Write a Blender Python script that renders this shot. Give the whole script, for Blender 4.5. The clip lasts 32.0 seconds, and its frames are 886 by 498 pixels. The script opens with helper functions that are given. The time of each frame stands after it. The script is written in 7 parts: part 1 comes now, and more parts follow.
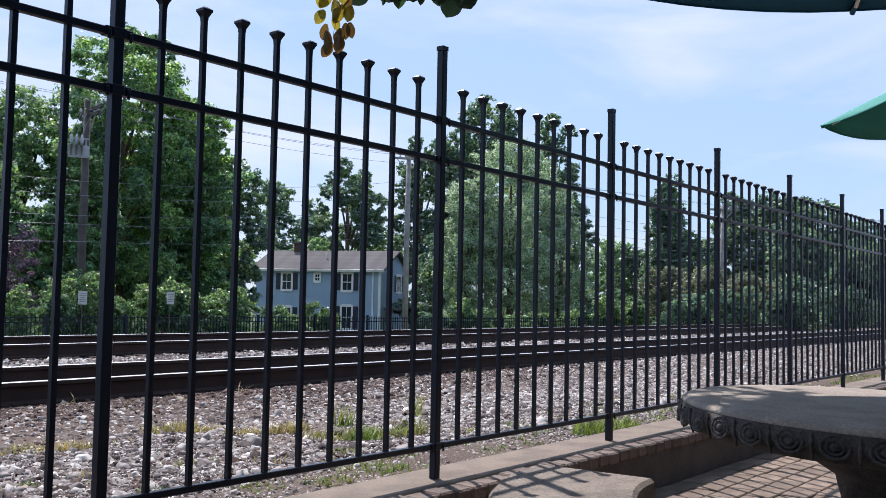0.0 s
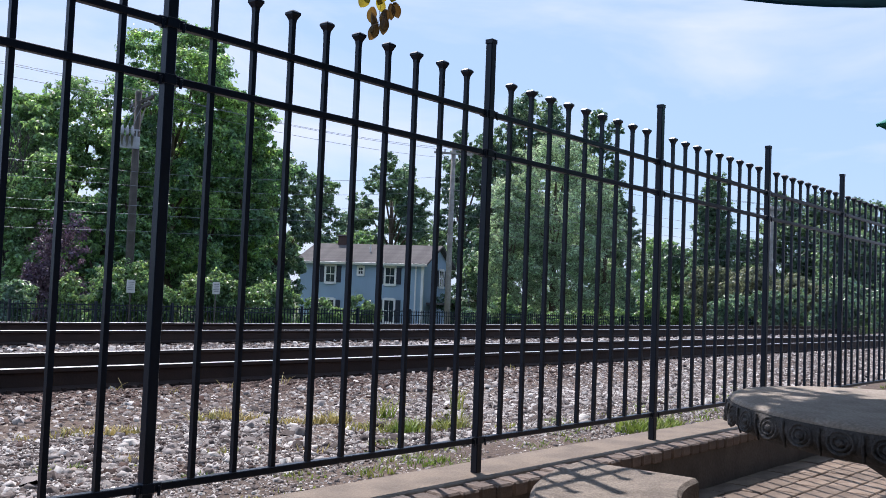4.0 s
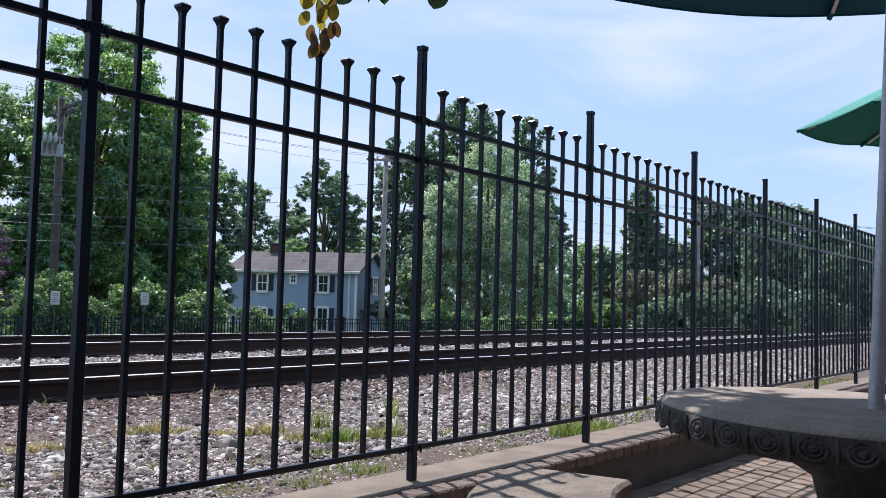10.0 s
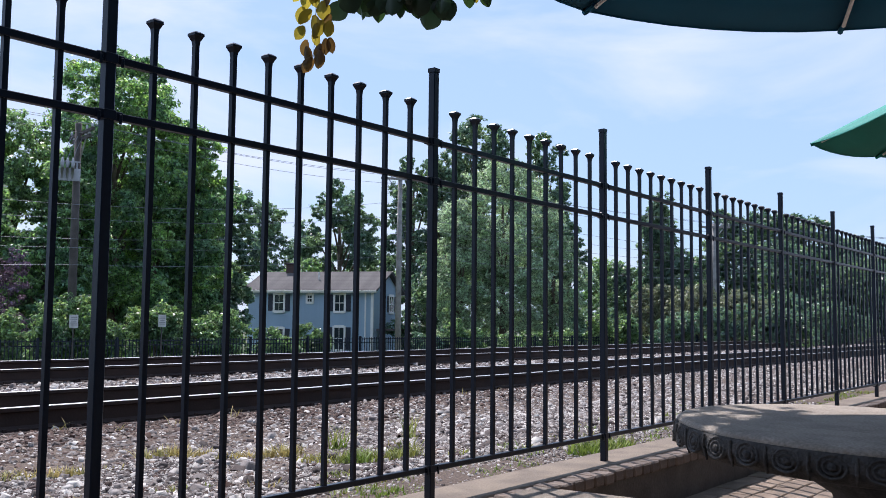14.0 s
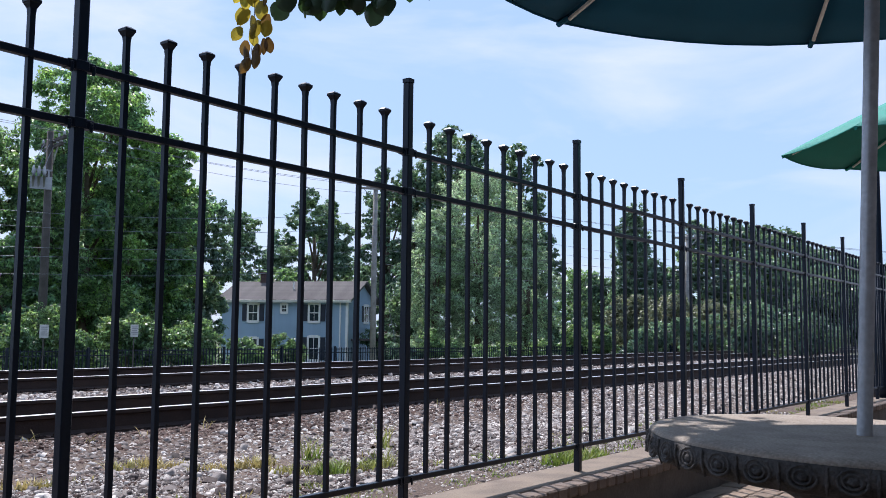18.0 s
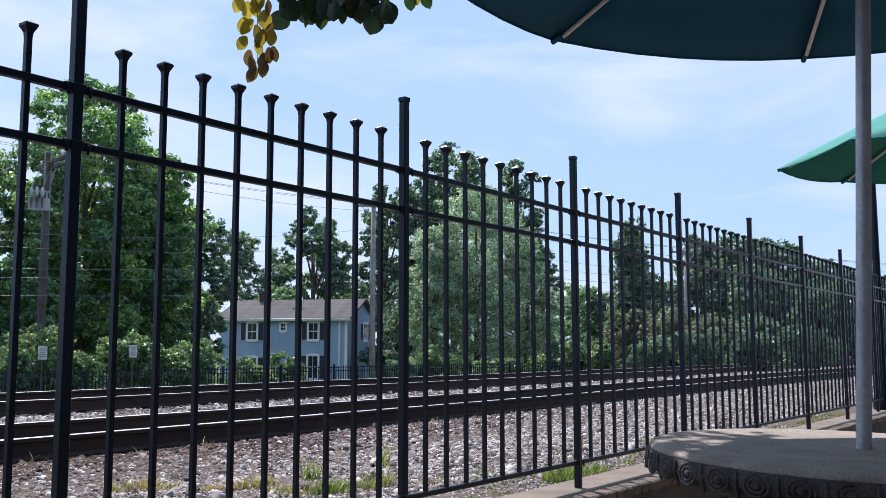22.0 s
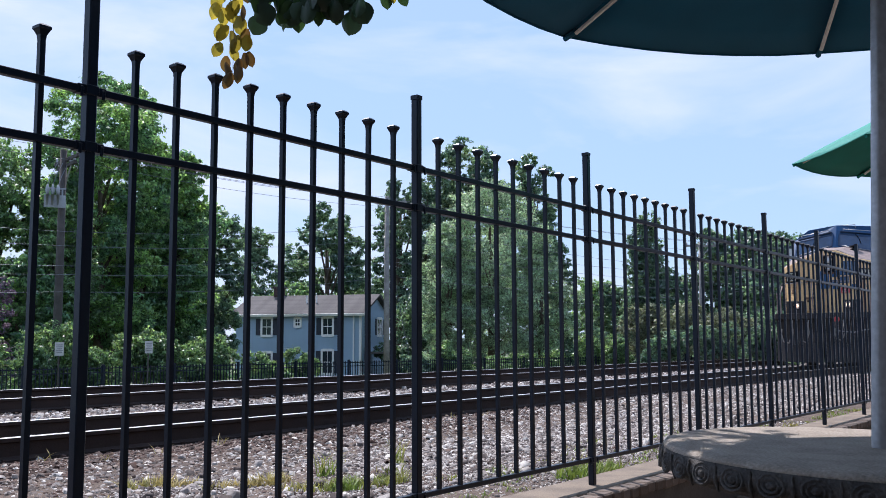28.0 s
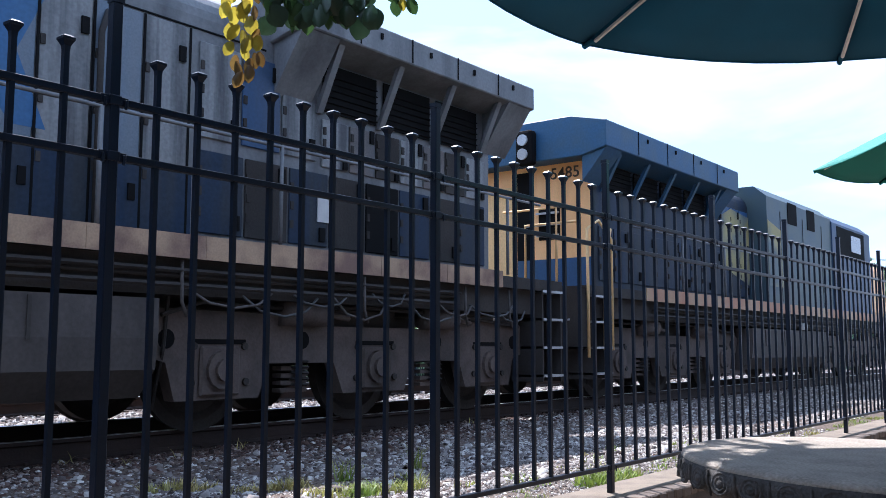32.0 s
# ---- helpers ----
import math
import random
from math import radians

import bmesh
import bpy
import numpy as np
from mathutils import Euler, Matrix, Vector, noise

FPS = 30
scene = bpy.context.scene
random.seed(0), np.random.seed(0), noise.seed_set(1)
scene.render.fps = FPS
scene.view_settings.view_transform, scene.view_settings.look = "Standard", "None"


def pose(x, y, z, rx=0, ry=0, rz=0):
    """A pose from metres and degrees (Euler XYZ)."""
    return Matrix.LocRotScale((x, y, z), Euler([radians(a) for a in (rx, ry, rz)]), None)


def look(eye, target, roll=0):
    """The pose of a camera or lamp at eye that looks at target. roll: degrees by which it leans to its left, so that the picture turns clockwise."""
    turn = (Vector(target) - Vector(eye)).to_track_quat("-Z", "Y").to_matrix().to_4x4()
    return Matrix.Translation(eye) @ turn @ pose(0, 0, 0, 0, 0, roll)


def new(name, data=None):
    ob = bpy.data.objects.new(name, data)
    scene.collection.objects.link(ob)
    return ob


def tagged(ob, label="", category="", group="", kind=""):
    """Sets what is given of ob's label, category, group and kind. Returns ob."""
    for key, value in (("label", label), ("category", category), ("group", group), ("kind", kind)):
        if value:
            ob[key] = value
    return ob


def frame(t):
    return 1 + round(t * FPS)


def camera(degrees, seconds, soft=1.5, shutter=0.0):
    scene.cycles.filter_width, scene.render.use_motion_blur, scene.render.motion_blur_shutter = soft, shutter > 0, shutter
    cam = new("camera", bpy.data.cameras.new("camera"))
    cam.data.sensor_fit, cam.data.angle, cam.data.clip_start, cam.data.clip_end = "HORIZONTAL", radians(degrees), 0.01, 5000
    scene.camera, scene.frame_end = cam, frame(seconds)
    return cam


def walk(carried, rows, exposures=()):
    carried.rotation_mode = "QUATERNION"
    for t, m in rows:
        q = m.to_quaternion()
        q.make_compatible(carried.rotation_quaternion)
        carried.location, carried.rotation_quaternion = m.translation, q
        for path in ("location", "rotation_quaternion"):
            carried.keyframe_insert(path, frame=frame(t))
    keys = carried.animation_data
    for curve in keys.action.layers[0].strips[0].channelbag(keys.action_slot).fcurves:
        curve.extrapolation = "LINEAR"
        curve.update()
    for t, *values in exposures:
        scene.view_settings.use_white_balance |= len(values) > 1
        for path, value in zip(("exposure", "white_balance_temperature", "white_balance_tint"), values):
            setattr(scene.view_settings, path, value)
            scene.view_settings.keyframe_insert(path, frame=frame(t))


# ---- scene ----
cam = camera(50.8, 32.0, soft=0.45)
PATH = [
    (0, (0.0268, 0.0002, 0.9874), (1.5986, 1.2316, 1.1026), 1.10),
    (0.5, (0.0293, 0.0021, 0.9863), (1.5934, 1.2433, 1.1002), 1.20),
    (1, (0.0304, 0.0079, 0.9826), (1.5883, 1.2570, 1.0946), 1.39),
    (1.5, (0.0340, 0.0042, 0.9801), (1.5825, 1.2652, 1.0899), 1.43),
    (2, (0.0302, 0.0100, 0.9840), (1.5688, 1.2834, 1.0890), 1.68),
    (2.5, (0.0296, 0.0103, 0.9826), (1.5613, 1.2922, 1.0844), 1.94),
    (3, (0.0278, 0.0134, 0.9830), (1.5527, 1.3036, 1.0830), 2.06),
    (3.5, (0.0265, 0.0104, 0.9795), (1.5464, 1.3063, 1.0816), 2.15),
    (5.5, (0.0275, 0.0184, 0.9819), (1.5261, 1.3390, 1.0826), 2.36),
    (6, (0.0289, 0.0177, 0.9807), (1.5306, 1.3341, 1.0897), 2.27),
    (6.5, (0.0319, 0.0263, 0.9825), (1.5795, 1.2877, 1.0988), 2.05),
    (7, (0.0292, 0.0212, 0.9772), (1.5812, 1.2767, 1.0990), 1.89),
    (7.5, (0.0353, 0.0242, 0.9804), (1.5993, 1.2644, 1.1053), 1.85),
    (8, (0.0321, 0.0188, 0.9838), (1.5981, 1.2570, 1.1043), 1.80),
    (8.5, (0.0376, 0.0233, 0.9834), (1.6132, 1.2494, 1.1042), 1.66),
    (9, (0.0378, 0.0246, 0.9819), (1.6322, 1.2257, 1.1041), 1.54),
    (9.5, (0.0332, 0.0210, 0.9799), (1.6364, 1.2104, 1.1030), 1.47),
    (10, (0.0341, 0.0167, 0.9807), (1.6360, 1.2081, 1.1019), 1.40),
    (10.5, (0.0341, 0.0204, 0.9793), (1.6325, 1.2161, 1.1025), 1.25),
    (11, (0.0318, 0.0128, 0.9803), (1.6281, 1.2112, 1.1053), 1.15),
    (11.5, (0.0351, 0.0151, 0.9776), (1.6309, 1.2137, 1.1065), 0.96),
    (12, (0.0379, 0.0139, 0.9830), (1.6310, 1.2162, 1.1115), 0.90),
    (12.5, (0.0356, 0.0135, 0.9850), (1.6238, 1.2217, 1.1178), 0.76),
    (13, (0.0313, 0.0090, 0.9830), (1.6162, 1.2205, 1.1258), 0.58),
    (13.5, (0.0298, 0.0070, 0.9883), (1.6116, 1.2216, 1.1382), 0.58),
    (14, (0.0275, 0.0054, 0.9943), (1.6069, 1.2222, 1.1520), 0.55),
    (14.5, (0.0276, 0.0043, 0.9904), (1.6046, 1.2236, 1.1523), 0.48),
    (16.5, (0.0328, 0.0099, 0.9883), (1.6094, 1.2279, 1.1632), 0.40),
    (17, (0.0333, 0.0091, 0.9911), (1.6175, 1.2172, 1.1672), 0.48),
    (17.5, (0.0368, 0.0089, 0.9897), (1.6368, 1.1959, 1.1665), 0.52),
    (18, (0.0331, 0.0031, 0.9957), (1.6427, 1.1767, 1.1752), 0.57),
    (18.5, (0.0312, -0.0010, 0.9933), (1.6425, 1.1695, 1.1759), 0.46),
    (19, (0.0303, -0.0004, 0.9940), (1.6437, 1.1665, 1.1817), 0.45),
    (19.5, (0.0309, 0.0016, 1.0008), (1.6443, 1.1680, 1.1914), 0.45),
    (20, (0.0312, -0.0001, 1.0007), (1.6442, 1.1658, 1.1979), 0.34),
    (20.5, (0.0286, -0.0035, 0.9975), (1.6405, 1.1629, 1.2006), 0.21),
    (21, (0.0303, -0.0038, 0.9999), (1.6417, 1.1627, 1.2066), 0.15),
    (21.5, (0.0339, -0.0009, 0.9996), (1.6443, 1.1663, 1.2105), 0.04),
    (22, (0.0310, -0.0045, 0.9989), (1.6395, 1.1646, 1.2140), -0.08),
    (22.5, (0.0333, -0.0044, 1.0017), (1.6414, 1.1651, 1.2169), -0.10),
    (23, (0.0356, 0.0015, 1.0013), (1.6449, 1.1694, 1.2166), -0.18),
    (23.5, (0.0311, -0.0086, 1.0056), (1.6394, 1.1604, 1.2218), -0.32),
    (24, (0.0299, -0.0103, 1.0090), (1.6375, 1.1589, 1.2292), -0.46),
    (24.5, (0.0294, -0.0100, 1.0127), (1.6361, 1.1605, 1.2330), -0.51),
    (25, (0.0316, -0.0079, 1.0125), (1.6364, 1.1648, 1.2344), -0.58),
    (25.5, (0.0317, -0.0077, 1.0082), (1.6319, 1.1727, 1.2227), -0.55),
    (27.5, (0.0312, -0.0082, 1.0083), (1.6250, 1.1823, 1.2147), -0.19),
    (28, (0.0329, -0.0084, 1.0133), (1.6247, 1.1851, 1.2173), -0.23),
    (28.5, (0.0313, -0.0107, 1.0150), (1.6205, 1.1865, 1.2178), -0.19),
    (29, (0.0240, -0.0155, 1.0250), (1.6121, 1.1825, 1.2316), -0.32),
    (29.5, (0.0276, -0.0167, 1.0213), (1.6111, 1.1868, 1.2318), -0.36),
    (30, (0.0265, -0.0071, 1.0261), (1.6092, 1.1979, 1.2336), -0.26),
    (30.5, (0.0239, -0.0076, 1.0248), (1.6017, 1.2027, 1.2388), -0.21),
    (31, (0.0230, -0.0143, 1.0209), (1.5974, 1.2000, 1.2374), -0.23),
    (31.5, (0.0216, -0.0126, 1.0247), (1.5911, 1.2078, 1.2425), -0.02),
    (32, (0.0249, -0.0156, 1.0257), (1.5915, 1.2093, 1.2389), 0.05),
]

EXPOSURES = [(0.0, 0.29, 6050, 20), (30.0, 0.30, 5930, 19), (30.5, 0.36, 5850, 19), (31.0, 1.08, 5400, 17), (32.0, 1.10, 5700, 17)]
walk(cam, [(t, look(eye, target, roll)) for t, eye, target, roll in PATH], EXPOSURES)

# ---- world and sun ----
SUN_AZ, SUN_EL = 60.0, 55.0
SUN_DIR = Vector((math.cos(radians(SUN_EL)) * math.cos(radians(SUN_AZ)),
                  math.cos(radians(SUN_EL)) * math.sin(radians(SUN_AZ)), math.sin(radians(SUN_EL))))


def make_world():
    w = bpy.data.worlds.new("sky")
    scene.world = w
    w.use_nodes = True
    nt = w.node_tree
    nt.nodes.clear()
    out = nt.nodes.new("ShaderNodeOutputWorld")
    bg = nt.nodes.new("ShaderNodeBackground")
    sky = nt.nodes.new("ShaderNodeTexSky")
    sky.sky_type = "NISHITA"
    sky.sun_disc = False
    sky.sun_elevation = radians(SUN_EL)
    sky.sun_rotation = radians(90 - SUN_AZ)
    sky.dust_density = 0.7
    sky.ozone_density = 2.5
    tc = nt.nodes.new("ShaderNodeTexCoord")
    mp = nt.nodes.new("ShaderNodeMapping")
    mp.inputs["Scale"].default_value = (1.6, 1.6, 5.0)
    mp.inputs["Location"].default_value = (0.55, 0.3, 0.2)
    mp.inputs["Rotation"].default_value = (0.35, -0.25, 0.4)
    n1 = nt.nodes.new("ShaderNodeTexNoise")
    n1.inputs["Scale"].default_value = 1.7
    n1.inputs["Detail"].default_value = 7.0
    n1.inputs["Roughness"].default_value = 0.52
    n1.inputs["Distortion"].default_value = 0.5
    ramp = nt.nodes.new("ShaderNodeValToRGB")
    ramp.color_ramp.elements[0].position = 0.45
    ramp.color_ramp.elements[1].position = 0.74
    mix = nt.nodes.new("ShaderNodeMix")
    mix.data_type = "RGBA"
    mix.inputs["B"].default_value = (6.3, 6.75, 7.6, 1)
    nt.links.new(tc.outputs["Generated"], mp.inputs["Vector"])
    nt.links.new(mp.outputs["Vector"], n1.inputs["Vector"])
    nt.links.new(n1.outputs["Fac"], ramp.inputs["Fac"])
    nt.links.new(ramp.outputs["Color"], mix.inputs["Factor"])
    haze = nt.nodes.new("ShaderNodeMix")
    haze.data_type = "RGBA"
    haze.inputs["Factor"].default_value = 0.72
    haze.inputs["B"].default_value = (3.65, 5.15, 6.9, 1)
    nt.links.new(sky.outputs["Color"], haze.inputs["A"])
    nt.links.new(haze.outputs["Result"], mix.inputs["A"])
    nt.links.new(mix.outputs["Result"], bg.inputs["Color"])
    bg.inputs["Strength"].default_value = 0.115
    nt.links.new(bg.outputs["Background"], out.inputs["Surface"])


make_world()
sun = new("sun", bpy.data.lights.new("sun", "SUN"))
sun.data.energy = 5.0
sun.data.angle = radians(0.53)
sun.data.color = (1.0, 0.935, 0.83)
sun.matrix_world = look(SUN_DIR * 60, (0, 0, 0))


# ---- materials ----
def material(name, base, rough=0.6, metal=0.0, second=None, scale=4.0, mix_at=(0.4, 0.65), bump=0.0, bump_scale=60.0,
             fine=0.12, spec=0.5, per_object=0.0, per_island=0.0, stretch=None, translucent=0.0, back=None):
    """A principled surface with two colours mixed by coarse noise, fine grain, and a little relief."""
    m = bpy.data.materials.new(name)
    m.use_nodes = True
    nt = m.node_tree
    b = nt.nodes["Principled BSDF"]
    b.inputs["Roughness"].default_value = rough
    b.inputs["Metallic"].default_value = metal
    b.inputs["Specular IOR Level"].default_value = spec
    tc = nt.nodes.new("ShaderNodeTexCoord")
    n1 = nt.nodes.new("ShaderNodeTexNoise")
    n1.inputs["Scale"].default_value = scale
    n1.inputs["Detail"].default_value = 6
    if stretch:
        drawn = nt.nodes.new("ShaderNodeMapping")
        drawn.inputs["Scale"].default_value = (1, 1, stretch)
        nt.links.new(tc.outputs["Object"], drawn.inputs["Vector"])
        nt.links.new(drawn.outputs["Vector"], n1.inputs["Vector"])
    else:
        nt.links.new(tc.outputs["Object"], n1.inputs["Vector"])
    ramp = nt.nodes.new("ShaderNodeValToRGB")
    ramp.color_ramp.elements[0].position, ramp.color_ramp.elements[1].position = mix_at
    ramp.color_ramp.elements[0].color = (*base, 1)
    ramp.color_ramp.elements[1].color = (*(second or [c * 0.8 for c in base]), 1)
    nt.links.new(n1.outputs["Fac"], ramp.inputs["Fac"])
    n2 = nt.nodes.new("ShaderNodeTexNoise")
    n2.inputs["Scale"].default_value = bump_scale
    n2.inputs["Detail"].default_value = 4
    nt.links.new(tc.outputs["Object"], n2.inputs["Vector"])
    hsv = nt.nodes.new("ShaderNodeHueSaturation")
    nt.links.new(ramp.outputs["Color"], hsv.inputs["Color"])
    mr = nt.nodes.new("ShaderNodeMapRange")
    mr.inputs["From Min"].default_value, mr.inputs["From Max"].default_value = 0.3, 0.7
    mr.inputs["To Min"].default_value, mr.inputs["To Max"].default_value = 1 - fine, 1 + fine
    nt.links.new(n2.outputs["Fac"], mr.inputs["Value"])
    value = mr.outputs["Result"]
    for amount, node, socket in ((per_object, "ShaderNodeObjectInfo", "Random"), (per_island, "ShaderNodeNewGeometry", "Random Per Island")):
        if amount:
            oi = nt.nodes.new(node)
            m2 = nt.nodes.new("ShaderNodeMapRange")
            m2.inputs["To Min"].default_value, m2.inputs["To Max"].default_value = 1 - amount, 1 + amount
            nt.links.new(oi.outputs[socket], m2.inputs["Value"])
            mul = nt.nodes.new("ShaderNodeMath")
            mul.operation = "MULTIPLY"
            nt.links.new(value, mul.inputs[0])
            nt.links.new(m2.outputs["Result"], mul.inputs[1])
            value = mul.outputs["Value"]
    nt.links.new(value, hsv.inputs["Value"])
    nt.links.new(hsv.outputs["Color"], b.inputs["Base Color"])
    if bump:
        bp = nt.nodes.new("ShaderNodeBump")
        bp.inputs["Strength"].default_value = bump
        bp.inputs["Distance"].default_value = 0.01
        nt.links.new(n2.outputs["Fac"], bp.inputs["Height"])
        nt.links.new(bp.outputs["Normal"], b.inputs["Normal"])
    if translucent:
        tr = nt.nodes.new("ShaderNodeBsdfTranslucent")
        if back:
            tint = nt.nodes.new("ShaderNodeMix")
            tint.data_type, tint.blend_type = "RGBA", "MULTIPLY"
            tint.inputs["Factor"].default_value = 1.0
            tint.inputs["B"].default_value = (*back, 1)
            nt.links.new(hsv.outputs["Color"], tint.inputs["A"])
            nt.links.new(tint.outputs["Result"], tr.inputs["Color"])
        else:
            nt.links.new(hsv.outputs["Color"], tr.inputs["Color"])
        add = nt.nodes.new("ShaderNodeMixShader")
        add.inputs["Fac"].default_value = translucent
        nt.links.new(b.outputs["BSDF"], add.inputs[1])
        nt.links.new(tr.outputs["BSDF"], add.inputs[2])
        nt.links.new(add.outputs["Shader"], nt.nodes["Material Output"].inputs["Surface"])
    return m


def glow(name, colour, strength):
    m = bpy.data.materials.new(name)
    m.use_nodes = True
    b = m.node_tree.nodes["Principled BSDF"]
    b.inputs["Base Color"].default_value = (*colour, 1)
    b.inputs["Emission Color"].default_value = (*colour, 1)
    b.inputs["Emission Strength"].default_value = strength
    return m


# Black paint; its blue stands for sky reflected off the bars.
M_IRON = material("sky_tinted_black_iron", (0.0026, 0.0085, 0.0205), 0.33, 0.0, (0.0038, 0.011, 0.026), 6, bump=0.06, bump_scale=150, spec=0.3)
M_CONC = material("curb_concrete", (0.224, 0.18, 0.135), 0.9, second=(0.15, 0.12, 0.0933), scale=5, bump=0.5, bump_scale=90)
# Darker than the curb concrete: the sunless side's shade is in the colour.
M_WALL = material("shaded_retaining_concrete", (0.13, 0.11, 0.095), 0.9, second=(0.08, 0.07, 0.06), scale=4, bump=0.4, bump_scale=70)
M_BENCH = material("tan_cast_concrete", (0.23, 0.195, 0.155), 0.9, second=(0.15, 0.125, 0.10), scale=11, bump=0.6, bump_scale=120, fine=0.3)
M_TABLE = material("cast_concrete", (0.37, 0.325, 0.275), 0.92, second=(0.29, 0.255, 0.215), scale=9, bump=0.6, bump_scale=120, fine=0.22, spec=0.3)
# Stained concrete, darkened further to hold the shade on the rim.
M_RIM = material("stained_shaded_concrete", (0.0816, 0.0762, 0.0714), 0.9, second=(0.0442, 0.0415, 0.0394), scale=14, bump=0.7, bump_scale=120, fine=0.3)
# For the added walls out of view; dark so that little light bounces.
M_ADDEDWALL = material("added_grey_wall", (0.075, 0.078, 0.085), 0.9, second=(0.055, 0.057, 0.062), scale=3, bump=0.4, bump_scale=12)
M_BRICK = material("patio_brick", (0.165, 0.122, 0.088), 0.85, second=(0.235, 0.178, 0.132), scale=7, bump=0.4, bump_scale=110, per_object=0.28)
M_EDGE = material("edging_brick", (0.19, 0.145, 0.115), 0.88, second=(0.12, 0.095, 0.08), scale=14, bump=0.5, bump_scale=110, per_object=0.2)
M_JOINT = material("joint_sand", (0.035, 0.03, 0.026), 0.95, second=(0.055, 0.048, 0.04), scale=12, bump=0.3)
M_GRAVEL = material("gravel_ground", (0.1110, 0.0784, 0.0578), 0.95, second=(0.0703, 0.0476, 0.0354), scale=1.6, bump=1.0, bump_scale=60, fine=0.5)


def stone_material(name, cols):
    m = material(name, (0.4, 0.37, 0.34), 0.85, bump=0.3, bump_scale=80)
    nt = m.node_tree
    g = nt.nodes.new("ShaderNodeNewGeometry")
    r = nt.nodes.new("ShaderNodeValToRGB")
    while len(r.color_ramp.elements) < len(cols):
        r.color_ramp.elements.new(0.5)
    for e, (pos, c) in zip(r.color_ramp.elements, cols):
        e.position, e.color = pos, (*c, 1)
    nt.links.new(g.outputs["Random Per Island"], r.inputs["Fac"])
    nt.links.new(r.outputs["Color"], nt.nodes["Hue/Saturation/Value"].inputs["Color"])
    return m


M_STONE = stone_material("ballast_stone", ((0.0, (0.032, 0.025, 0.024)), (0.26, (0.108, 0.084, 0.077)), (0.52, (0.205, 0.180, 0.168)), (0.78, (0.34, 0.315, 0.295)), (1.0, (0.60, 0.57, 0.53))))
M_STONERUST = stone_material("rust_stained_stone", ((0.0, (0.015, 0.007, 0.005)), (0.3, (0.038, 0.018, 0.013)), (0.6, (0.066, 0.031, 0.022)), (0.85, (0.105, 0.062, 0.047)), (1.0, (0.30, 0.25, 0.21))))
M_EARTH = material("far_earth", (0.05, 0.075, 0.03), 0.95, second=(0.085, 0.085, 0.05), scale=0.35, bump=0.4, bump_scale=8)
M_RAIL = material("rusty_rail", (0.022, 0.013, 0.011), 0.8, 0.1, second=(0.036, 0.02, 0.015), scale=3, bump=0.3, bump_scale=60)
M_RAILTOP = material("polished_rail_head", (0.52, 0.52, 0.53), 0.38, 0.6, second=(0.42, 0.42, 0.42), scale=2)
M_TIE = material("creosoted_tie", (0.095, 0.062, 0.048), 0.9, second=(0.14, 0.095, 0.075), scale=5, bump=0.6, bump_scale=40, per_object=0.3)
M_POLE = material("weathered_pole", (0.085, 0.076, 0.070), 0.9, second=(0.055, 0.050, 0.046), scale=3, bump=0.4, bump_scale=30)
M_POLEPALE = material("pale_pole", (0.30, 0.29, 0.275), 0.9, second=(0.21, 0.20, 0.19), scale=3, bump=0.4, bump_scale=30)
M_CUTOUT = material("grey_porcelain", (0.36, 0.38, 0.41), 0.4)
M_STENCIL = material("worn_stencil_paint", (0.07, 0.05, 0.04), 0.7)
M_BLUEPALE = material("sun_faded_blue_paint", (0.04, 0.13, 0.30), 0.5, spec=0.3, second=(0.055, 0.125, 0.235), scale=2.2, stretch=0.18, bump=0.05, bump_scale=30, fine=0.1)
M_WINGBLUE = material("worn_blue_paint", (0.032, 0.10, 0.20), 0.55, spec=0.3, second=(0.05, 0.105, 0.17), scale=2.2, bump=0.05, bump_scale=30, fine=0.12)
M_CABLE = material("grey_cable", (0.20, 0.22, 0.25), 0.5, spec=0.4)
M_STEEL = material("galvanised_steel", (0.42, 0.43, 0.45), 0.42, 0.75, second=(0.34, 0.35, 0.37), scale=5)
M_ALU = material("pole_aluminium", (0.52, 0.535, 0.56), 0.42, 0.4, second=(0.44, 0.455, 0.48), scale=8)
# Near canopy: the dark blue of its shade is mixed into the green.
M_CANVAS = material("shaded_green_canvas", (0.0032, 0.114, 0.206), 0.85, second=(0.0032, 0.0997, 0.179), scale=3, bump=0.2, bump_scale=400, fine=0.06, translucent=0.10)
# Brighter copy for the far umbrella, with the sun in its colour.
M_CANVAS2 = material("sunlit_green_canvas", (0.004, 0.23, 0.18), 0.8, second=(0.004, 0.20, 0.155), scale=3, bump=0.2, bump_scale=400, fine=0.06, translucent=0.03)
M_RIB = material("pale_painted_rib", (0.86, 0.85, 0.82), 0.5, fine=0.06)
M_SIDING = material("pale_blue_siding", (0.323, 0.442, 0.561), 0.7, second=(0.289, 0.399, 0.518), scale=0.8, bump_scale=20, fine=0.05)
M_TRIM = material("white_trim", (0.80, 0.80, 0.78), 0.55, second=(0.74, 0.74, 0.72), scale=2, fine=0.04)
M_ROOF = material("asphalt_shingle", (0.082, 0.076, 0.076), 0.95, second=(0.110, 0.102, 0.100), scale=1.5, bump=0.4, bump_scale=25, fine=0.2, per_object=0.12)
M_SHUTTER = material("dark_shutter", (0.02, 0.026, 0.045), 0.5)
M_GLASS = material("dark_window", (0.03, 0.04, 0.05), 0.08, spec=0.8)
M_CHIM = material("brick_chimney", (0.085, 0.05, 0.045), 0.9, second=(0.06, 0.04, 0.036), scale=8, bump=0.4)
M_SIGN = material("white_sign", (0.55, 0.55, 0.55), 0.5, fine=0.03)
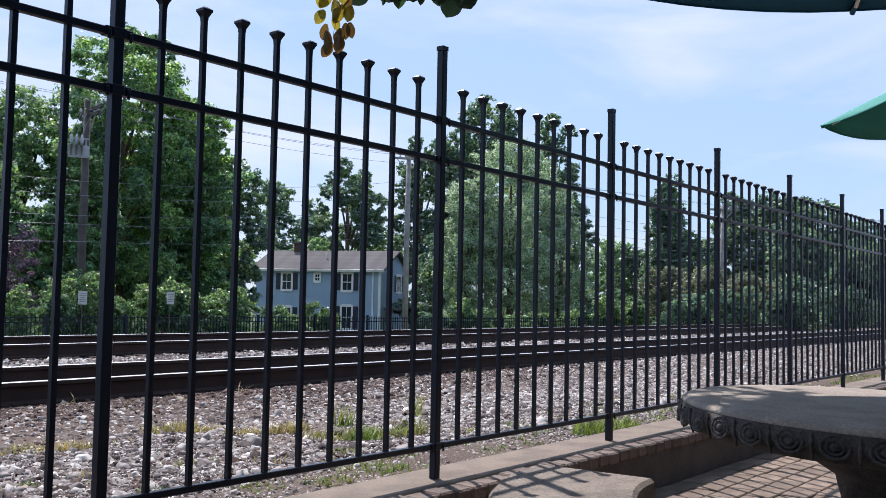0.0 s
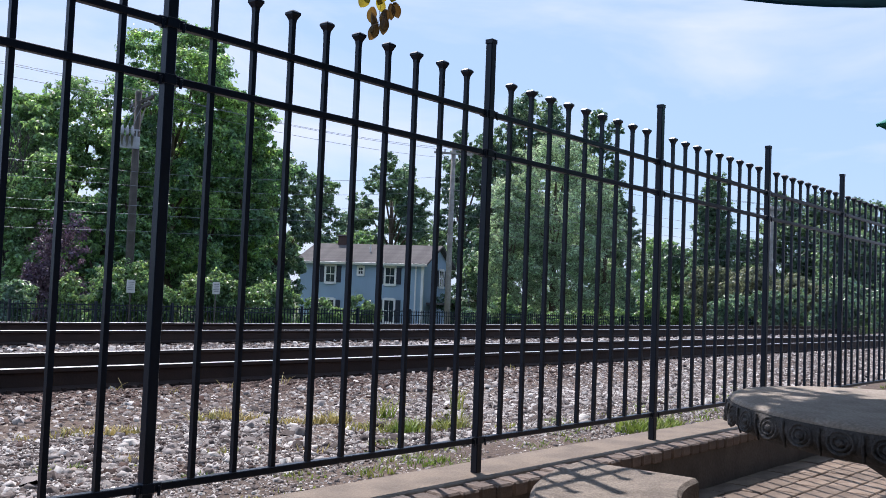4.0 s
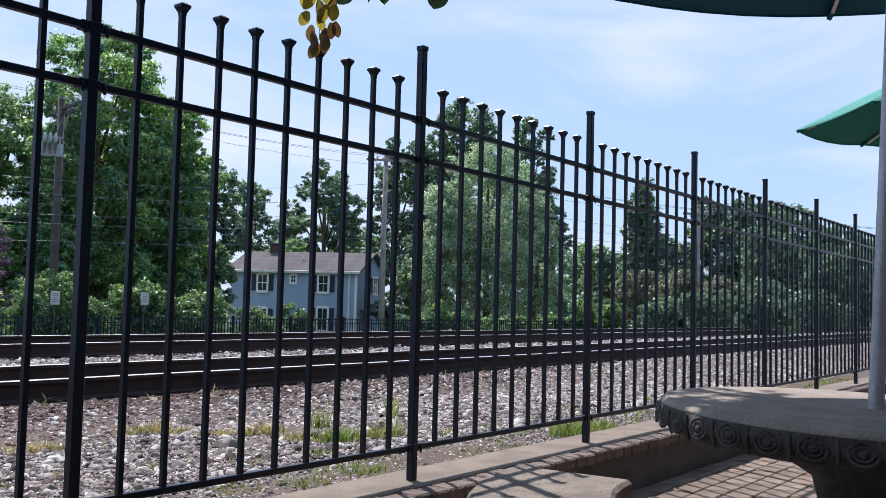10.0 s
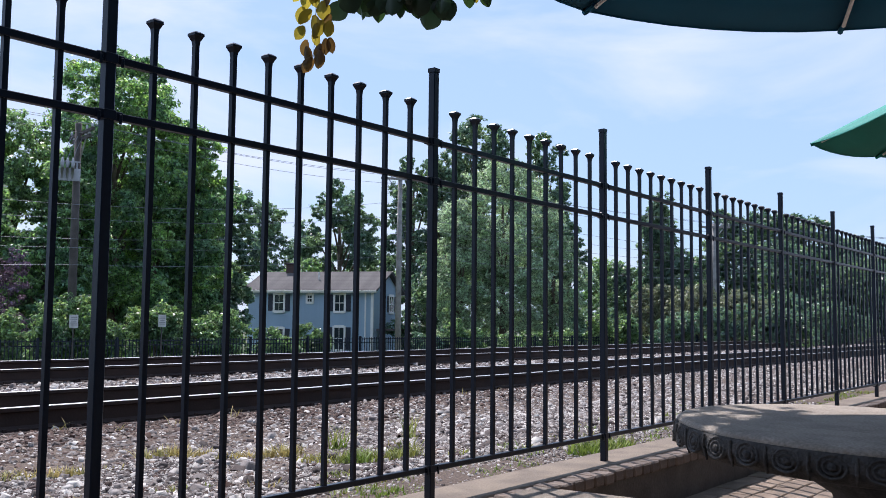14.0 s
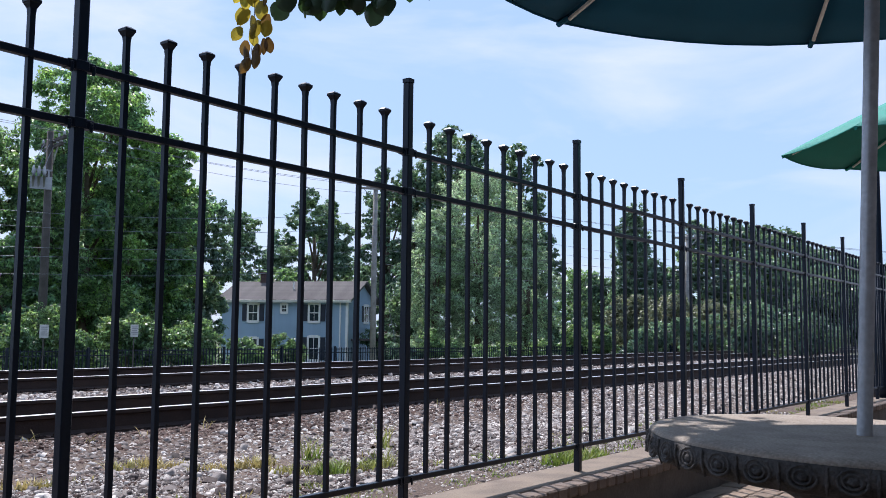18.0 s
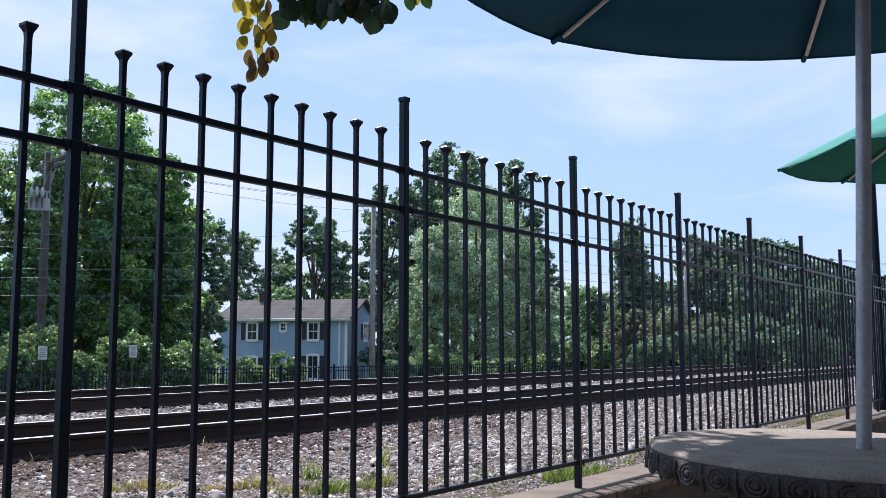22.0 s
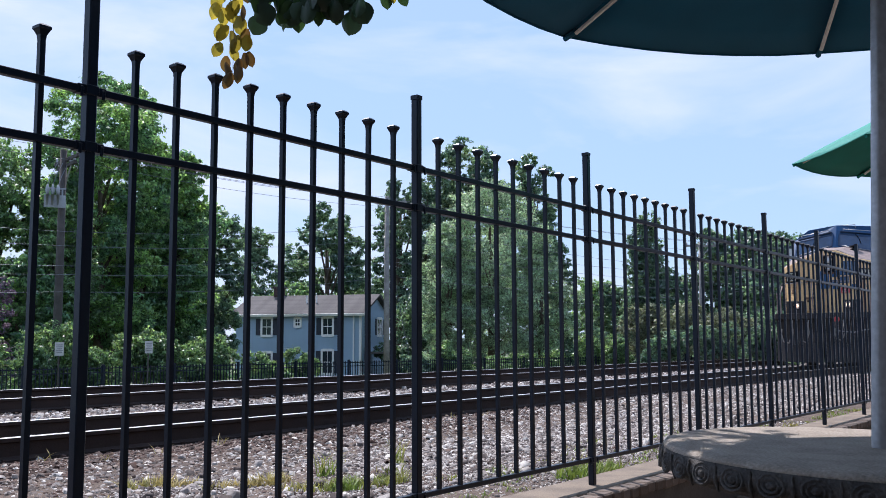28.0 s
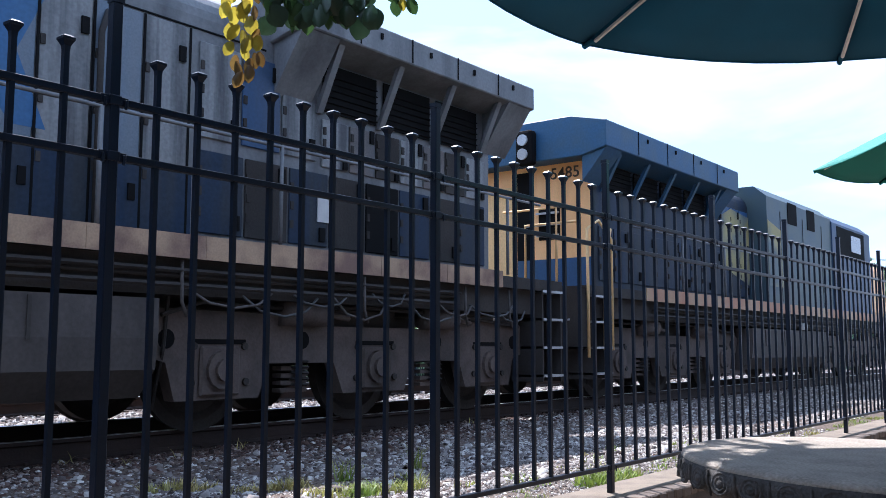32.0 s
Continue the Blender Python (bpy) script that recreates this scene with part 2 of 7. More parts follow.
M_TEXTBAR = material("faded_print", (0.25, 0.25, 0.27), 0.6)
M_BARK = material("bark", (0.10, 0.075, 0.055), 0.95, second=(0.15, 0.12, 0.095), scale=3, bump=0.7, bump_scale=14)
M_LEAF_A = material("leaves_mid", (0.1176, 0.2166, 0.1500), 0.38, spec=0.45, second=(0.2072, 0.3192, 0.1500), scale=0.5, mix_at=(0.46, 0.6), per_island=0.7, translucent=0.5, back=(2.1, 2.15, 1.0))
M_LEAF_B = material("leaves_dark", (0.110, 0.185, 0.160), 0.38, spec=0.45, second=(0.170, 0.255, 0.165), scale=0.4, mix_at=(0.46, 0.6), per_island=0.7, translucent=0.45, back=(1.7, 1.75, 1.0))
M_LEAF_C = material("leaves_light", (0.1950, 0.3090, 0.1740), 0.38, spec=0.45, second=(0.1400, 0.2369, 0.1500), scale=0.5, mix_at=(0.46, 0.6), per_island=0.7, translucent=0.5, back=(1.9, 1.9, 0.95))
M_LEAF_D = material("leaves_grey_green", (0.3648, 0.4760, 0.3685), 0.42, spec=0.45, second=(0.2432, 0.3409, 0.2594), scale=0.4, per_island=0.65, translucent=0.45, back=(1.5, 1.5, 1.0))
M_LEAF_E = material("leaves_olive", (0.2232, 0.2592, 0.1815), 0.5, spec=0.35, second=(0.1425, 0.1728, 0.1210), scale=0.6, per_island=0.65, translucent=0.4, back=(1.35, 1.3, 0.95))
M_SHRUB = material("shrub_leaves", (0.1122, 0.1966, 0.1100), 0.4, spec=0.45, second=(0.2104, 0.3125, 0.1595), scale=0.9, mix_at=(0.46, 0.62), per_island=0.75, translucent=0.45, back=(1.8, 1.75, 0.95))
M_LEAF_P = material("purple_leaves", (0.1116, 0.0828, 0.1290), 0.42, spec=0.4, second=(0.1530, 0.1008, 0.1290), scale=0.9, per_island=0.7, translucent=0.35)
M_NEARLEAF = material("yellow_leaf", (0.46, 0.34, 0.03), 0.45, second=(0.32, 0.27, 0.035), scale=14, per_object=0.35, translucent=0.6)
M_BROWNLEAF = material("brown_leaf", (0.20, 0.10, 0.025), 0.5, second=(0.11, 0.07, 0.02), scale=14, per_object=0.3, translucent=0.5)
M_GREENLEAF = material("green_leaf", (0.035, 0.085, 0.028), 0.4, second=(0.05, 0.11, 0.03), scale=10, per_object=0.35, translucent=0.35)
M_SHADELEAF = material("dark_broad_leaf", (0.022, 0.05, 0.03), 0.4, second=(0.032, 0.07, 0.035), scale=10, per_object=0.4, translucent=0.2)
M_GRASS = material("grass_blades", (0.16, 0.24, 0.04), 0.6, second=(0.30, 0.27, 0.08), scale=2.5, per_island=0.4, translucent=0.4)
M_DRYGRASS = material("dry_grass", (0.42, 0.34, 0.13), 0.7, second=(0.30, 0.28, 0.09), scale=3, per_island=0.4, translucent=0.3)
M_BLUE = material("loco_blue_paint", (0.0207, 0.0828, 0.2124), 0.5, spec=0.3, second=(0.0310, 0.0796, 0.1593), scale=2.2, stretch=0.18, bump=0.05, bump_scale=30, fine=0.1)
M_GREY = material("loco_grey_paint", (0.1770, 0.1814, 0.1904), 0.5, spec=0.3, second=(0.0986, 0.1008, 0.1086), scale=2.6, stretch=0.15, bump=0.05, bump_scale=30, fine=0.12)
M_DOOR = material("streaked_grey_paint", (0.2220, 0.2280, 0.2340), 0.55, spec=0.3, second=(0.0720, 0.0744, 0.0840), scale=7, stretch=0.06, mix_at=(0.46, 0.66), bump=0.08, bump_scale=30, fine=0.15)
# Grimy navy band paint, dark enough to serve for shaded hood sides too.
M_NAVY = material("grimy_shaded_navy_paint", (0.013, 0.028, 0.060), 0.6, spec=0.25, second=(0.030, 0.036, 0.046), scale=4, stretch=0.12, bump=0.05, bump_scale=30, fine=0.15)
M_YELLOW = material("loco_yellow_paint", (0.90, 0.52, 0.235), 0.5, second=(0.78, 0.42, 0.18), scale=2.5, stretch=0.2, fine=0.07)
M_CREAM = material("faded_yellow_paint", (0.76, 0.51, 0.24), 0.6, second=(0.42, 0.215, 0.095), scale=3.0, stretch=0.12, mix_at=(0.50, 0.80), fine=0.1, bump=0.05, bump_scale=30)
M_UNDER = material("grimy_underframe", (0.0364, 0.0325, 0.0312), 0.85, spec=0.25, second=(0.0585, 0.052, 0.0481), scale=1.4, bump=0.3, bump_scale=40)
M_TANK = material("grimy_tank", (0.0984, 0.0865, 0.0819), 0.75, spec=0.25, second=(0.0559, 0.0500, 0.0477), scale=1.8, stretch=0.3, bump=0.15, bump_scale=30)
M_PLOW = material("scuffed_plow_paint", (0.055, 0.05, 0.05), 0.8, spec=0.25, second=(0.035, 0.033, 0.034), scale=2.2, bump=0.15, bump_scale=30)
M_LOCKER = material("dark_rust_paint", (0.13, 0.082, 0.066), 0.8, second=(0.09, 0.06, 0.05), scale=3, bump=0.1)
M_BOARD = material("pale_number_board", (0.56, 0.52, 0.43), 0.5, second=(0.46, 0.42, 0.34), scale=4, fine=0.06)
M_DARK = material("black_recess", (0.008, 0.008, 0.009), 0.85, spec=0.12)
M_ORANGE = material("orange_stripe", (0.34, 0.150, 0.085), 0.7, spec=0.3, second=(0.105, 0.074, 0.060), scale=4.0, mix_at=(0.42, 0.58), bump=0.1)
M_SILL = material("dusty_yellow_stripe", (0.4140, 0.2842, 0.1885), 0.7, spec=0.3, second=(0.1980, 0.1225, 0.0975), scale=3.0, mix_at=(0.42, 0.66), bump=0.1)
M_WHITE = material("white_lettering", (0.72, 0.72, 0.70), 0.55, fine=0.05)
M_RED = material("red_patch", (0.55, 0.06, 0.06), 0.5)
M_CABGLASS = material("cab_glass", (0.03, 0.075, 0.16), 0.12, spec=0.7)
M_TRUCK = material("dusty_truck_casting", (0.1230, 0.0976, 0.0877), 0.85, spec=0.25, second=(0.0666, 0.0556, 0.0508), scale=2.0, bump=0.3, bump_scale=40)
M_RUST = material("rusty_brown", (0.17, 0.09, 0.055), 0.8, second=(0.11, 0.06, 0.04), scale=5, bump=0.2)
M_GRIP = material("pinkish_grip_paint", (0.30, 0.24, 0.225), 0.85, second=(0.22, 0.175, 0.165), scale=6, bump=0.3)
M_RUBBER = material("rubber_hose", (0.05, 0.05, 0.05), 0.6)
# Darker, greyer copy of the loco blue that carries the sides' shade.
M_BLUE2 = material("faded_shaded_navy_paint", (0.027, 0.0648, 0.142), 0.5, spec=0.3, second=(0.0459, 0.0675, 0.115), scale=2.5, stretch=0.18, bump=0.05, bump_scale=30, fine=0.1)
M_LOWER = material("grimy_grey_paint", (0.105, 0.11, 0.125), 0.75, spec=0.3, second=(0.15, 0.128, 0.118), scale=2.2, stretch=0.25, bump=0.1)
M_SKIRT = material("rust_stained_skirt", (0.19, 0.095, 0.064), 0.8, spec=0.25, second=(0.078, 0.062, 0.056), scale=3.4, mix_at=(0.38, 0.56), bump=0.15)
# Grey-blue with a reflection of the sky put into the tone.
M_HAZE = material("sky_sheen_grey_blue_paint", (0.117, 0.161, 0.219), 0.42, spec=0.4, second=(0.151, 0.176, 0.21), scale=2.8, stretch=0.15, fine=0.1)
M_HAZE2 = material("faded_teal_paint", (0.0488, 0.0842, 0.1108), 0.5, spec=0.35, second=(0.0683, 0.0986, 0.1020), scale=1.4, fine=0.1)
M_HOSE = material("dusty_hose", (0.24, 0.22, 0.20), 0.7)
M_NUMBER = material("cream_lettering", (0.74, 0.52, 0.30), 0.55, fine=0.06)
M_YELLOWFADE = material("faded_ochre_paint", (0.34, 0.29, 0.12), 0.6, second=(0.10, 0.14, 0.16), scale=1.2, mix_at=(0.42, 0.6), fine=0.1)
M_ORANGE2 = material("red_orange_stripe", (0.40, 0.17, 0.085), 0.55, second=(0.42, 0.28, 0.16), scale=1.0)
M_GLASSBLUE = material("hazy_pane", (0.10, 0.14, 0.19), 0.2, spec=0.7)
M_BRICK2 = material("outlying_brick", (0.165, 0.122, 0.088), 0.85, second=(0.235, 0.178, 0.132), scale=7, bump=0.4, bump_scale=110, per_island=0.28)
M_WHITELAMP = material("clear_lamp", (0.48, 0.50, 0.53), 0.12, spec=0.9)
M_LAMP = glow("headlight", (1.0, 0.66, 0.42), 1.7)
M_LENS = material("lamp_lens", (0.50, 0.40, 0.32), 0.2, spec=0.6)


# ---- mesh helpers ----
def mesh_of(name, bm, mat, smooth=False):
    me = bpy.data.meshes.new(name)
    if smooth:
        for f in bm.faces:
            f.smooth = True
    bm.to_mesh(me)
    bm.free()
    me.materials.append(mat)
    return me


def part(name, bm, mat, parent=None, label="", smooth=False, at=None):
    """Links a bmesh (or a ready mesh) as one object under a thing or a part."""
    me = mesh_of(name, bm, mat, smooth) if isinstance(bm, bmesh.types.BMesh) else bm
    ob = new(name, me)
    if parent is not None:
        ob.parent = parent
    if at is not None:
        ob.matrix_basis = at
    if label:
        tagged(ob, label)
    return ob


def thing(name, label, category, at=None, group="", kind=""):
    ob = new(name)
    ob.empty_display_size = 0.1
    if at is not None:
        ob.matrix_basis = at
    return tagged(ob, label, category, group, kind)


def box(bm, x0, y0, z0, x1, y1, z1, m=None):
    """An axis-parallel box."""
    v = [bm.verts.new((m @ Vector(p)) if m else p) for p in
         ((x0, y0, z0), (x1, y0, z0), (x1, y1, z0), (x0, y1, z0), (x0, y0, z1), (x1, y0, z1), (x1, y1, z1), (x0, y1, z1))]
    for f in ((3, 2, 1, 0), (4, 5, 6, 7), (0, 1, 5, 4), (1, 2, 6, 5), (2, 3, 7, 6), (3, 0, 4, 7)):
        bm.faces.new([v[i] for i in f])
    return bm


def boxes(*rows):
    bm = bmesh.new()
    for r in rows:
        box(bm, *r)
    return bm


def bevel(bm, width, segments=1):
    bmesh.ops.bevel(bm, geom=list(bm.edges), offset=width, segments=segments, profile=0.5, affect="EDGES")
    return bm


def ring(bm, centre, axis, r, n, up=None):
    axis = Vector(axis).normalized()
    a = axis.orthogonal().normalized() if up is None else Vector(up)
    b = axis.cross(a)
    return [bm.verts.new(Vector(centre) + a * (r * math.cos(k * math.tau / n)) + b * (r * math.sin(k * math.tau / n))) for k in range(n)]


def bridge(bm, r0, r1):
    n = len(r0)
    for k in range(n):
        bm.faces.new((r0[k], r0[(k + 1) % n], r1[(k + 1) % n], r1[k]))


def tube(bm, points, radii, n=8, cap=True):
    """A round bar through the points."""
    pts = [Vector(p) for p in points]
    if not hasattr(radii, "__len__"):
        radii = [radii] * len(pts)
    up = None
    rings = []
    for i, p in enumerate(pts):
        d = (pts[min(i + 1, len(pts) - 1)] - pts[max(i - 1, 0)]).normalized()
        if up is None:
            up = d.orthogonal().normalized()
        up = (up - d * up.dot(d)).normalized()
        rings.append(ring(bm, p, d, radii[i], n, up))
    for a, b in zip(rings, rings[1:]):
        bridge(bm, a, b)
    if cap:
        bm.faces.new(rings[0][::-1])
        bm.faces.new(rings[-1])
    return bm


def lathe(bm, profile, n=32, centre=(0, 0, 0)):
    """Turns (radius, height) pairs about a vertical axis."""
    c = Vector(centre)
    rings = [[bm.verts.new(c + Vector((r * math.cos(k * math.tau / n), r * math.sin(k * math.tau / n), z))) for k in range(n)] for r, z in profile]
    for a, b in zip(rings, rings[1:]):
        bridge(bm, a, b)
    bm.faces.new(rings[0][::-1])
    bm.faces.new(rings[-1])
    return bm


def prism(bm, outline, y0, y1):
    """An outline in x and z, drawn out along y."""
    a = [bm.verts.new((x, y0, z)) for x, z in outline]
    b = [bm.verts.new((x, y1, z)) for x, z in outline]
    bm.faces.new(a[::-1] if y1 > y0 else a)
    bm.faces.new(b if y1 > y0 else b[::-1])
    n = len(a)
    for k in range(n):
        bm.faces.new((a[k], a[(k + 1) % n], b[(k + 1) % n], b[k]))
    bmesh.ops.recalc_face_normals(bm, faces=bm.faces)
    return bm


def raw_mesh(name, verts, faces, mat):
    me = bpy.data.meshes.new(name)
    me.from_pydata(verts, [], faces)
    me.materials.append(mat)
    return me


# ---- the plan ----
# x runs along the fence and the tracks, y across them away from the patio, z up from the patio.
FENCE_Y, POST_X, BAY = 2.44, 3.112, 1.527
CURB_Z = 0.256
RAIL_Z, TRACK_Y, GAUGE = 0.31, 7.85, 1.505
FAR_TRACK_Y = 12.65


def ground_z(x, y):
    s = y
    if y < 2.6:
        return -0.08
    table = ((-50, 0.2), (3.2, 0.2), (5.6, 0.055), (6.5, 0.11), (14.6, 0.12), (15.5, 0.05), (18, -0.15), (24, -0.8), (40, -1.5), (64, -2.1), (9999, -2.3))
    for (a, za), (b, zb) in zip(table, table[1:]):
        if s <= b:
            return za + (zb - za) * (s - a) / (b - a)
    return -2.3


# ---- ground ----
def make_ground():
    xs = [-3000, -600, -200, -80, -40] + [-20 + k * 2 for k in range(50)] + [90, 110, 140, 200, 400, 1000, 3000]
    ys = [-3000, -500, -100, -30, 0, 2.58, 2.62, 3.2, 4.4, 5.6, 7, 9, 11, 13, 15, 16, 17, 18, 20, 22, 24, 27, 30, 35, 40, 50, 64, 90, 150, 400, 1000, 3000]
    verts = [(x, y, ground_z(x, y) + (0.03 * noise.noise((x * 0.2, y * 0.2, 0)) if 16 < y < 200 else 0)) for y in ys for x in xs]
    n = len(xs)
    faces = [(j * n + i, j * n + i + 1, (j + 1) * n + i + 1, (j + 1) * n + i) for j in range(len(ys) - 1) for i in range(n - 1)]
    ob = new("ground", raw_mesh("ground", verts, faces, M_EARTH))
    tagged(ob, "uneven ground with earth and low grass", "ground", kind="structure")
    xs = [-14 + k * 1.0 for k in range(64)]
    offs = [2.63, 3.0, 3.6, 4.2, 5.0, 5.6, 6.4, 7.4, 8.4, 9.4, 10.4, 11.4, 12.4, 13.4, 14.4, 15.4, 16.2, 17.2]
    verts = []
    for o in offs:
        for x in xs:
            y = o
            if o == 17.2:
                z = -0.3
            else:
                z = ground_z(x, o) + 0.012 + 0.012 * noise.noise((x * 1.3, o * 1.3, 3))
            verts.append((x, y, z))
    n = len(xs)
    faces = [(j * n + i, j * n + i + 1, (j + 1) * n + i + 1, (j + 1) * n + i) for j in range(len(offs) - 1) for i in range(n - 1)]
    ob = new("trackbed", raw_mesh("trackbed", verts, faces, M_GRAVEL))
    tagged(ob, "grey gravel trackbed beside a low curb", "gravel", kind="structure")


make_ground()


def sweep_rail(pts, profile, z0):
    """A rail section drawn along a line in plan."""
    verts, faces = [], []
    n = len(profile)
    for i, (x, y) in enumerate(pts):
        x2, y2 = pts[min(i + 1, len(pts) - 1)]
        x1, y1 = pts[max(i - 1, 0)]
        d = Vector((x2 - x1, y2 - y1)).normalized()
        for u, w in profile:
            verts.append((x - d.y * u, y + d.x * u, z0 + w))
    for i in range(len(pts) - 1):
        for k in range(n):
            a, b = i * n + k, i * n + (k + 1) % n
            faces.append((a, a + n, b + n, b))
    faces.append(tuple(range(n)))
    faces.append(tuple(range((len(pts) - 1) * n, len(pts) * n))[::-1])
    return verts, faces


RAIL_SECTION = [(-0.075, -0.18), (0.075, -0.18), (0.075, -0.168), (0.012, -0.145), (0.010, -0.045), (0.036, -0.032), (0.036, -0.006), (-0.036, -0.006), (-0.036, -0.032), (-0.010, -0.045), (-0.012, -0.145), (-0.075, -0.168)]
HEAD_SECTION = [(-0.034, -0.005), (0.034, -0.005), (0.034, -0.002), (0.026, 0.0), (-0.026, 0.0), (-0.034, -0.002)]
RAIL_XS = [-30 + 2.0 * k for k in range(20)] + [10 + 1.0 * k for k in range(50)] + [62, 66, 70, 100, 160, 240, 340]


def tie_mesh():
    return mesh_of("tie", bevel(boxes((-0.115, -1.3, -0.09, 0.115, 1.3, 0.09)), 0.012), M_TIE)


def plate_mesh():
    bm = boxes((-0.1, -0.19, 0, 0.1, 0.19, 0.014))
    for sx in (-0.06, 0.06):
        for sy in (-0.11, 0.11):
            box(bm, sx - 0.014, sy - 0.014, 0.014, sx + 0.014, sy + 0.014, 0.04)
    return mesh_of("tie_plate", bm, M_RAIL)


TIE_ME, PLATE_ME = tie_mesh(), plate_mesh()


def make_track(y, name, label, first, last, z=RAIL_Z, cant=0.0):
    """A straight track; z: its nearer rail's height, cant: how far the farther rail lies above it."""
    t = thing(name, label, "railway track", kind="structure")
    for side in (-1, 1):
        pts = [(x, y + side * GAUGE / 2) for x in RAIL_XS]
        rz = z + (cant if side > 0 else 0)
        r = part("rail", raw_mesh("rail", *sweep_rail(pts, RAIL_SECTION, rz), M_RAIL), None, t, "rust-brown steel rail")
        part("rail_head", raw_mesh("rail_head", *sweep_rail(pts, HEAD_SECTION, rz), M_RAILTOP), None, r, "polished running surface")
    x = first
    rnd = random.Random(int(y * 10))
    while x < last:
        tie = part("tie", TIE_ME, None, t, at=pose(x + rnd.uniform(-0.03, 0.03), y, z + cant / 2 - 0.18 - 0.014 - 0.09, math.degrees(math.atan(cant / GAUGE)), 0, rnd.uniform(-1, 1)))
        for side in (-1, 1):
            part("tie_plate", PLATE_ME, None, tie, at=pose(0, side * GAUGE / 2, 0.09))
        x += 0.54
    return t


make_track(TRACK_Y, "railway_track_near", "railway track with rusty rails on wooden ties", 0.5, 46)
make_track(FAR_TRACK_Y, "railway_track_far", "railway track with rusty rails beyond the first", 3.5, 50, RAIL_Z + 0.03, 0.04)


# ---- curb, patio, fence ----
CX0, CX1 = -6.0, 26.0


def make_curb():
    c = thing("curb", "weathered concrete curb with a brick edging above the patio", "curb", kind="structure")
    bm = bevel(boxes((CX0, 2.335, -0.06, CX1, 2.625, CURB_Z)), 0.012, 2)
    part("curb_top", bm, M_CONC, c, "stained tan concrete")
    # This face turns from the sun; its shade comes from the darker concrete.
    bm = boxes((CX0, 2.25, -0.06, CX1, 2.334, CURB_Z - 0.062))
    part("retaining_face", bm, M_WALL, c, "grey concrete face with shade in its tone")
    brick = mesh_of("brick", bevel(boxes((-0.048, -0.0, 0, 0.048, 0.105, 0.058)), 0.008), M_EDGE)
    rnd = random.Random(4)
    x = 0.5
    while x < 15:
        part("brick", brick, None, c, at=pose(x, 2.232 + rnd.uniform(-0.004, 0.004), CURB_Z - 0.062 + rnd.uniform(-0.003, 0.003), rnd.uniform(-1.5, 1.5), 0, rnd.uniform(-1.5, 1.5)))
        x += 0.106
    box_rest = boxes((CX0, 2.24, CURB_Z - 0.061, 0.44, 2.334, CURB_Z - 0.006), (15.0, 2.24, CURB_Z - 0.061, CX1, 2.334, CURB_Z - 0.006))
    part("edging", box_rest, M_EDGE, c)


make_curb()


# Added walls, never in view, that block sky light from behind the camera.
def make_added_walls():
    w = new("added_wall_south", mesh_of("added_wall_south", boxes((-5.0, -2.9, -0.1, 24.0, -2.6, 6.0)), M_ADDEDWALL))
    tagged(w, "plain grey wall added out of view to cut sky light", "wall", kind="structure")
    w = new("added_wall_west", mesh_of("added_wall_west", boxes((-5.3, -2.9, -0.1, -5.0, 2.2, 6.0)), M_ADDEDWALL))
    tagged(w, "plain grey wall added beside the patio to cut sky light", "wall", kind="structure")


make_added_walls()


def picket_mesh():
    bm = boxes((-0.0084, -0.0084, 0, 0.0084, 0.0084, 1.49))
    prof = [(0.0084, 1.490), (0.010, 1.506), (0.0172, 1.521), (0.0190, 1.523), (0.0190, 1.531), (0.010, 1.538), (0.001, 1.540)]
    rings = [[bm.verts.new((sx * r, sy * r, z)) for sx, sy in ((-1, -1), (1, -1), (1, 1), (-1, 1))] for r, z in prof]
    for a, b in zip(rings, rings[1:]):
        bridge(bm, a, b)
    bm.faces.new(rings[-1])
    return mesh_of("picket", bm, M_IRON)


def post_mesh():
    bm = bevel(boxes((-0.0168, -0.0168, 0, 0.0168, 0.0168, 1.806)), 0.003)
    box(bm, -0.0182, -0.0182, 1.806, 0.0182, 0.0182, 1.824)
    return mesh_of("post", bm, M_IRON)


def make_fence():
    f = thing("iron_fence", "tall black iron picket fence standing on the curb", "fence", pose(0, FENCE_Y, CURB_Z))
    post, picket = post_mesh(), picket_mesh()
    collar = mesh_of("bracket", bevel(boxes((-0.0205, -0.0205, -0.015, 0.0205, 0.0205, 0.015), (-0.046, -0.0150, -0.0138, 0.046, 0.0150, 0.0138), (-0.040, -0.021, -0.024, -0.030, -0.0150, 0.006), (0.030, -0.021, -0.024, 0.040, -0.0150, 0.006)), 0.002), M_IRON)
    heights = (0.135, 1.337, 1.506)
    rail = mesh_of("rail", bevel(boxes((-0.772, -0.0125, -0.0110, 0.772, 0.0125, 0.0110)), 0.002), M_IRON)
    for k in range(-3, 14):
        x = POST_X + k * (BAY if k > 0 else 1.55)
        step = BAY if k >= 0 else 1.55
        p = part("post", post, None, f, at=pose(x, 0, 0))
        for h in heights:
            part("bracket", collar, None, p, at=pose(0, 0, h))
        if k < 13:
            for h in heights:
                part("rail", rail, None, f, at=pose(x + step / 2, 0, h))
            for j in range(1, 10):
                part("picket", picket, None, f, at=pose(x + j * step / 10, 0, 0.128))
    return f


make_fence()

# ---- patio furniture ----
TABLE_C = (3.022, 0.649)


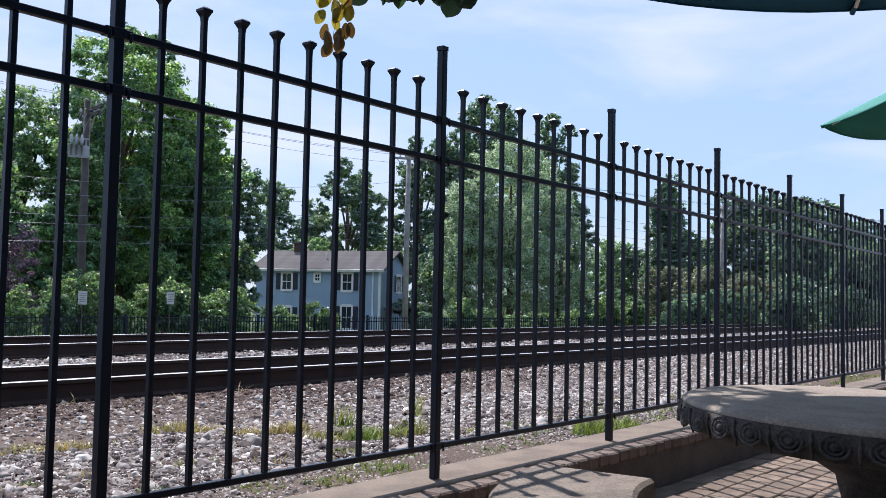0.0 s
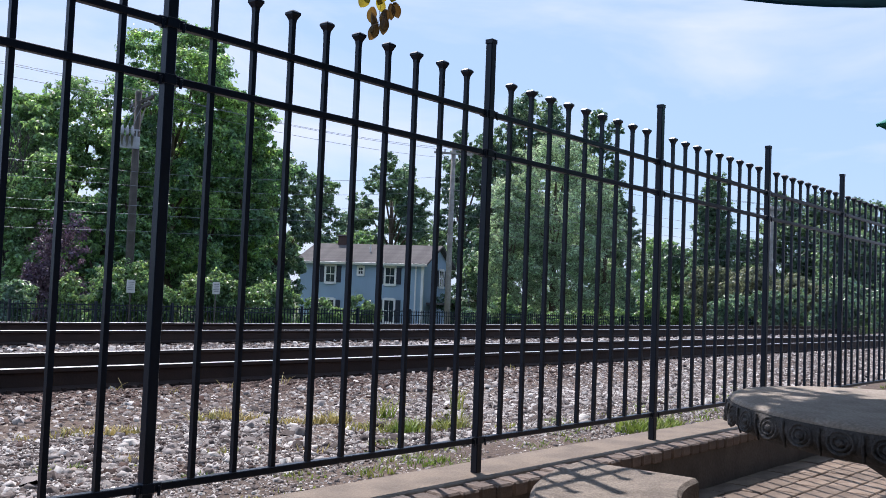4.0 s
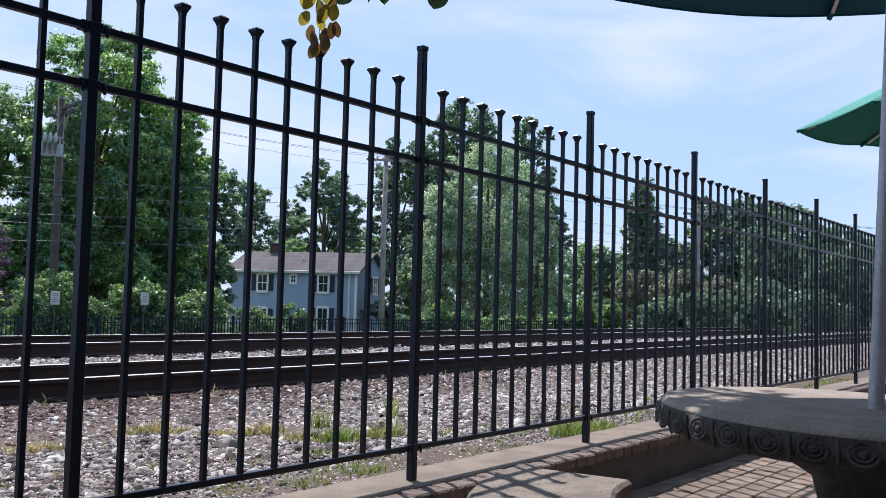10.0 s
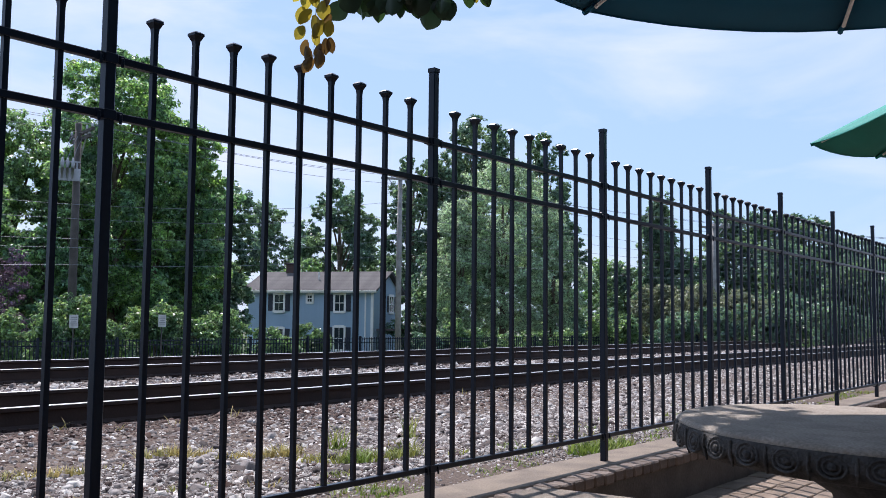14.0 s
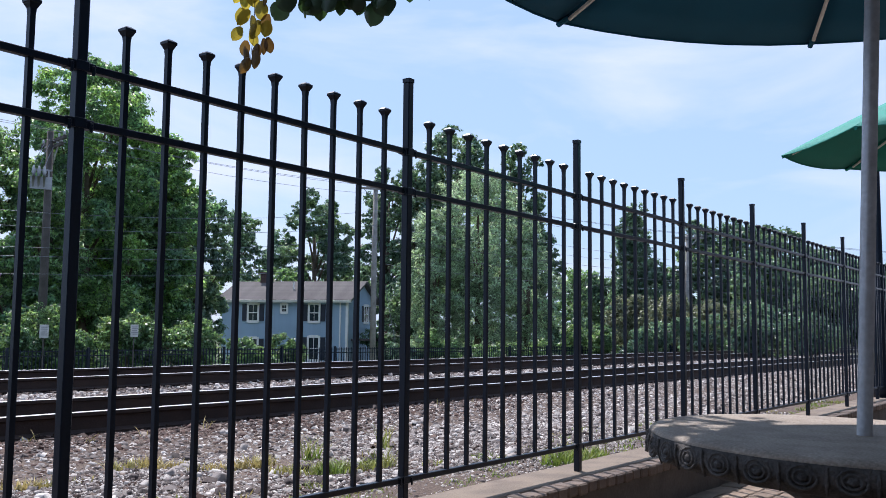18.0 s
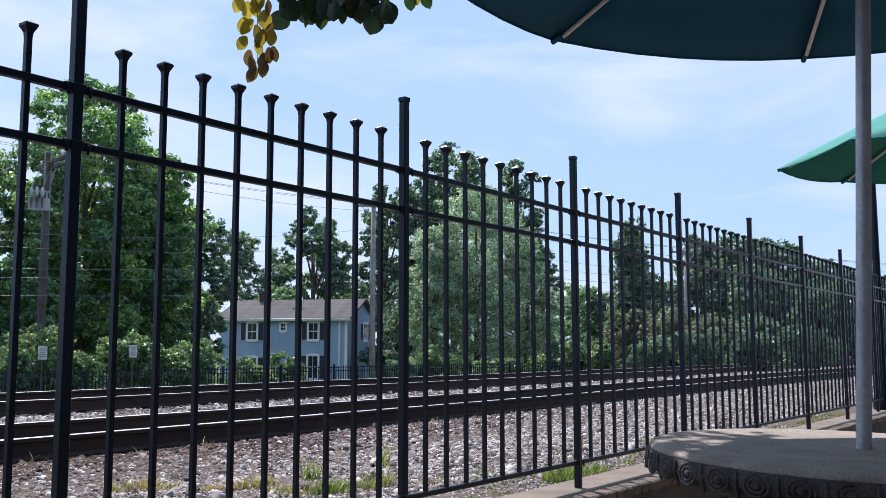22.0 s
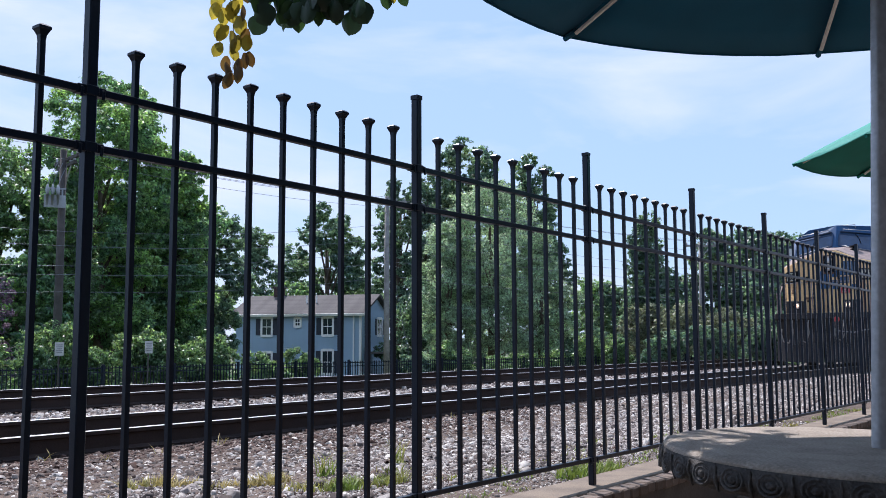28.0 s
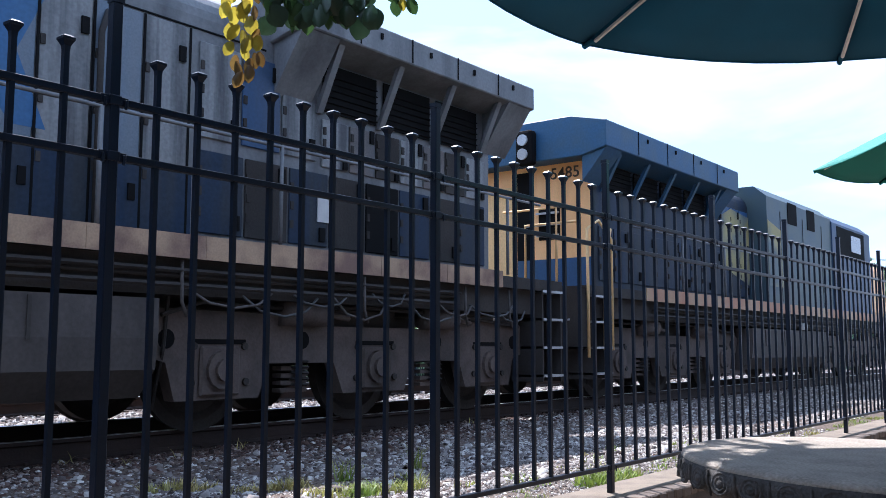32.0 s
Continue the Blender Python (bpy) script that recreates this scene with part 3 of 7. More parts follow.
def ornament(bm, r, ang, z, size):
    """A raised double ring on a round rim, facing outwards."""
    c = Vector((r * math.cos(ang), r * math.sin(ang), z))
    out = Vector((math.cos(ang), math.sin(ang), 0))
    side = Vector((-math.sin(ang), math.cos(ang), 0))
    up = Vector((0, 0, 0.8)) - out * 0.12
    for rad, h, w in ((size, 0.0055, 0.006), (size * 0.62, 0.0065, 0.0055)):
        rings = []
        for dr, dh in ((w, -0.004), (w * 0.4, h), (-w * 0.4, h), (-w, -0.004)):
            rings.append([bm.verts.new(c + side * ((rad + dr) * math.cos(k * math.tau / 16)) + up * ((rad + dr) * math.sin(k * math.tau / 16)) + out * dh) for k in range(16)])
        for a, b in zip(rings, rings[1:]):
            bridge(bm, a, b)
    rings = []
    for rad, dh in ((size * 0.4, -0.004), (size * 0.34, 0.006), (size * 0.15, 0.010)):
        rings.append([bm.verts.new(c + side * (rad * math.cos(k * math.tau / 12)) + up * (rad * math.sin(k * math.tau / 12)) + out * dh) for k in range(12)])
    for a, b in zip(rings, rings[1:]):
        bridge(bm, a, b)
    bm.faces.new(rings[-1])


def make_table(cx, cy, R=0.616, H=0.708, lean=0.0):
    t = thing("concrete_table", "round cast concrete table with ringed ornament on its rim", "table", pose(cx, cy + H * math.sin(radians(lean)), 0, lean), group="patio tables")
    bm = bmesh.new()
    lathe(bm, [(0.03, H - 0.06), (R - 0.02, H - 0.03), (R - 0.008, H - 0.014), (R - 0.016, H - 0.005), (R - 0.03, H - 0.001), (R - 0.06, H), (0.03, H)], 96)
    part("tabletop", bm, M_TABLE, t, smooth=True)
    # The rim's shade is in its darker material, against the pale top.
    bm = bmesh.new()
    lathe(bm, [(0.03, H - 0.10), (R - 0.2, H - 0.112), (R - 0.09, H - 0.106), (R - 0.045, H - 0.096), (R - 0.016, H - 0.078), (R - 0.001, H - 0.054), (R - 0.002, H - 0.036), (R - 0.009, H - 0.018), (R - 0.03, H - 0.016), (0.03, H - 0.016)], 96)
    part("rim", bm, M_RIM, t, "stained rim with shade put into its dark tone", smooth=True)
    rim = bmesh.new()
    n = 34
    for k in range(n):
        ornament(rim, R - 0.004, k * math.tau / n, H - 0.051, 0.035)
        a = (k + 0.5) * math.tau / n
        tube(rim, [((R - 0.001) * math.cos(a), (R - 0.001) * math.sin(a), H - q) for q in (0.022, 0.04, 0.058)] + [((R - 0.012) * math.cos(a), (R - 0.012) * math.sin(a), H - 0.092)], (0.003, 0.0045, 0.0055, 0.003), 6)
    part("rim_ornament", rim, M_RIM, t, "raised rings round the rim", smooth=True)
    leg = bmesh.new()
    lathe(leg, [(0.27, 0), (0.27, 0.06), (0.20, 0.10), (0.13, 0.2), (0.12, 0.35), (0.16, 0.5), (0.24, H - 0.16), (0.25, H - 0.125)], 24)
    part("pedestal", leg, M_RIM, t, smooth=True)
    return t


def make_umbrella(cx, cy, edge_z, R, sides, turn, ribs_up=0.46, shift=(0, 0), lean=(0, 0), foot=(0, 0), tilt=0, group="patio umbrellas", canvas=None):
    canvas = canvas or M_CANVAS
    u = thing("patio_umbrella", "open dark green canvas patio umbrella on a metal pole", "umbrella", pose(cx, cy, 0, 0, tilt, 0), group=group)
    bm = bmesh.new()
    tube(bm, ((foot[0], foot[1], 0.60), (foot[0], foot[1], 0.72), (lean[0], lean[1], edge_z), (shift[0], shift[1], edge_z + ribs_up + 0.1)), 0.0225, 16)
    part("pole", bm, M_ALU, u, "brushed metal pole", smooth=True)
    canopy_at = pose(shift[0], shift[1], 0)
    # canopy: panels that sag between the ribs
    nr, na = 9, 6
    verts, faces = [], []
    for s in range(sides):
        a0, a1 = radians(turn) + s * math.tau / sides, radians(turn) + (s + 1) * math.tau / sides
        base = len(verts)
        for i in range(nr + 1):
            r = R * i / nr
            for j in range(na + 1):
                f = j / na
                p0 = Vector((math.cos(a0), math.sin(a0))) * r
                p1 = Vector((math.cos(a1), math.sin(a1))) * r
                p = p0.lerp(p1, f)
                bow = 4 * f * (1 - f)
                p *= 1 + 0.02 * bow * (i / nr) ** 2
                z = edge_z + ribs_up * (1 - (i / nr) ** 1.15) - 0.05 * bow * (i / nr) * (1 - i / nr) * 2 - 0.03 * bow * (i / nr) ** 3
                verts.append((p.x, p.y, z))
        for i in range(nr):
            for j in range(na):
                a = base + i * (na + 1) + j
                faces.append((a, a + 1, a + na + 2, a + na + 1))
    me = raw_mesh("canopy", verts, faces, canvas)
    for p in me.polygons:
        p.use_smooth = True
    can = part("canopy", me, None, u, "dark green canvas canopy", at=canopy_at)
    solid = can.modifiers.new("thickness", "SOLIDIFY")
    solid.thickness = 0.002
    hem = bmesh.new()
    for s in range(sides):
        a0, a1 = radians(turn) + s * math.tau / sides, radians(turn) + (s + 1) * math.tau / sides
        pts = []
        for j in range(7):
            f = j / 6
            p = Vector((math.cos(a0), math.sin(a0))).lerp(Vector((math.cos(a1), math.sin(a1))), f) * R
            bow = 4 * f * (1 - f)
            p *= 1 + 0.02 * bow
            pts.append((p.x, p.y, edge_z - 0.03 * bow - 0.001))
        tube(hem, pts, 0.0045, 6)
    part("hem", hem, canvas, can, "stitched hem")
    for s in range(sides):
        a = radians(turn) + s * math.tau / sides
        d = Vector((math.cos(a), math.sin(a), 0))
        rib = bmesh.new()
        pts = [d * (R * q) + Vector((0, 0, edge_z + ribs_up * (1 - q ** 1.15) - 0.03)) for q in (0.04, 0.3, 0.6, 0.955)]
        tube(rib, pts, 0.0095, 6)
        r = part("rib", rib, M_RIB, u, "pale rib", at=canopy_at)
        tip = bmesh.new()
        tube(tip, (d * (R * 0.958) + Vector((0, 0, edge_z + ribs_up * (1 - 0.958 ** 1.15) - 0.02)), d * (R * 1.0) + Vector((0, 0, edge_z - 0.012))), 0.013, 8)
        part("rib_pocket", tip, canvas, r, "canvas pocket")
        strut = bmesh.new()
        tube(strut, (d * 0.035 + Vector((0, 0, edge_z + 0.02)), d * (R * 0.5) + Vector((0, 0, edge_z + ribs_up * (1 - 0.5 ** 1.15) - 0.03))), 0.007, 6)
        part("strut", strut, M_RIB, u, at=canopy_at)
    hub = bmesh.new()
    lathe(hub, [(0.04, edge_z - 0.02), (0.045, edge_z + 0.01), (0.045, edge_z + 0.05), (0.03, edge_z + 0.06)], 16)
    part("runner_hub", hub, M_DARK, u, at=canopy_at)
    top = bmesh.new()
    lathe(top, [(0.05, edge_z + ribs_up - 0.03), (0.05, edge_z + ribs_up + 0.005), (0.015, edge_z + ribs_up + 0.09), (0.003, edge_z + ribs_up + 0.12)], 12)
    part("finial", top, M_DARK, u, at=canopy_at)
    return u


make_table(*TABLE_C, lean=1.6)
make_umbrella(*TABLE_C, 2.375, 1.637, 8, 26.0, shift=(0.031, -0.223), lean=(0.042, -0.078), foot=(0.003, -0.012))
make_table(7.57, 0.47)
make_umbrella(7.61, 0.47, 2.37, 1.6, 8, 14.0, ribs_up=0.66, tilt=-3.0, canvas=M_CANVAS2)


def make_bench(cx, cy, a0, a1, r0=0.76, r1=1.19, H=0.415):
    b = thing("curved_bench", "curved cast concrete bench with ringed ornament beside the table", "bench", pose(cx, cy, 0), group="patio benches")
    bm = bmesh.new()
    n = 20
    rows = []
    prof = ((r0, H - 0.075), (r0 - 0.01, H - 0.06), (r0 - 0.008, H - 0.012), (r0 + 0.006, H), (r1 - 0.006, H), (r1 + 0.008, H - 0.012), (r1 + 0.01, H - 0.06), (r1, H - 0.075))
    for k in range(n + 1):
        a = radians(a0 + (a1 - a0) * k / n)
        rows.append([bm.verts.new((r * math.cos(a), r * math.sin(a), z)) for r, z in prof])
    for p, q in zip(rows, rows[1:]):
        bridge(bm, p, q)
    bm.faces.new(rows[0][::-1])
    bm.faces.new(rows[-1])
    bmesh.ops.recalc_face_normals(bm, faces=bm.faces)
    part("seat", bm, M_BENCH, b)
    orn = bmesh.new()
    k = 0
    m = int((a1 - a0) / 4.2)
    for k in range(m):
        a = radians(a0 + (a1 - a0) * (k + 0.5) / m)
        ornament(orn, r1 + 0.006, a, H - 0.036, 0.024)
    part("rim_ornament", orn, M_RIM, b, "raised rings along the edge", smooth=True)
    for f in (0.2, 0.8):
        a = a0 + (a1 - a0) * f
        leg = bmesh.new()
        prism(leg, [(r0 + 0.06, 0), (r1 - 0.06, 0), (r1 - 0.1, 0.08), (r1 - 0.13, 0.2), (r1 - 0.06, H - 0.074), (r0 + 0.06, H - 0.074), (r0 + 0.13, 0.2), (r0 + 0.1, 0.08)], -0.06, 0.06)
        part("leg", leg, M_BENCH, b, at=pose(0, 0, 0, 0, 0, a))
    return b


make_bench(3.004, 0.627, 94, 160)


# ---- beyond the tracks ----
def fence_line(x):
    """How far the far fence has come in towards the tracks at x."""
    return 0.004 * max(0.0, min(x, 36.0) - 10) ** 2 + 0.208 * max(0.0, x - 36.0)


def make_far_fence():
    f = thing("far_fence", "low black metal picket fence beyond the tracks", "fence")
    xs = [8 + 0.6 * k for k in range(140)]
    y0 = 25.0
    top = 0.42
    for z in (top - 0.06, top - 0.19, top - 1.05):
        bm = bmesh.new()
        for a, b in zip(xs, xs[1:]):
            pa, pb = Vector((a, y0 - fence_line(a), z)), Vector((b, y0 - fence_line(b), z))
            tube(bm, (pa, pb), 0.02, 4, cap=False)
        part("rail", bm, M_IRON, f)
    verts, faces = [], []
    x = 8.0
    while x < 70:
        y = y0 - fence_line(x)
        b = len(verts)
        for zz in (top - 1.15, top):
            for sx, sy in ((-1, -1), (1, -1), (1, 1), (-1, 1)):
                verts.append((x + sx * 0.011, y + sy * 0.011, zz))
        faces += [(b, b + 1, b + 5, b + 4), (b + 1, b + 2, b + 6, b + 5), (b + 2, b + 3, b + 7, b + 6), (b + 3, b, b + 4, b + 7), (b + 4, b + 5, b + 6, b + 7)]
        x += 0.118
    tagged(part("fence_panel", raw_mesh("fence_panel", verts, faces, M_IRON), None, f), "thin black pickets", kind="stuff")
    post = mesh_of("post", bevel(boxes((-0.035, -0.035, -1.4, 0.035, 0.035, 0.05)), 0.005), M_IRON)
    x = 9.0
    while x < 70:
        part("post", post, None, f, at=pose(x, y0 - fence_line(x), top))
        x += 2.44


make_far_fence()


def make_sign(x, y, z):
    s = thing("notice_sign", "small white notice sign on a thin post by the fence", "sign", pose(x, y, z), group="notice signs")
    part("panel", bevel(boxes((-0.14, -0.006, -0.19, 0.14, 0.006, 0.19)), 0.004), M_SIGN, s)
    bars = bmesh.new()
    for k, w in enumerate((0.1, 0.11, 0.08, 0.11, 0.09)):
        box(bars, -w, -0.0095, 0.11 - 0.055 * k, w, -0.0062, 0.13 - 0.055 * k)
    part("print", bars, M_TEXTBAR, s)
    part("post", boxes((-0.016, 0.008, -1.5, 0.016, 0.036, 0.2)), M_POLE, s)


make_sign(14.9, 24.86, 0.93)
make_sign(17.72, 24.6, 0.97)


def make_house():
    """A two-storey house with a gabled roof; its front wall runs along local x, the gable end at x = 0."""
    D = 70.0
    corner = Vector((D * math.cos(radians(41.87)), D * math.sin(radians(41.87)), -2.0))
    turn = 41.87 + 90 - 18
    h = thing("house", "pale blue clapboard two-storey house with dark shutters", "house", pose(*corner, 0, 0, turn))
    W, DEP, EAVE = 10.07, 7.2, 5.35
    RIDGE = EAVE + 1.45
    wall = bmesh.new()
    box(wall, 0, -DEP, -0.6, W, 0, EAVE)
    part("wall", wall, M_SIDING, h)
    for x0, x1 in ((0.0, 0.1), (W - 0.1, W)):
        gable = bmesh.new()
        a = [gable.verts.new((x0, y, z)) for y, z in ((0, EAVE), (-DEP, EAVE), (-DEP / 2, RIDGE))]
        b = [gable.verts.new((x1, y, z)) for y, z in ((0, EAVE), (-DEP, EAVE), (-DEP / 2, RIDGE))]
        gable.faces.new(a)
        gable.faces.new(b[::-1])
        bridge(gable, a, b)
        bmesh.ops.recalc_face_normals(gable, faces=gable.faces)
        part("gable", gable, M_SIDING, h)
    # clapboards on the two walls that are seen
    board = mesh_of("clapboard", boxes((0, 0, 0, W, 0.018, 0.135), (0, 0.018, 0, W, 0.028, 0.03)), M_SIDING)
    for k in range(36):
        part("clapboard", board, None, h, at=pose(0, 0.002, 0.1 + k * 0.145))
    board2 = mesh_of("clapboard", boxes((-0.018, -DEP, 0, 0, 0, 0.135), (-0.028, -DEP, 0, -0.018, 0, 0.03)), M_SIDING)
    for k in range(36):
        part("clapboard", board2, None, h, at=pose(-0.002, 0, 0.1 + k * 0.145))
    for s in (0, 1):
        slope = math.atan2(RIDGE - EAVE, DEP / 2)
        run = math.hypot(RIDGE - EAVE, DEP / 2) + 0.45
        roof = bmesh.new()
        box(roof, -0.4, -run + 0.0, 0, W + 0.4, 0, 0.14)
        m = pose(0, -DEP / 2, RIDGE + 0.03) @ (Matrix.Identity(4) if s == 0 else Matrix.Rotation(math.pi, 4, "Z") @ Matrix.Translation((-W, 0, 0)))
        r = part("roof", roof, M_ROOF, h, at=m @ Matrix.Rotation(slope, 4, "X"))
        course = mesh_of("shingle_course", boxes((-0.42, -0.24, 0.141, W + 0.42, 0, 0.155)), M_ROOF)
        k = 0
        while 0.22 * k < run - 0.2:
            part("shingle_course", course, None, r, at=pose(0, -0.22 * k, 0))
            k += 1
        fascia = boxes((-0.42, -run - 0.03, -0.03, W + 0.42, -run + 0.0, 0.16))
        part("fascia", fascia, M_TRIM, r, "white fascia")
    part("corner_board", boxes((-0.04, -0.14, 0, 0.14, 0.04, EAVE)), M_TRIM, h, "white corner board")
    part("downspout", boxes((0.5, 0.04, 0, 0.6, 0.12, EAVE)), M_TRIM, h, "white downspout")

    def window(x, z, w, hh, shutters=True, side=0):
        m = pose(x, 0.03, z) if side == 0 else pose(-0.03, x, z, 0, 0, 90)
        win = part("window", boxes((-w / 2, -0.02, 0, w / 2, 0.02, hh)), M_GLASS, h, "dark glass", at=m)
        fr = bmesh.new()
        t = 0.15
        for r in ((-w / 2 - t, 0, -t, -w / 2, 0.06, hh + t), (w / 2, 0, -t, w / 2 + t, 0.06, hh + t), (-w / 2, 0, hh, w / 2, 0.06, hh + t + 0.05), (-w / 2 - 0.05, 0, -t - 0.04, w / 2 + 0.05, 0.09, 0),
                  (-w / 2, 0.022, hh / 2 - 0.03, w / 2, 0.05, hh / 2 + 0.03), (-0.015, 0.022, 0, 0.015, 0.04, hh)):
            box(fr, *r)
        part("frame", fr, M_TRIM, win, "white frame")
        if shutters:
            for s in (-1, 1):
                sx = s * (w / 2 + t + 0.2)
                part("shutter", bevel(boxes((sx - 0.19, 0, -0.04, sx + 0.19, 0.05, hh + 0.04)), 0.006), M_SHUTTER, win, "dark blue shutter")

    window(7.5, 3.82, 0.7, 1.18)
    window(2.6, 3.82, 0.7, 1.18)
    window(5.0, 4.5, 0.34, 0.46, False)
    window(2.6, 0.95, 0.74, 1.6)
    window(7.5, 0.95, 0.74, 1.45)
    window(-4.6, 3.82, 1.1, 1.18, True, 1)
    porch = boxes((-1.9, -2.6, 2.35, 0, -0.9, 2.5))
    part("porch_roof", porch, M_ROOF, h, "small side porch roof", at=pose(0, 0, 0))
    part("porch_post", boxes((-1.8, -1.0, 0, -1.68, -0.9, 2.35)), M_TRIM, h)
    ch = bevel(boxes((7.7, -DEP / 2 - 0.35, RIDGE - 0.5, 8.4, -DEP / 2 + 0.35, RIDGE + 0.75), (7.62, -DEP / 2 - 0.43, RIDGE + 0.75, 8.48, -DEP / 2 + 0.43, RIDGE + 0.9)), 0.01)
    part("chimney", ch, M_CHIM, h, "brick chimney")
    for vx in (4.2, 5.0):
        v = bmesh.new()
        tube(v, ((vx, -DEP / 4, EAVE + 0.8), (vx, -DEP / 4, EAVE + 1.5)), 0.06, 8)
        part("vent_pipe", v, M_TRIM, h)
    return h


make_house()


# ---- utility poles and cables ----
def make_pole(x, y, base, top, r=0.15, arms=((0.5, 1.2),), name="utility_pole", can=False, turn=0, wood=None):
    wood = wood or M_POLE
    p = thing(name, "tall weathered wooden utility pole with crossarm and cables", "utility pole", pose(x, y, base, 0, 0, turn), group="utility poles")
    H = top - base
    bm = bmesh.new()
    tube(bm, ((0, 0, -0.5), (0, 0, H * 0.5), (0.02, 0, H)), (r * 1.15, r, r * 0.8), 12)
    part("shaft", bm, wood, p, smooth=True)
    for dz, half in arms:
        arm = part("crossarm", bevel(boxes((-half, -0.16, H - dz - 0.06, half, -0.06, H - dz + 0.06)), 0.008), wood, p)
        for q in (-0.9, -0.45, 0.45, 0.9):
            ins = bmesh.new()
            lathe(ins, [(0.03, H - dz + 0.06), (0.05, H - dz + 0.1), (0.035, H - dz + 0.14), (0.05, H - dz + 0.17), (0.02, H - dz + 0.22)], 8, (q * half, -0.11, 0))
            part("insulator", ins, M_STEEL, arm, smooth=True)
        br = bmesh.new()
        tube(br, ((-half * 0.6, -0.1, H - dz - 0.05), (0, -0.1, H - dz - 0.7)), 0.02, 5)
        tube(br, ((half * 0.6, -0.1, H - dz - 0.05), (0, -0.1, H - dz - 0.7)), 0.02, 5)
        part("brace", br, M_STEEL, arm)
    if can:
        # a rack of pale fuse cutouts below the arms
        rack = part("cutout_rack", boxes((-0.56, -0.34, H - 1.46, 0.10, -0.28, H - 1.41), (-0.60, -0.34, H - 2.10, 0.10, -0.28, H - 1.67), (-0.04, -0.35, H - 2.08, 0.01, -0.27, H - 1.43)), M_CUTOUT, p, "pale steel rack", at=pose(0, 0, 0, 0, 0, -105))
        for q in (-0.50, -0.33, -0.16):
            c = bmesh.new()
            lathe(c, [(0.025, H - 2.04), (0.05, H - 1.60), (0.05, H - 1.67), (0.05, H - 1.60), (0.07, H - 1.54), (0.03, H - 1.32)], 10, (q, -0.42, 0))
            part("fuse_cutout", c, M_CUTOUT, rack, "grey fuse cutout", smooth=True)
            c = bmesh.new()
            tube(c, ((q, -0.42, H - 1.34), (q + 0.12, -0.3, H - 0.95), (q + 0.3, -0.15, H - 0.5)), 0.012, 5)
            part("jumper", c, M_CABLE, rack)
    return p


PL = (30.0 / math.tan(radians(59.22)), 30.0)
PR = (33.0 / math.tan(radians(40.3)), 33.0)
PE = (55.0 * math.cos(radians(21.35)), 55.0 * math.sin(radians(21.35)))
hl, hr, he = 0.99 + 0.1973 * math.hypot(*PL), 0.99 + 0.160 * math.hypot(*PR), 0.99 + 0.1048 * math.hypot(*PE)
make_pole(*PL, -1.1, hl, r=0.14, arms=((0.35, 1.2), (0.55, 0.9)), can=True, turn=77)
make_pole(*PR, -1.5, hr, r=0.15, arms=((0.3, 1.1),), turn=-35, wood=M_POLEPALE)
make_pole(*PE, -0.6, he, r=0.14, arms=((0.2, 0.9),), turn=-50, wood=M_POLEPALE)


def cable(a, b, sag, name="overhead_cable", r=0.012):
    a, b = Vector(a), Vector(b)
    bm = bmesh.new()
    pts = [a.lerp(b, k / 16) - Vector((0, 0, sag * 4 * (k / 16) * (1 - k / 16))) for k in range(17)]
    tube(bm, pts, r, 5)
    ob = part(name, bm, M_CABLE)
    return tagged(ob, "thin grey overhead cable strung between utility poles", "cable", "overhead cables")


for k, (dl, dr, de, off) in enumerate(((-0.05, 0.1, 0.0, -0.7), (0.0, 0.1, 0.0, 0.3), (0.35, 0.55, 0.5, 0.4), (2.9, 1.5, 1.6, 0), (3.4, 2.3, 1.9, 0), (4.1, 2.9, 2.3, 0), (4.4, 3.6, 2.7, 0), (5.0, 4.4, 3.2, 0))):
    a = Vector((PL[0] + off, PL[1] - 0.2, hl - dl))
    b = Vector((PR[0] + off, PR[1] - 0.2, hr - dr))
    c = Vector((PE[0] + off, PE[1] - 0.2, he - de))
    cable(a, b, 0.3, r=0.008)
    cable(a, a + Vector((-22.0, -4.0, -0.6)), 0.2, r=0.008)
    cable(b, c, 0.25, r=0.009)
    cable(c, c + Vector((60.0, -32.0, 0.4)), 0.5, r=0.011)
# a steep service drop from the right pole towards the house
cable((PR[0], PR[1] - 0.2, hr - 3.0), (PR[0] + 1.2, PR[1] - 1.0, -1.2), 0.1, "guy_wire", 0.012)


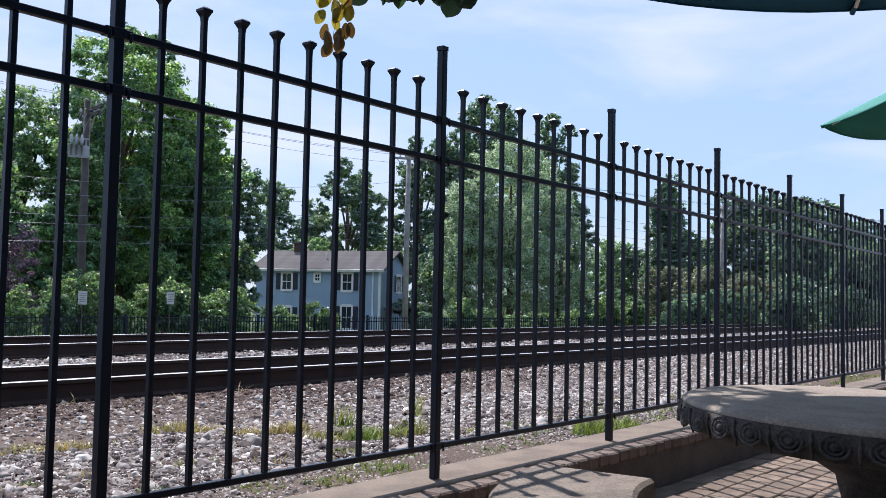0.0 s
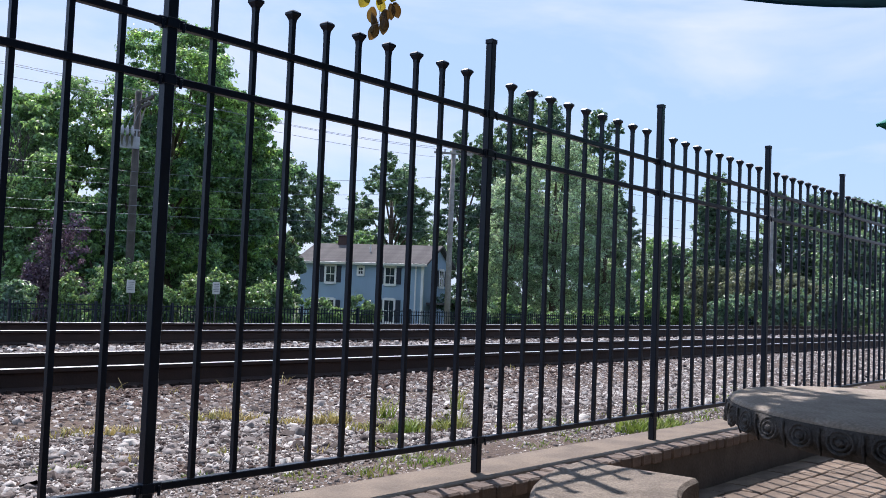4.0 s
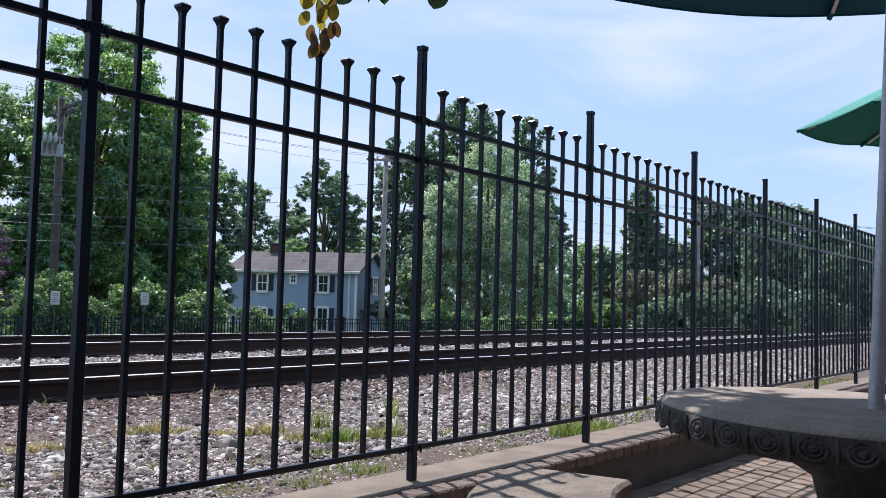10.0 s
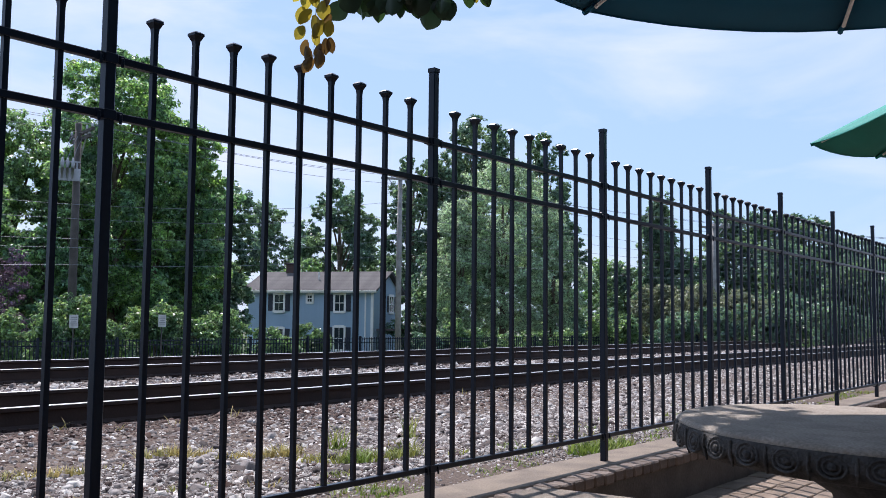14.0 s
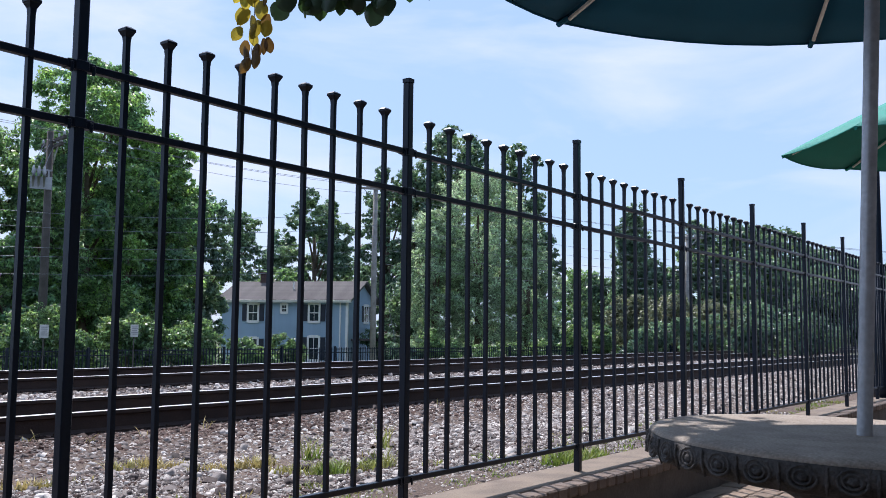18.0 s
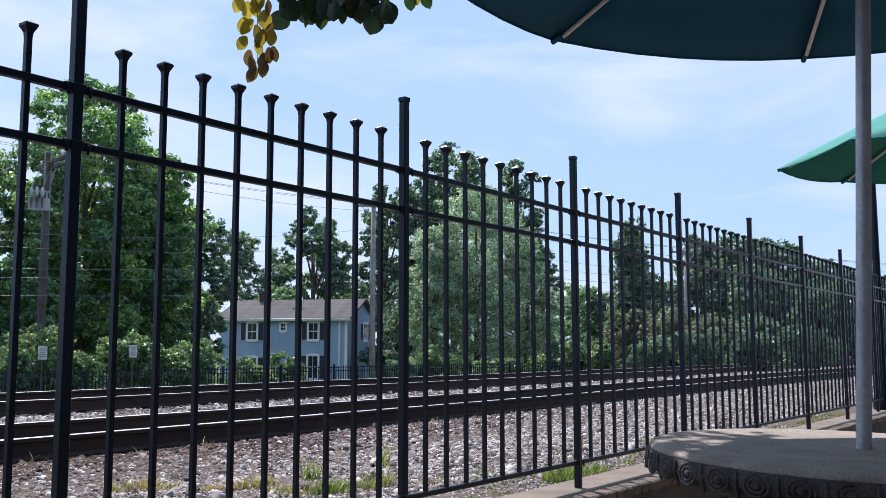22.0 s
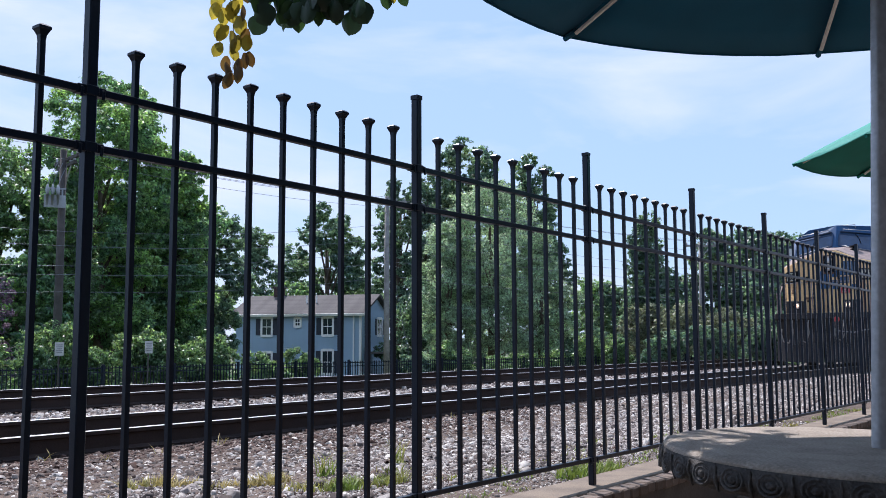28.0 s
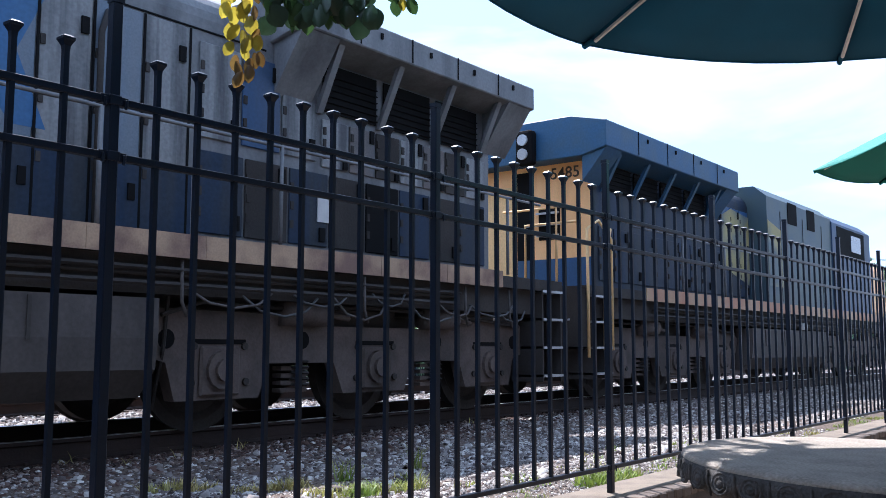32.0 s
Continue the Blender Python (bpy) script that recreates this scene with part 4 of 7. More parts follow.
# ---- trees ----
def make_crown(rnd, lobes, count, size, mat, name="crown"):
    """Many small leaf clumps scattered through overlapping lobes."""
    lob = np.array([l[:3] for l in lobes])
    rad = np.array([l[3:6] for l in lobes])
    weight = (rad[:, 0] * rad[:, 1] + rad[:, 1] * rad[:, 2] + rad[:, 0] * rad[:, 2])
    g = np.random.default_rng(rnd.randrange(1 << 30))
    pick = g.choice(len(lobes), count, p=weight / weight.sum())
    # each lobe's leaves gather in twigs' ends, with gaps between
    per = 50
    ids = pick * per + g.integers(0, per, count)
    d = g.normal(size=(len(lobes) * per, 3))
    d /= np.linalg.norm(d, axis=1)[:, None]
    r = g.uniform(0.35, 0.98, len(d)) ** 0.6
    tuft = np.repeat(lob, per, 0) + d * np.repeat(rad, per, 0) * r[:, None]
    spread = np.repeat(rad.mean(1), per) * g.uniform(0.075, 0.165, len(d))
    off = g.normal(size=(count, 3)) * np.array((1.0, 1.0, 0.6))
    c = tuft[ids] + np.clip(off, -1.8, 1.8) * spread[ids][:, None]
    # leaves lie roughly along the skin of their tuft, facing out and up
    face = off / (np.linalg.norm(off, axis=1)[:, None] + 1e-6) * 0.8 + np.array((0, 0, 0.45)) + g.normal(size=(count, 3)) * 0.42
    face /= np.linalg.norm(face, axis=1)[:, None]
    u = np.cross(face, g.normal(size=(count, 3)))
    u /= np.linalg.norm(u, axis=1)[:, None]
    w = np.cross(face, u)
    s = size * g.uniform(0.55, 1.3, count)[:, None]
    n = np.cross(u, w) * s * 0.25
    v = np.stack([c - u * s, c - w * s * 0.55 + n, c + u * s, c + w * s * 0.55 + n], 1).reshape(-1, 3)
    me = bpy.data.meshes.new(name)
    me.vertices.add(len(v))
    me.vertices.foreach_set("co", v.ravel())
    me.loops.add(count * 4)
    me.loops.foreach_set("vertex_index", np.arange(count * 4))
    me.polygons.add(count)
    me.polygons.foreach_set("loop_start", np.arange(count) * 4)
    me.polygons.foreach_set("loop_total", np.full(count, 4))
    me.update()
    me.materials.append(mat)
    return me


def make_tree(x, y, height, spread, mat, seed, leaves=9000, size=0.26, trunk=0.25, low=0.18, label="tall leafy green tree beyond the tracks", name="tree", lobes=16, base=None, tall=1.0, clump=(0.34, 0.52), cone=False):
    """A trunk with limbs and a crown of lobes; clump: the lobes' size against the crown's, cone: narrowing towards the top."""
    rnd = random.Random(seed)
    z0 = ground_z(x, y) if base is None else base
    t = thing(name, label, "tree", pose(x, y, z0 - 0.1), group="trees beyond the tracks")
    lo = height * low
    tr = bmesh.new()
    lean = (rnd.uniform(-0.3, 0.3), rnd.uniform(-0.3, 0.3))
    tube(tr, ((0, 0, 0), (lean[0] * 0.4, lean[1] * 0.4, height * 0.35), (lean[0], lean[1], height * 0.8)), (trunk, trunk * 0.7, trunk * 0.2), 9)
    ls = []
    for k in range(lobes):
        f = (k + 0.5) / lobes
        h = lo + (height - lo) * (0.1 + 0.84 * f)
        wide = (1.0 - 0.85 * f) if cone else math.sin(math.pi * (0.12 + 0.80 * f)) ** 0.8
        a = k * 2.4 + rnd.uniform(-0.5, 0.5)
        q = spread * wide * rnd.uniform(0.3, 0.82)
        rr = spread * rnd.uniform(*clump) * (0.6 + 0.4 * wide)
        cx, cy = math.cos(a) * q, math.sin(a) * q
        ls.append((cx, cy, h, rr, rr, rr * rnd.uniform(0.6, 0.9) * tall))
        if k % 2 == 0:
            st = h * 0.62
            tube(tr, ((lean[0] * st / height, lean[1] * st / height, st), (cx * 0.5, cy * 0.5, (st + h) / 2), (cx * 0.95, cy * 0.95, h)), (trunk * 0.35, trunk * 0.22, trunk * 0.07), 6)
    part("trunk", tr, M_BARK, t, "brown trunk with limbs", smooth=True)
    tagged(part("crown", make_crown(rnd, ls, leaves, size, mat), None, t), "leafy crown", kind="stuff")
    return t


def at_az(az, dist):
    return dist * math.cos(radians(az)), dist * math.sin(radians(az))


FULL, OAK, DENSE = dict(lobes=20, low=0.06), dict(lobes=34, low=0.16, clump=(0.20, 0.32), trunk=0.4), dict(lobes=22, low=0.03, clump=(0.36, 0.5))
TALL = dict(lobes=24, low=0.08, cone=True, clump=(0.5, 0.68))
TREES = (
    # azimuth, distance, height of the top, spread, material, leaves, leaf size, form
    (62.3, 47, 11.0, 3.2, M_LEAF_C, 42000, 0.095, FULL), (65.5, 47, 10.4, 3.2, M_LEAF_C, 22000, 0.12, FULL), (57.0, 46, 14.8, 3.5, M_LEAF_A, 66000, 0.095, FULL), (59.3, 44, 8.8, 2.4, M_LEAF_C, 30000, 0.092, FULL), (63.9, 43, 6.8, 2.4, M_LEAF_C, 24000, 0.09, DENSE), (60.9, 42, 5.2, 1.9, M_LEAF_A, 20000, 0.088, DENSE),
    (52.7, 50, 11.7, 2.9, M_LEAF_A, 50000, 0.097, FULL), (50.9, 56, 9.6, 2.3, M_LEAF_B, 26000, 0.115, FULL), (48.4, 86, 12.4, 2.7, M_LEAF_B, 18000, 0.14, FULL), (54.8, 49, 12.2, 2.8, M_LEAF_A, 46000, 0.095, FULL),
    (66.0, 60, 11.0, 4.6, M_LEAF_C, 13000, 0.145, FULL), (57.5, 58, 9.6, 4.4, M_LEAF_A, 13000, 0.145, FULL), (53.6, 62, 8.6, 4.0, M_LEAF_B, 13000, 0.145, FULL),
    (43.8, 92, 15.2, 5.2, M_LEAF_B, 40000, 0.14, OAK), (46.2, 78, 6.4, 2.4, M_LEAF_C, 13000, 0.14, FULL), (47.6, 80, 5.2, 2.4, M_LEAF_B, 11000, 0.14, FULL), (42.0, 96, 9.0, 3.4, M_LEAF_B, 12000, 0.16, FULL),
    (35.3, 86, 21.0, 5.6, M_LEAF_B, 44000, 0.14, OAK), (39.6, 84, 16.6, 4.0, M_LEAF_B, 26000, 0.14, OAK), (37.4, 85, 17.5, 4.2, M_LEAF_B, 22000, 0.14, OAK), (31.4, 88, 19.6, 4.2, M_LEAF_B, 26000, 0.14, OAK), (29.9, 86, 11.0, 2.2, M_LEAF_B, 12000, 0.14, DENSE),
    (33.9, 62, 12.5, 4.3, M_LEAF_D, 60000, 0.088, DENSE), (36.6, 61, 9.6, 2.6, M_LEAF_D, 30000, 0.088, DENSE), (30.9, 63, 9.0, 2.4, M_LEAF_D, 28000, 0.088, DENSE), (38.2, 70, 6.4, 2.4, M_LEAF_B, 14000, 0.12, FULL),
    (27.7, 110, 9.0, 3.2, M_LEAF_C, 12000, 0.2, FULL), (24.6, 86, 13.2, 2.7, M_LEAF_B, 30000, 0.14, TALL), (26.3, 90, 7.0, 3.0, M_LEAF_B, 14000, 0.16, FULL), (23.0, 84, 7.6, 3.0, M_LEAF_B, 15000, 0.16, FULL),
    (20.6, 80, 10.9, 3.0, M_LEAF_B, 20000, 0.15, FULL), (18.5, 78, 10.6, 3.0, M_LEAF_B, 20000, 0.15, FULL), (16.3, 76, 9.8, 3.0, M_LEAF_B, 18000, 0.15, FULL), (14.2, 74, 7.9, 2.7, M_LEAF_B, 16000, 0.15, FULL),
    (12.3, 72, 6.8, 2.7, M_LEAF_B, 14000, 0.15, FULL), (10.0, 70, 5.8, 3.0, M_LEAF_B, 12000, 0.16, FULL), (17.4, 70, 7.2, 3.0, M_LEAF_B, 16000, 0.15, FULL), (13.2, 66, 5.4, 3.0, M_LEAF_B, 14000, 0.15, FULL),
    (24.3, 56, 3.4, 2.0, M_LEAF_E, 22000, 0.085, DENSE), (22.0, 54, 3.3, 2.2, M_LEAF_E, 22000, 0.085, DENSE), (19.9, 52, 2.7, 1.9, M_LEAF_E, 18000, 0.085, DENSE), (17.6, 52, 2.6, 2.2, M_LEAF_B, 14000, 0.1, DENSE),
)
for k, (az, dist, top, spr, mt, n, sz, form) in enumerate(TREES):
    x, y = at_az(az, dist)
    make_tree(x, y, top - ground_z(x, y), spr, mt, 100 + k, n, sz, **form)


def make_shrub(x, y, hgt, spr, mat, seed, n=9000, size=0.062):
    rnd = random.Random(seed)
    t = thing("shrub", "rounded leafy green shrub behind the far fence", "shrub", pose(x, y, ground_z(x, y) - 0.05), group="shrubs by the far fence")
    ls = [(rnd.uniform(-0.55, 0.55) * spr, rnd.uniform(-0.4, 0.4) * spr, hgt * rnd.uniform(0.25, 0.78), spr * rnd.uniform(0.24, 0.42), spr * 0.36, hgt * rnd.uniform(0.16, 0.28)) for _ in range(9)]
    st = bmesh.new()
    for k in range(5):
        tube(st, ((0, 0, 0), (ls[k][0] * 0.8, ls[k][1] * 0.8, ls[k][2])), (0.04, 0.012), 5)
    part("stem", st, M_BARK, t)
    tagged(part("foliage", make_crown(rnd, ls, n, size, mat, "foliage"), None, t), "dense small leaves", kind="stuff")


SHRUBS = ((65.8, 31, 2.2, 1.5, M_LEAF_B), (62.9, 38, 5.0, 1.7, M_LEAF_P), (61.4, 31, 2.3, 1.2, M_SHRUB), (59.4, 33, 3.0, 1.5, M_SHRUB), (57.0, 33, 2.1, 1.5, M_SHRUB), (54.7, 34, 2.6, 1.4, M_SHRUB), (52.2, 34, 2.5, 1.7, M_SHRUB),
          (50.4, 35, 2.4, 1.4, M_SHRUB), (47.6, 38, 1.9, 1.5, M_SHRUB), (45.6, 40, 2.0, 1.3, M_SHRUB), (38.4, 46, 1.6, 1.3, M_LEAF_B), (36.0, 45, 2.2, 1.3, M_SHRUB), (33.2, 46, 1.6, 1.5, M_SHRUB), (30.6, 47, 1.6, 1.6, M_SHRUB),
          (28.0, 48, 2.5, 1.7, M_SHRUB), (26.5, 46, 2.2, 1.5, M_SHRUB), (23.5, 45, 1.9, 1.6, M_LEAF_B), (20.5, 42, 1.9, 1.7, M_LEAF_B), (17.5, 40, 1.9, 1.7, M_LEAF_B), (14.5, 38, 1.9, 1.7, M_LEAF_B),
          (39.6, 72, 3.6, 2.2, M_LEAF_B), (37.2, 74, 3.6, 2.4, M_LEAF_B), (34.6, 74, 3.6, 2.6, M_LEAF_B), (32.0, 74, 3.6, 2.6, M_LEAF_B), (29.6, 76, 4.4, 2.6, M_LEAF_B), (27.2, 76, 4.4, 2.6, M_LEAF_B), (51.6, 60, 3.6, 2.2, M_LEAF_B), (54.4, 58, 3.6, 2.6, M_LEAF_B), (57.4, 56, 3.6, 2.6, M_LEAF_B), (60.6, 54, 3.6, 2.6, M_LEAF_B), (63.8, 54, 3.6, 2.6, M_LEAF_B))
for k, (az, dist, hgt, spr, mt) in enumerate(SHRUBS):
    x, y = at_az(az, dist)
    make_shrub(x, y, hgt, spr, mt, 300 + k, *((9000, 0.062) if dist < 50 else (5000, 0.11)))


def make_bare_tree(x, y, height, seed):
    """A dead tree: forking limbs down to fine twigs."""
    rnd = random.Random(seed)
    t = thing("bare_tree", "dead grey tree with bare forking branches", "tree", pose(x, y, ground_z(x, y) - 0.1))
    bm = bmesh.new()

    def grow(p, d, length, r, level):
        q = p + d * length * 0.5 + Vector((rnd.uniform(-1, 1), rnd.uniform(-1, 1), 0.3)) * length * 0.06
        e = p + d * length
        tube(bm, (p, q, e), (r, r * 0.8, r * 0.6), 6 if level < 2 else 4, cap=False)
        if level < 5:
            for _ in range(3 if level else 4):
                nd = (d + Vector((rnd.uniform(-1, 1), rnd.uniform(-1, 1), rnd.uniform(-0.2, 0.7))) * 0.62).normalized()
                grow(e if rnd.random() < 0.6 else q, nd, length * rnd.uniform(0.55, 0.8), r * 0.55, level + 1)

    grow(Vector((0, 0, 0)), Vector((0, 0, 1)), height * 0.34, 0.2, 0)
    part("trunk", bm, M_POLE, t, "grey bare limbs", smooth=True)


make_bare_tree(*at_az(65.8, 44), 9.5, 5)
make_bare_tree(*at_az(64.3, 47), 8.0, 8)


# ---- locomotives ----
# Local x runs from the leading end backwards, y across (the patio side is negative), z up from the rail.
def text_part(body, size, mat, parent, m, name="number", depth=0.004, bold=0.025, spacing=1.0):
    c = bpy.data.curves.new("writing", "FONT")
    c.body = body
    c.size = size
    c.align_x, c.align_y = "CENTER", "CENTER"
    c.extrude = depth
    c.offset = size * bold
    c.space_character = spacing
    ob = new(name, c)
    deps = bpy.context.evaluated_depsgraph_get()
    me = bpy.data.meshes.new_from_object(ob.evaluated_get(deps))
    bpy.data.objects.remove(ob)
    bpy.data.curves.remove(c)
    me.materials.clear()
    me.materials.append(mat)
    return part(name, me, None, parent, at=m)




def wheel_mesh():
    bm = bmesh.new()
    lathe(bm, [(0.10, -0.06), (0.40, -0.05), (0.46, -0.068), (0.53, -0.068), (0.535, 0.05), (0.56, 0.068), (0.46, 0.068), (0.40, 0.02), (0.10, 0.04)], 28)
    bmesh.ops.rotate(bm, verts=bm.verts, cent=(0, 0, 0), matrix=Matrix.Rotation(radians(-90), 3, "X"))
    return mesh_of("wheel", bm, M_UNDER)


WHEEL_ME = wheel_mesh()


def make_truck(parent, cx):
    """A three-axle truck with cast side frames."""
    truck = part("truck", boxes((cx - 2.3, -0.5, 0.55, cx + 2.3, 0.5, 0.95), (cx - 0.5, -1.0, 0.6, cx + 0.5, 1.0, 1.12)), M_UNDER, parent, "grimy three-axle truck")
    for s in (-1, 1):
        f = bmesh.new()
        outline = [(-2.95, 0.90), (-2.85, 0.66), (-2.62, 0.60), (-2.52, 0.27), (-1.60, 0.27), (-1.48, 0.58), (-0.62, 0.58), (-0.48, 0.27), (0.48, 0.27), (0.62, 0.58), (1.48, 0.58), (1.60, 0.27),
                   (2.52, 0.27), (2.62, 0.60), (2.85, 0.66), (2.95, 0.90), (2.7, 1.06), (1.4, 1.04), (1.0, 0.94), (-1.0, 0.94), (-1.4, 1.04), (-2.7, 1.06)]
        prism(f, [(cx + a, b) for a, b in outline], s * 1.02, s * 1.16)
        part("side_frame", f, M_TRUCK, truck, "dusty cast side frame")
        for ax in (-2.06, 0, 2.06):
            w = part("wheel", WHEEL_ME, None, truck, at=pose(cx + ax, s * 0.76, 0.53, 0, 0, 0 if s > 0 else 180))
            j = bmesh.new()
            tube(j, ((cx + ax, s * 1.0, 0.53), (cx + ax, s * 1.24, 0.53)), 0.17, 14)
            tube(j, ((cx + ax, s * 1.24, 0.53), (cx + ax, s * 1.28, 0.53)), 0.10, 12)
            part("journal_box", j, M_TRUCK, truck)
        for ax in (-1.05, 1.05, -2.62, 2.62):
            hole = bmesh.new()
            tube(hole, ((cx + ax, s * 1.155, 0.80), (cx + ax, s * 1.165, 0.80)), 0.085, 14)
            part("frame_pocket", hole, M_DARK, truck, "dark round pocket")
        for ax in (-2.06, 0, 2.06):
            part("pedestal_slot", boxes((cx + ax - 0.3, min(s * 1.158, s * 1.164), 0.755, cx + ax + 0.3, max(s * 1.158, s * 1.164), 0.80)), M_DARK, truck)
            for dx, dz in ((-0.28, 0.74), (0.28, 0.74), (-0.3, 0.42), (0.3, 0.42)):
                bt = bmesh.new()
                tube(bt, ((cx + ax + dx, s * 1.15, dz), (cx + ax + dx, s * 1.185, dz)), 0.035, 8)
                part("bolt", bt, M_UNDER, truck)
            part("pedestal_liner", bevel(boxes((cx + ax - 0.22, min(s * 1.15, s * 1.20), 0.30, cx + ax + 0.22, max(s * 1.15, s * 1.20), 0.74)), 0.02), M_TRUCK, truck)
        for ax in (-1.05, 1.05):
            sh = bmesh.new()
            for k in range(4):
                box(sh, cx + ax - 0.22, min(s * 0.98, s * 1.1), 0.30 + k * 0.07, cx + ax + 0.12, max(s * 0.98, s * 1.1), 0.34 + k * 0.07)
            part("brake_shoe", sh, M_TRUCK, truck, "slotted brake shoe")
            sp = bmesh.new()
            for k in range(5):
                lathe(sp, [(0.085, 0.36 + k * 0.055), (0.10, 0.375 + k * 0.055), (0.085, 0.39 + k * 0.055)], 10, (cx + ax, s * 1.12, 0))
            part("spring", sp, M_UNDER, truck)
            b = bmesh.new()
            tube(b, ((cx + ax - 0.32, s * 1.2, 1.06), (cx + ax + 0.25, s * 1.2, 1.06)), 0.13, 12)
            tube(b, ((cx + ax + 0.25, s * 1.2, 1.06), (cx + ax + 0.6, s * 1.2, 1.02)), 0.03, 6)
            part("brake_cylinder", b, M_TRUCK, truck, smooth=True)
        pipe = bmesh.new()
        tube(pipe, [(cx - 2.7, s * 1.2, 1.0), (cx - 2.3, s * 1.22, 1.12), (cx - 1.5, s * 1.22, 1.1), (cx - 0.2, s * 1.22, 1.14), (cx + 1.4, s * 1.22, 1.1), (cx + 2.7, s * 1.2, 1.0)], 0.02, 6)
        tube(pipe, [(cx - 2.62, s * 1.18, 1.2), (cx - 2.66, s * 1.18, 0.7), (cx - 2.6, s * 0.95, 0.2)], 0.018, 6)
        tube(pipe, [(cx + 2.62, s * 1.18, 1.2), (cx + 2.66, s * 1.18, 0.7), (cx + 2.6, s * 0.95, 0.2)], 0.018, 6)
        part("sand_pipe", pipe, M_UNDER, truck)
    return truck


def coupler(parent, x, way):
    bm = boxes((min(x, x + way * 0.45), -0.11, 0.78, max(x, x + way * 0.45), 0.11, 0.98))
    box(bm, min(x + way * 0.4, x + way * 0.68), -0.19, 0.72, max(x + way * 0.4, x + way * 0.68), 0.17, 1.02)
    part("coupler", bevel(bm, 0.02), M_UNDER, parent)


def steps(parent, x0, x1, s, mat_edge):
    """A step well with four treads at one corner."""
    w = part("step_well", boxes((x0, s * 1.05, 0.3, x0 + 0.03, s * 1.5, 1.5), (x1 - 0.03, s * 1.05, 0.3, x1, s * 1.5, 1.5), (x0, s * 1.02, 0.3, x1, s * 1.05, 1.5)), M_UNDER, parent)
    for k in range(4):
        z = 0.36 + 0.36 * k
        part("tread", boxes((x0, min(s * 1.1, s * 1.52), z, x1, max(s * 1.1, s * 1.52), z + 0.03)), mat_edge, w, "worn steel tread")


def handrail(parent, pts, r=0.018, mat=None, label=""):
    bm = bmesh.new()
    tube(bm, pts, r, 6)
    return part("handrail", bm, mat or M_GREY, parent, label, smooth=True)


def side_rails(parent, x0, x1, s, z=1.62, step=1.85, mat=None):
    y = s * 1.48
    handrail(parent, [(x0, y, z + 0.95), (x1, y, z + 0.95)], 0.016, mat)
    x = x0
    while x <= x1 + 0.01:
        handrail(parent, [(x, y, z), (x, y, z + 0.95)], 0.02, mat)
        x += step


def snow_plow(parent, x):
    for s in (-1, 1):
        bm = bmesh.new()
        # a blade bent back towards the side
        rows = []
        for yy, back, top, low in ((0.06, 0.0, 0.95, 0.12), (0.7, 0.1, 1.14, 0.12), (1.2, 0.26, 1.32, 0.13), (1.5, 0.42, 1.40, 0.16)):
            rows.append([bm.verts.new((x - 0.3 + back, s * yy, low)), bm.verts.new((x - 0.22 + back, s * yy, (low + top) / 2)), bm.verts.new((x - 0.08 + back, s * yy, top)),
                         bm.verts.new((x - 0.02 + back, s * yy, top)), bm.verts.new((x - 0.14 + back, s * yy, (low + top) / 2)), bm.verts.new((x - 0.2 + back, s * yy, low))])
        for p, q in zip(rows, rows[1:]):
            bridge(bm, p, q)
        bm.faces.new(rows[0][::-1])
        bm.faces.new(rows[-1])
        bmesh.ops.recalc_face_normals(bm, faces=bm.faces)
        part("plow_blade", bm, M_PLOW, parent, "scuffed grey plow blade")


def hoses(parent, x, sgn=-1):
    for k, (y, low, mat) in enumerate(((-0.85, 0.62, M_RUBBER), (-0.62, 0.78, M_HOSE), (-0.4, 0.6, M_RUBBER), (0.42, 0.72, M_HOSE), (0.62, 0.62, M_RUBBER), (0.9, 0.7, M_HOSE))):
        bm = bmesh.new()
        w = 0.16 + 0.05 * (k % 3)
        tube(bm, [(x + sgn * 0.1, y, 1.40), (x + sgn * 0.24, y - 0.02, 1.28), (x + sgn * 0.30, y - 0.06, 1.0), (x + sgn * 0.28, y + w * 0.3, low), (x + sgn * 0.22, y + w, low + 0.05), (x + sgn * 0.14, y + w * 1.3, 1.0), (x + sgn * 0.1, y + w * 1.3, 1.15)], 0.022, 7)
        part("air_hose", bm, mat, parent, "pale air hose" if mat is M_HOSE else "", smooth=True)
    bm = bmesh.new()
    tube(bm, [(x + sgn * 0.16, -1.35, 1.12), (x + sgn * 0.2, -0.9, 1.02), (x + sgn * 0.2, -0.4, 1.08)], 0.014, 6)
    part("uncoupling_lever", bm, M_STEEL, parent, "bent steel uncoupling lever", smooth=True)


def lamp_box(parent, x, y, z, face=-1, body=None, lit=True):
    b = part("ditch_light", bevel(boxes((min(x, x - face * 0.3), y - (0.16 if y > 0 else 0.34), z - 0.25, max(x, x - face * 0.3), y + (0.34 if y > 0 else 0.16), z + 0.15)), 0.02), body or M_UNDER, parent, "dark lamp housing")
    bm = bmesh.new()
    tube(bm, ((x - face * 0.02, y, z), (x + face * 0.025, y, z)), 0.10, 18)
    part("lens", bm, M_LENS, b, "clear lamp lens")
    if lit:
        bm = bmesh.new()
        lathe(bm, [(0.052, 0.0), (0.045, 0.012), (0.02, 0.02), (0.002, 0.022)], 16)
        part("bulb", bm, M_LAMP, b, "lit bulb", smooth=True, at=pose(x + face * 0.026, y, z, 0, -90 if face < 0 else 90))
    bm = bmesh.new()
    tube(bm, ((x - face * 0.02, y, z), (x + face * 0.018, y, z)), 0.125, 18)
    part("bezel", bm, M_DARK, b)
    return b


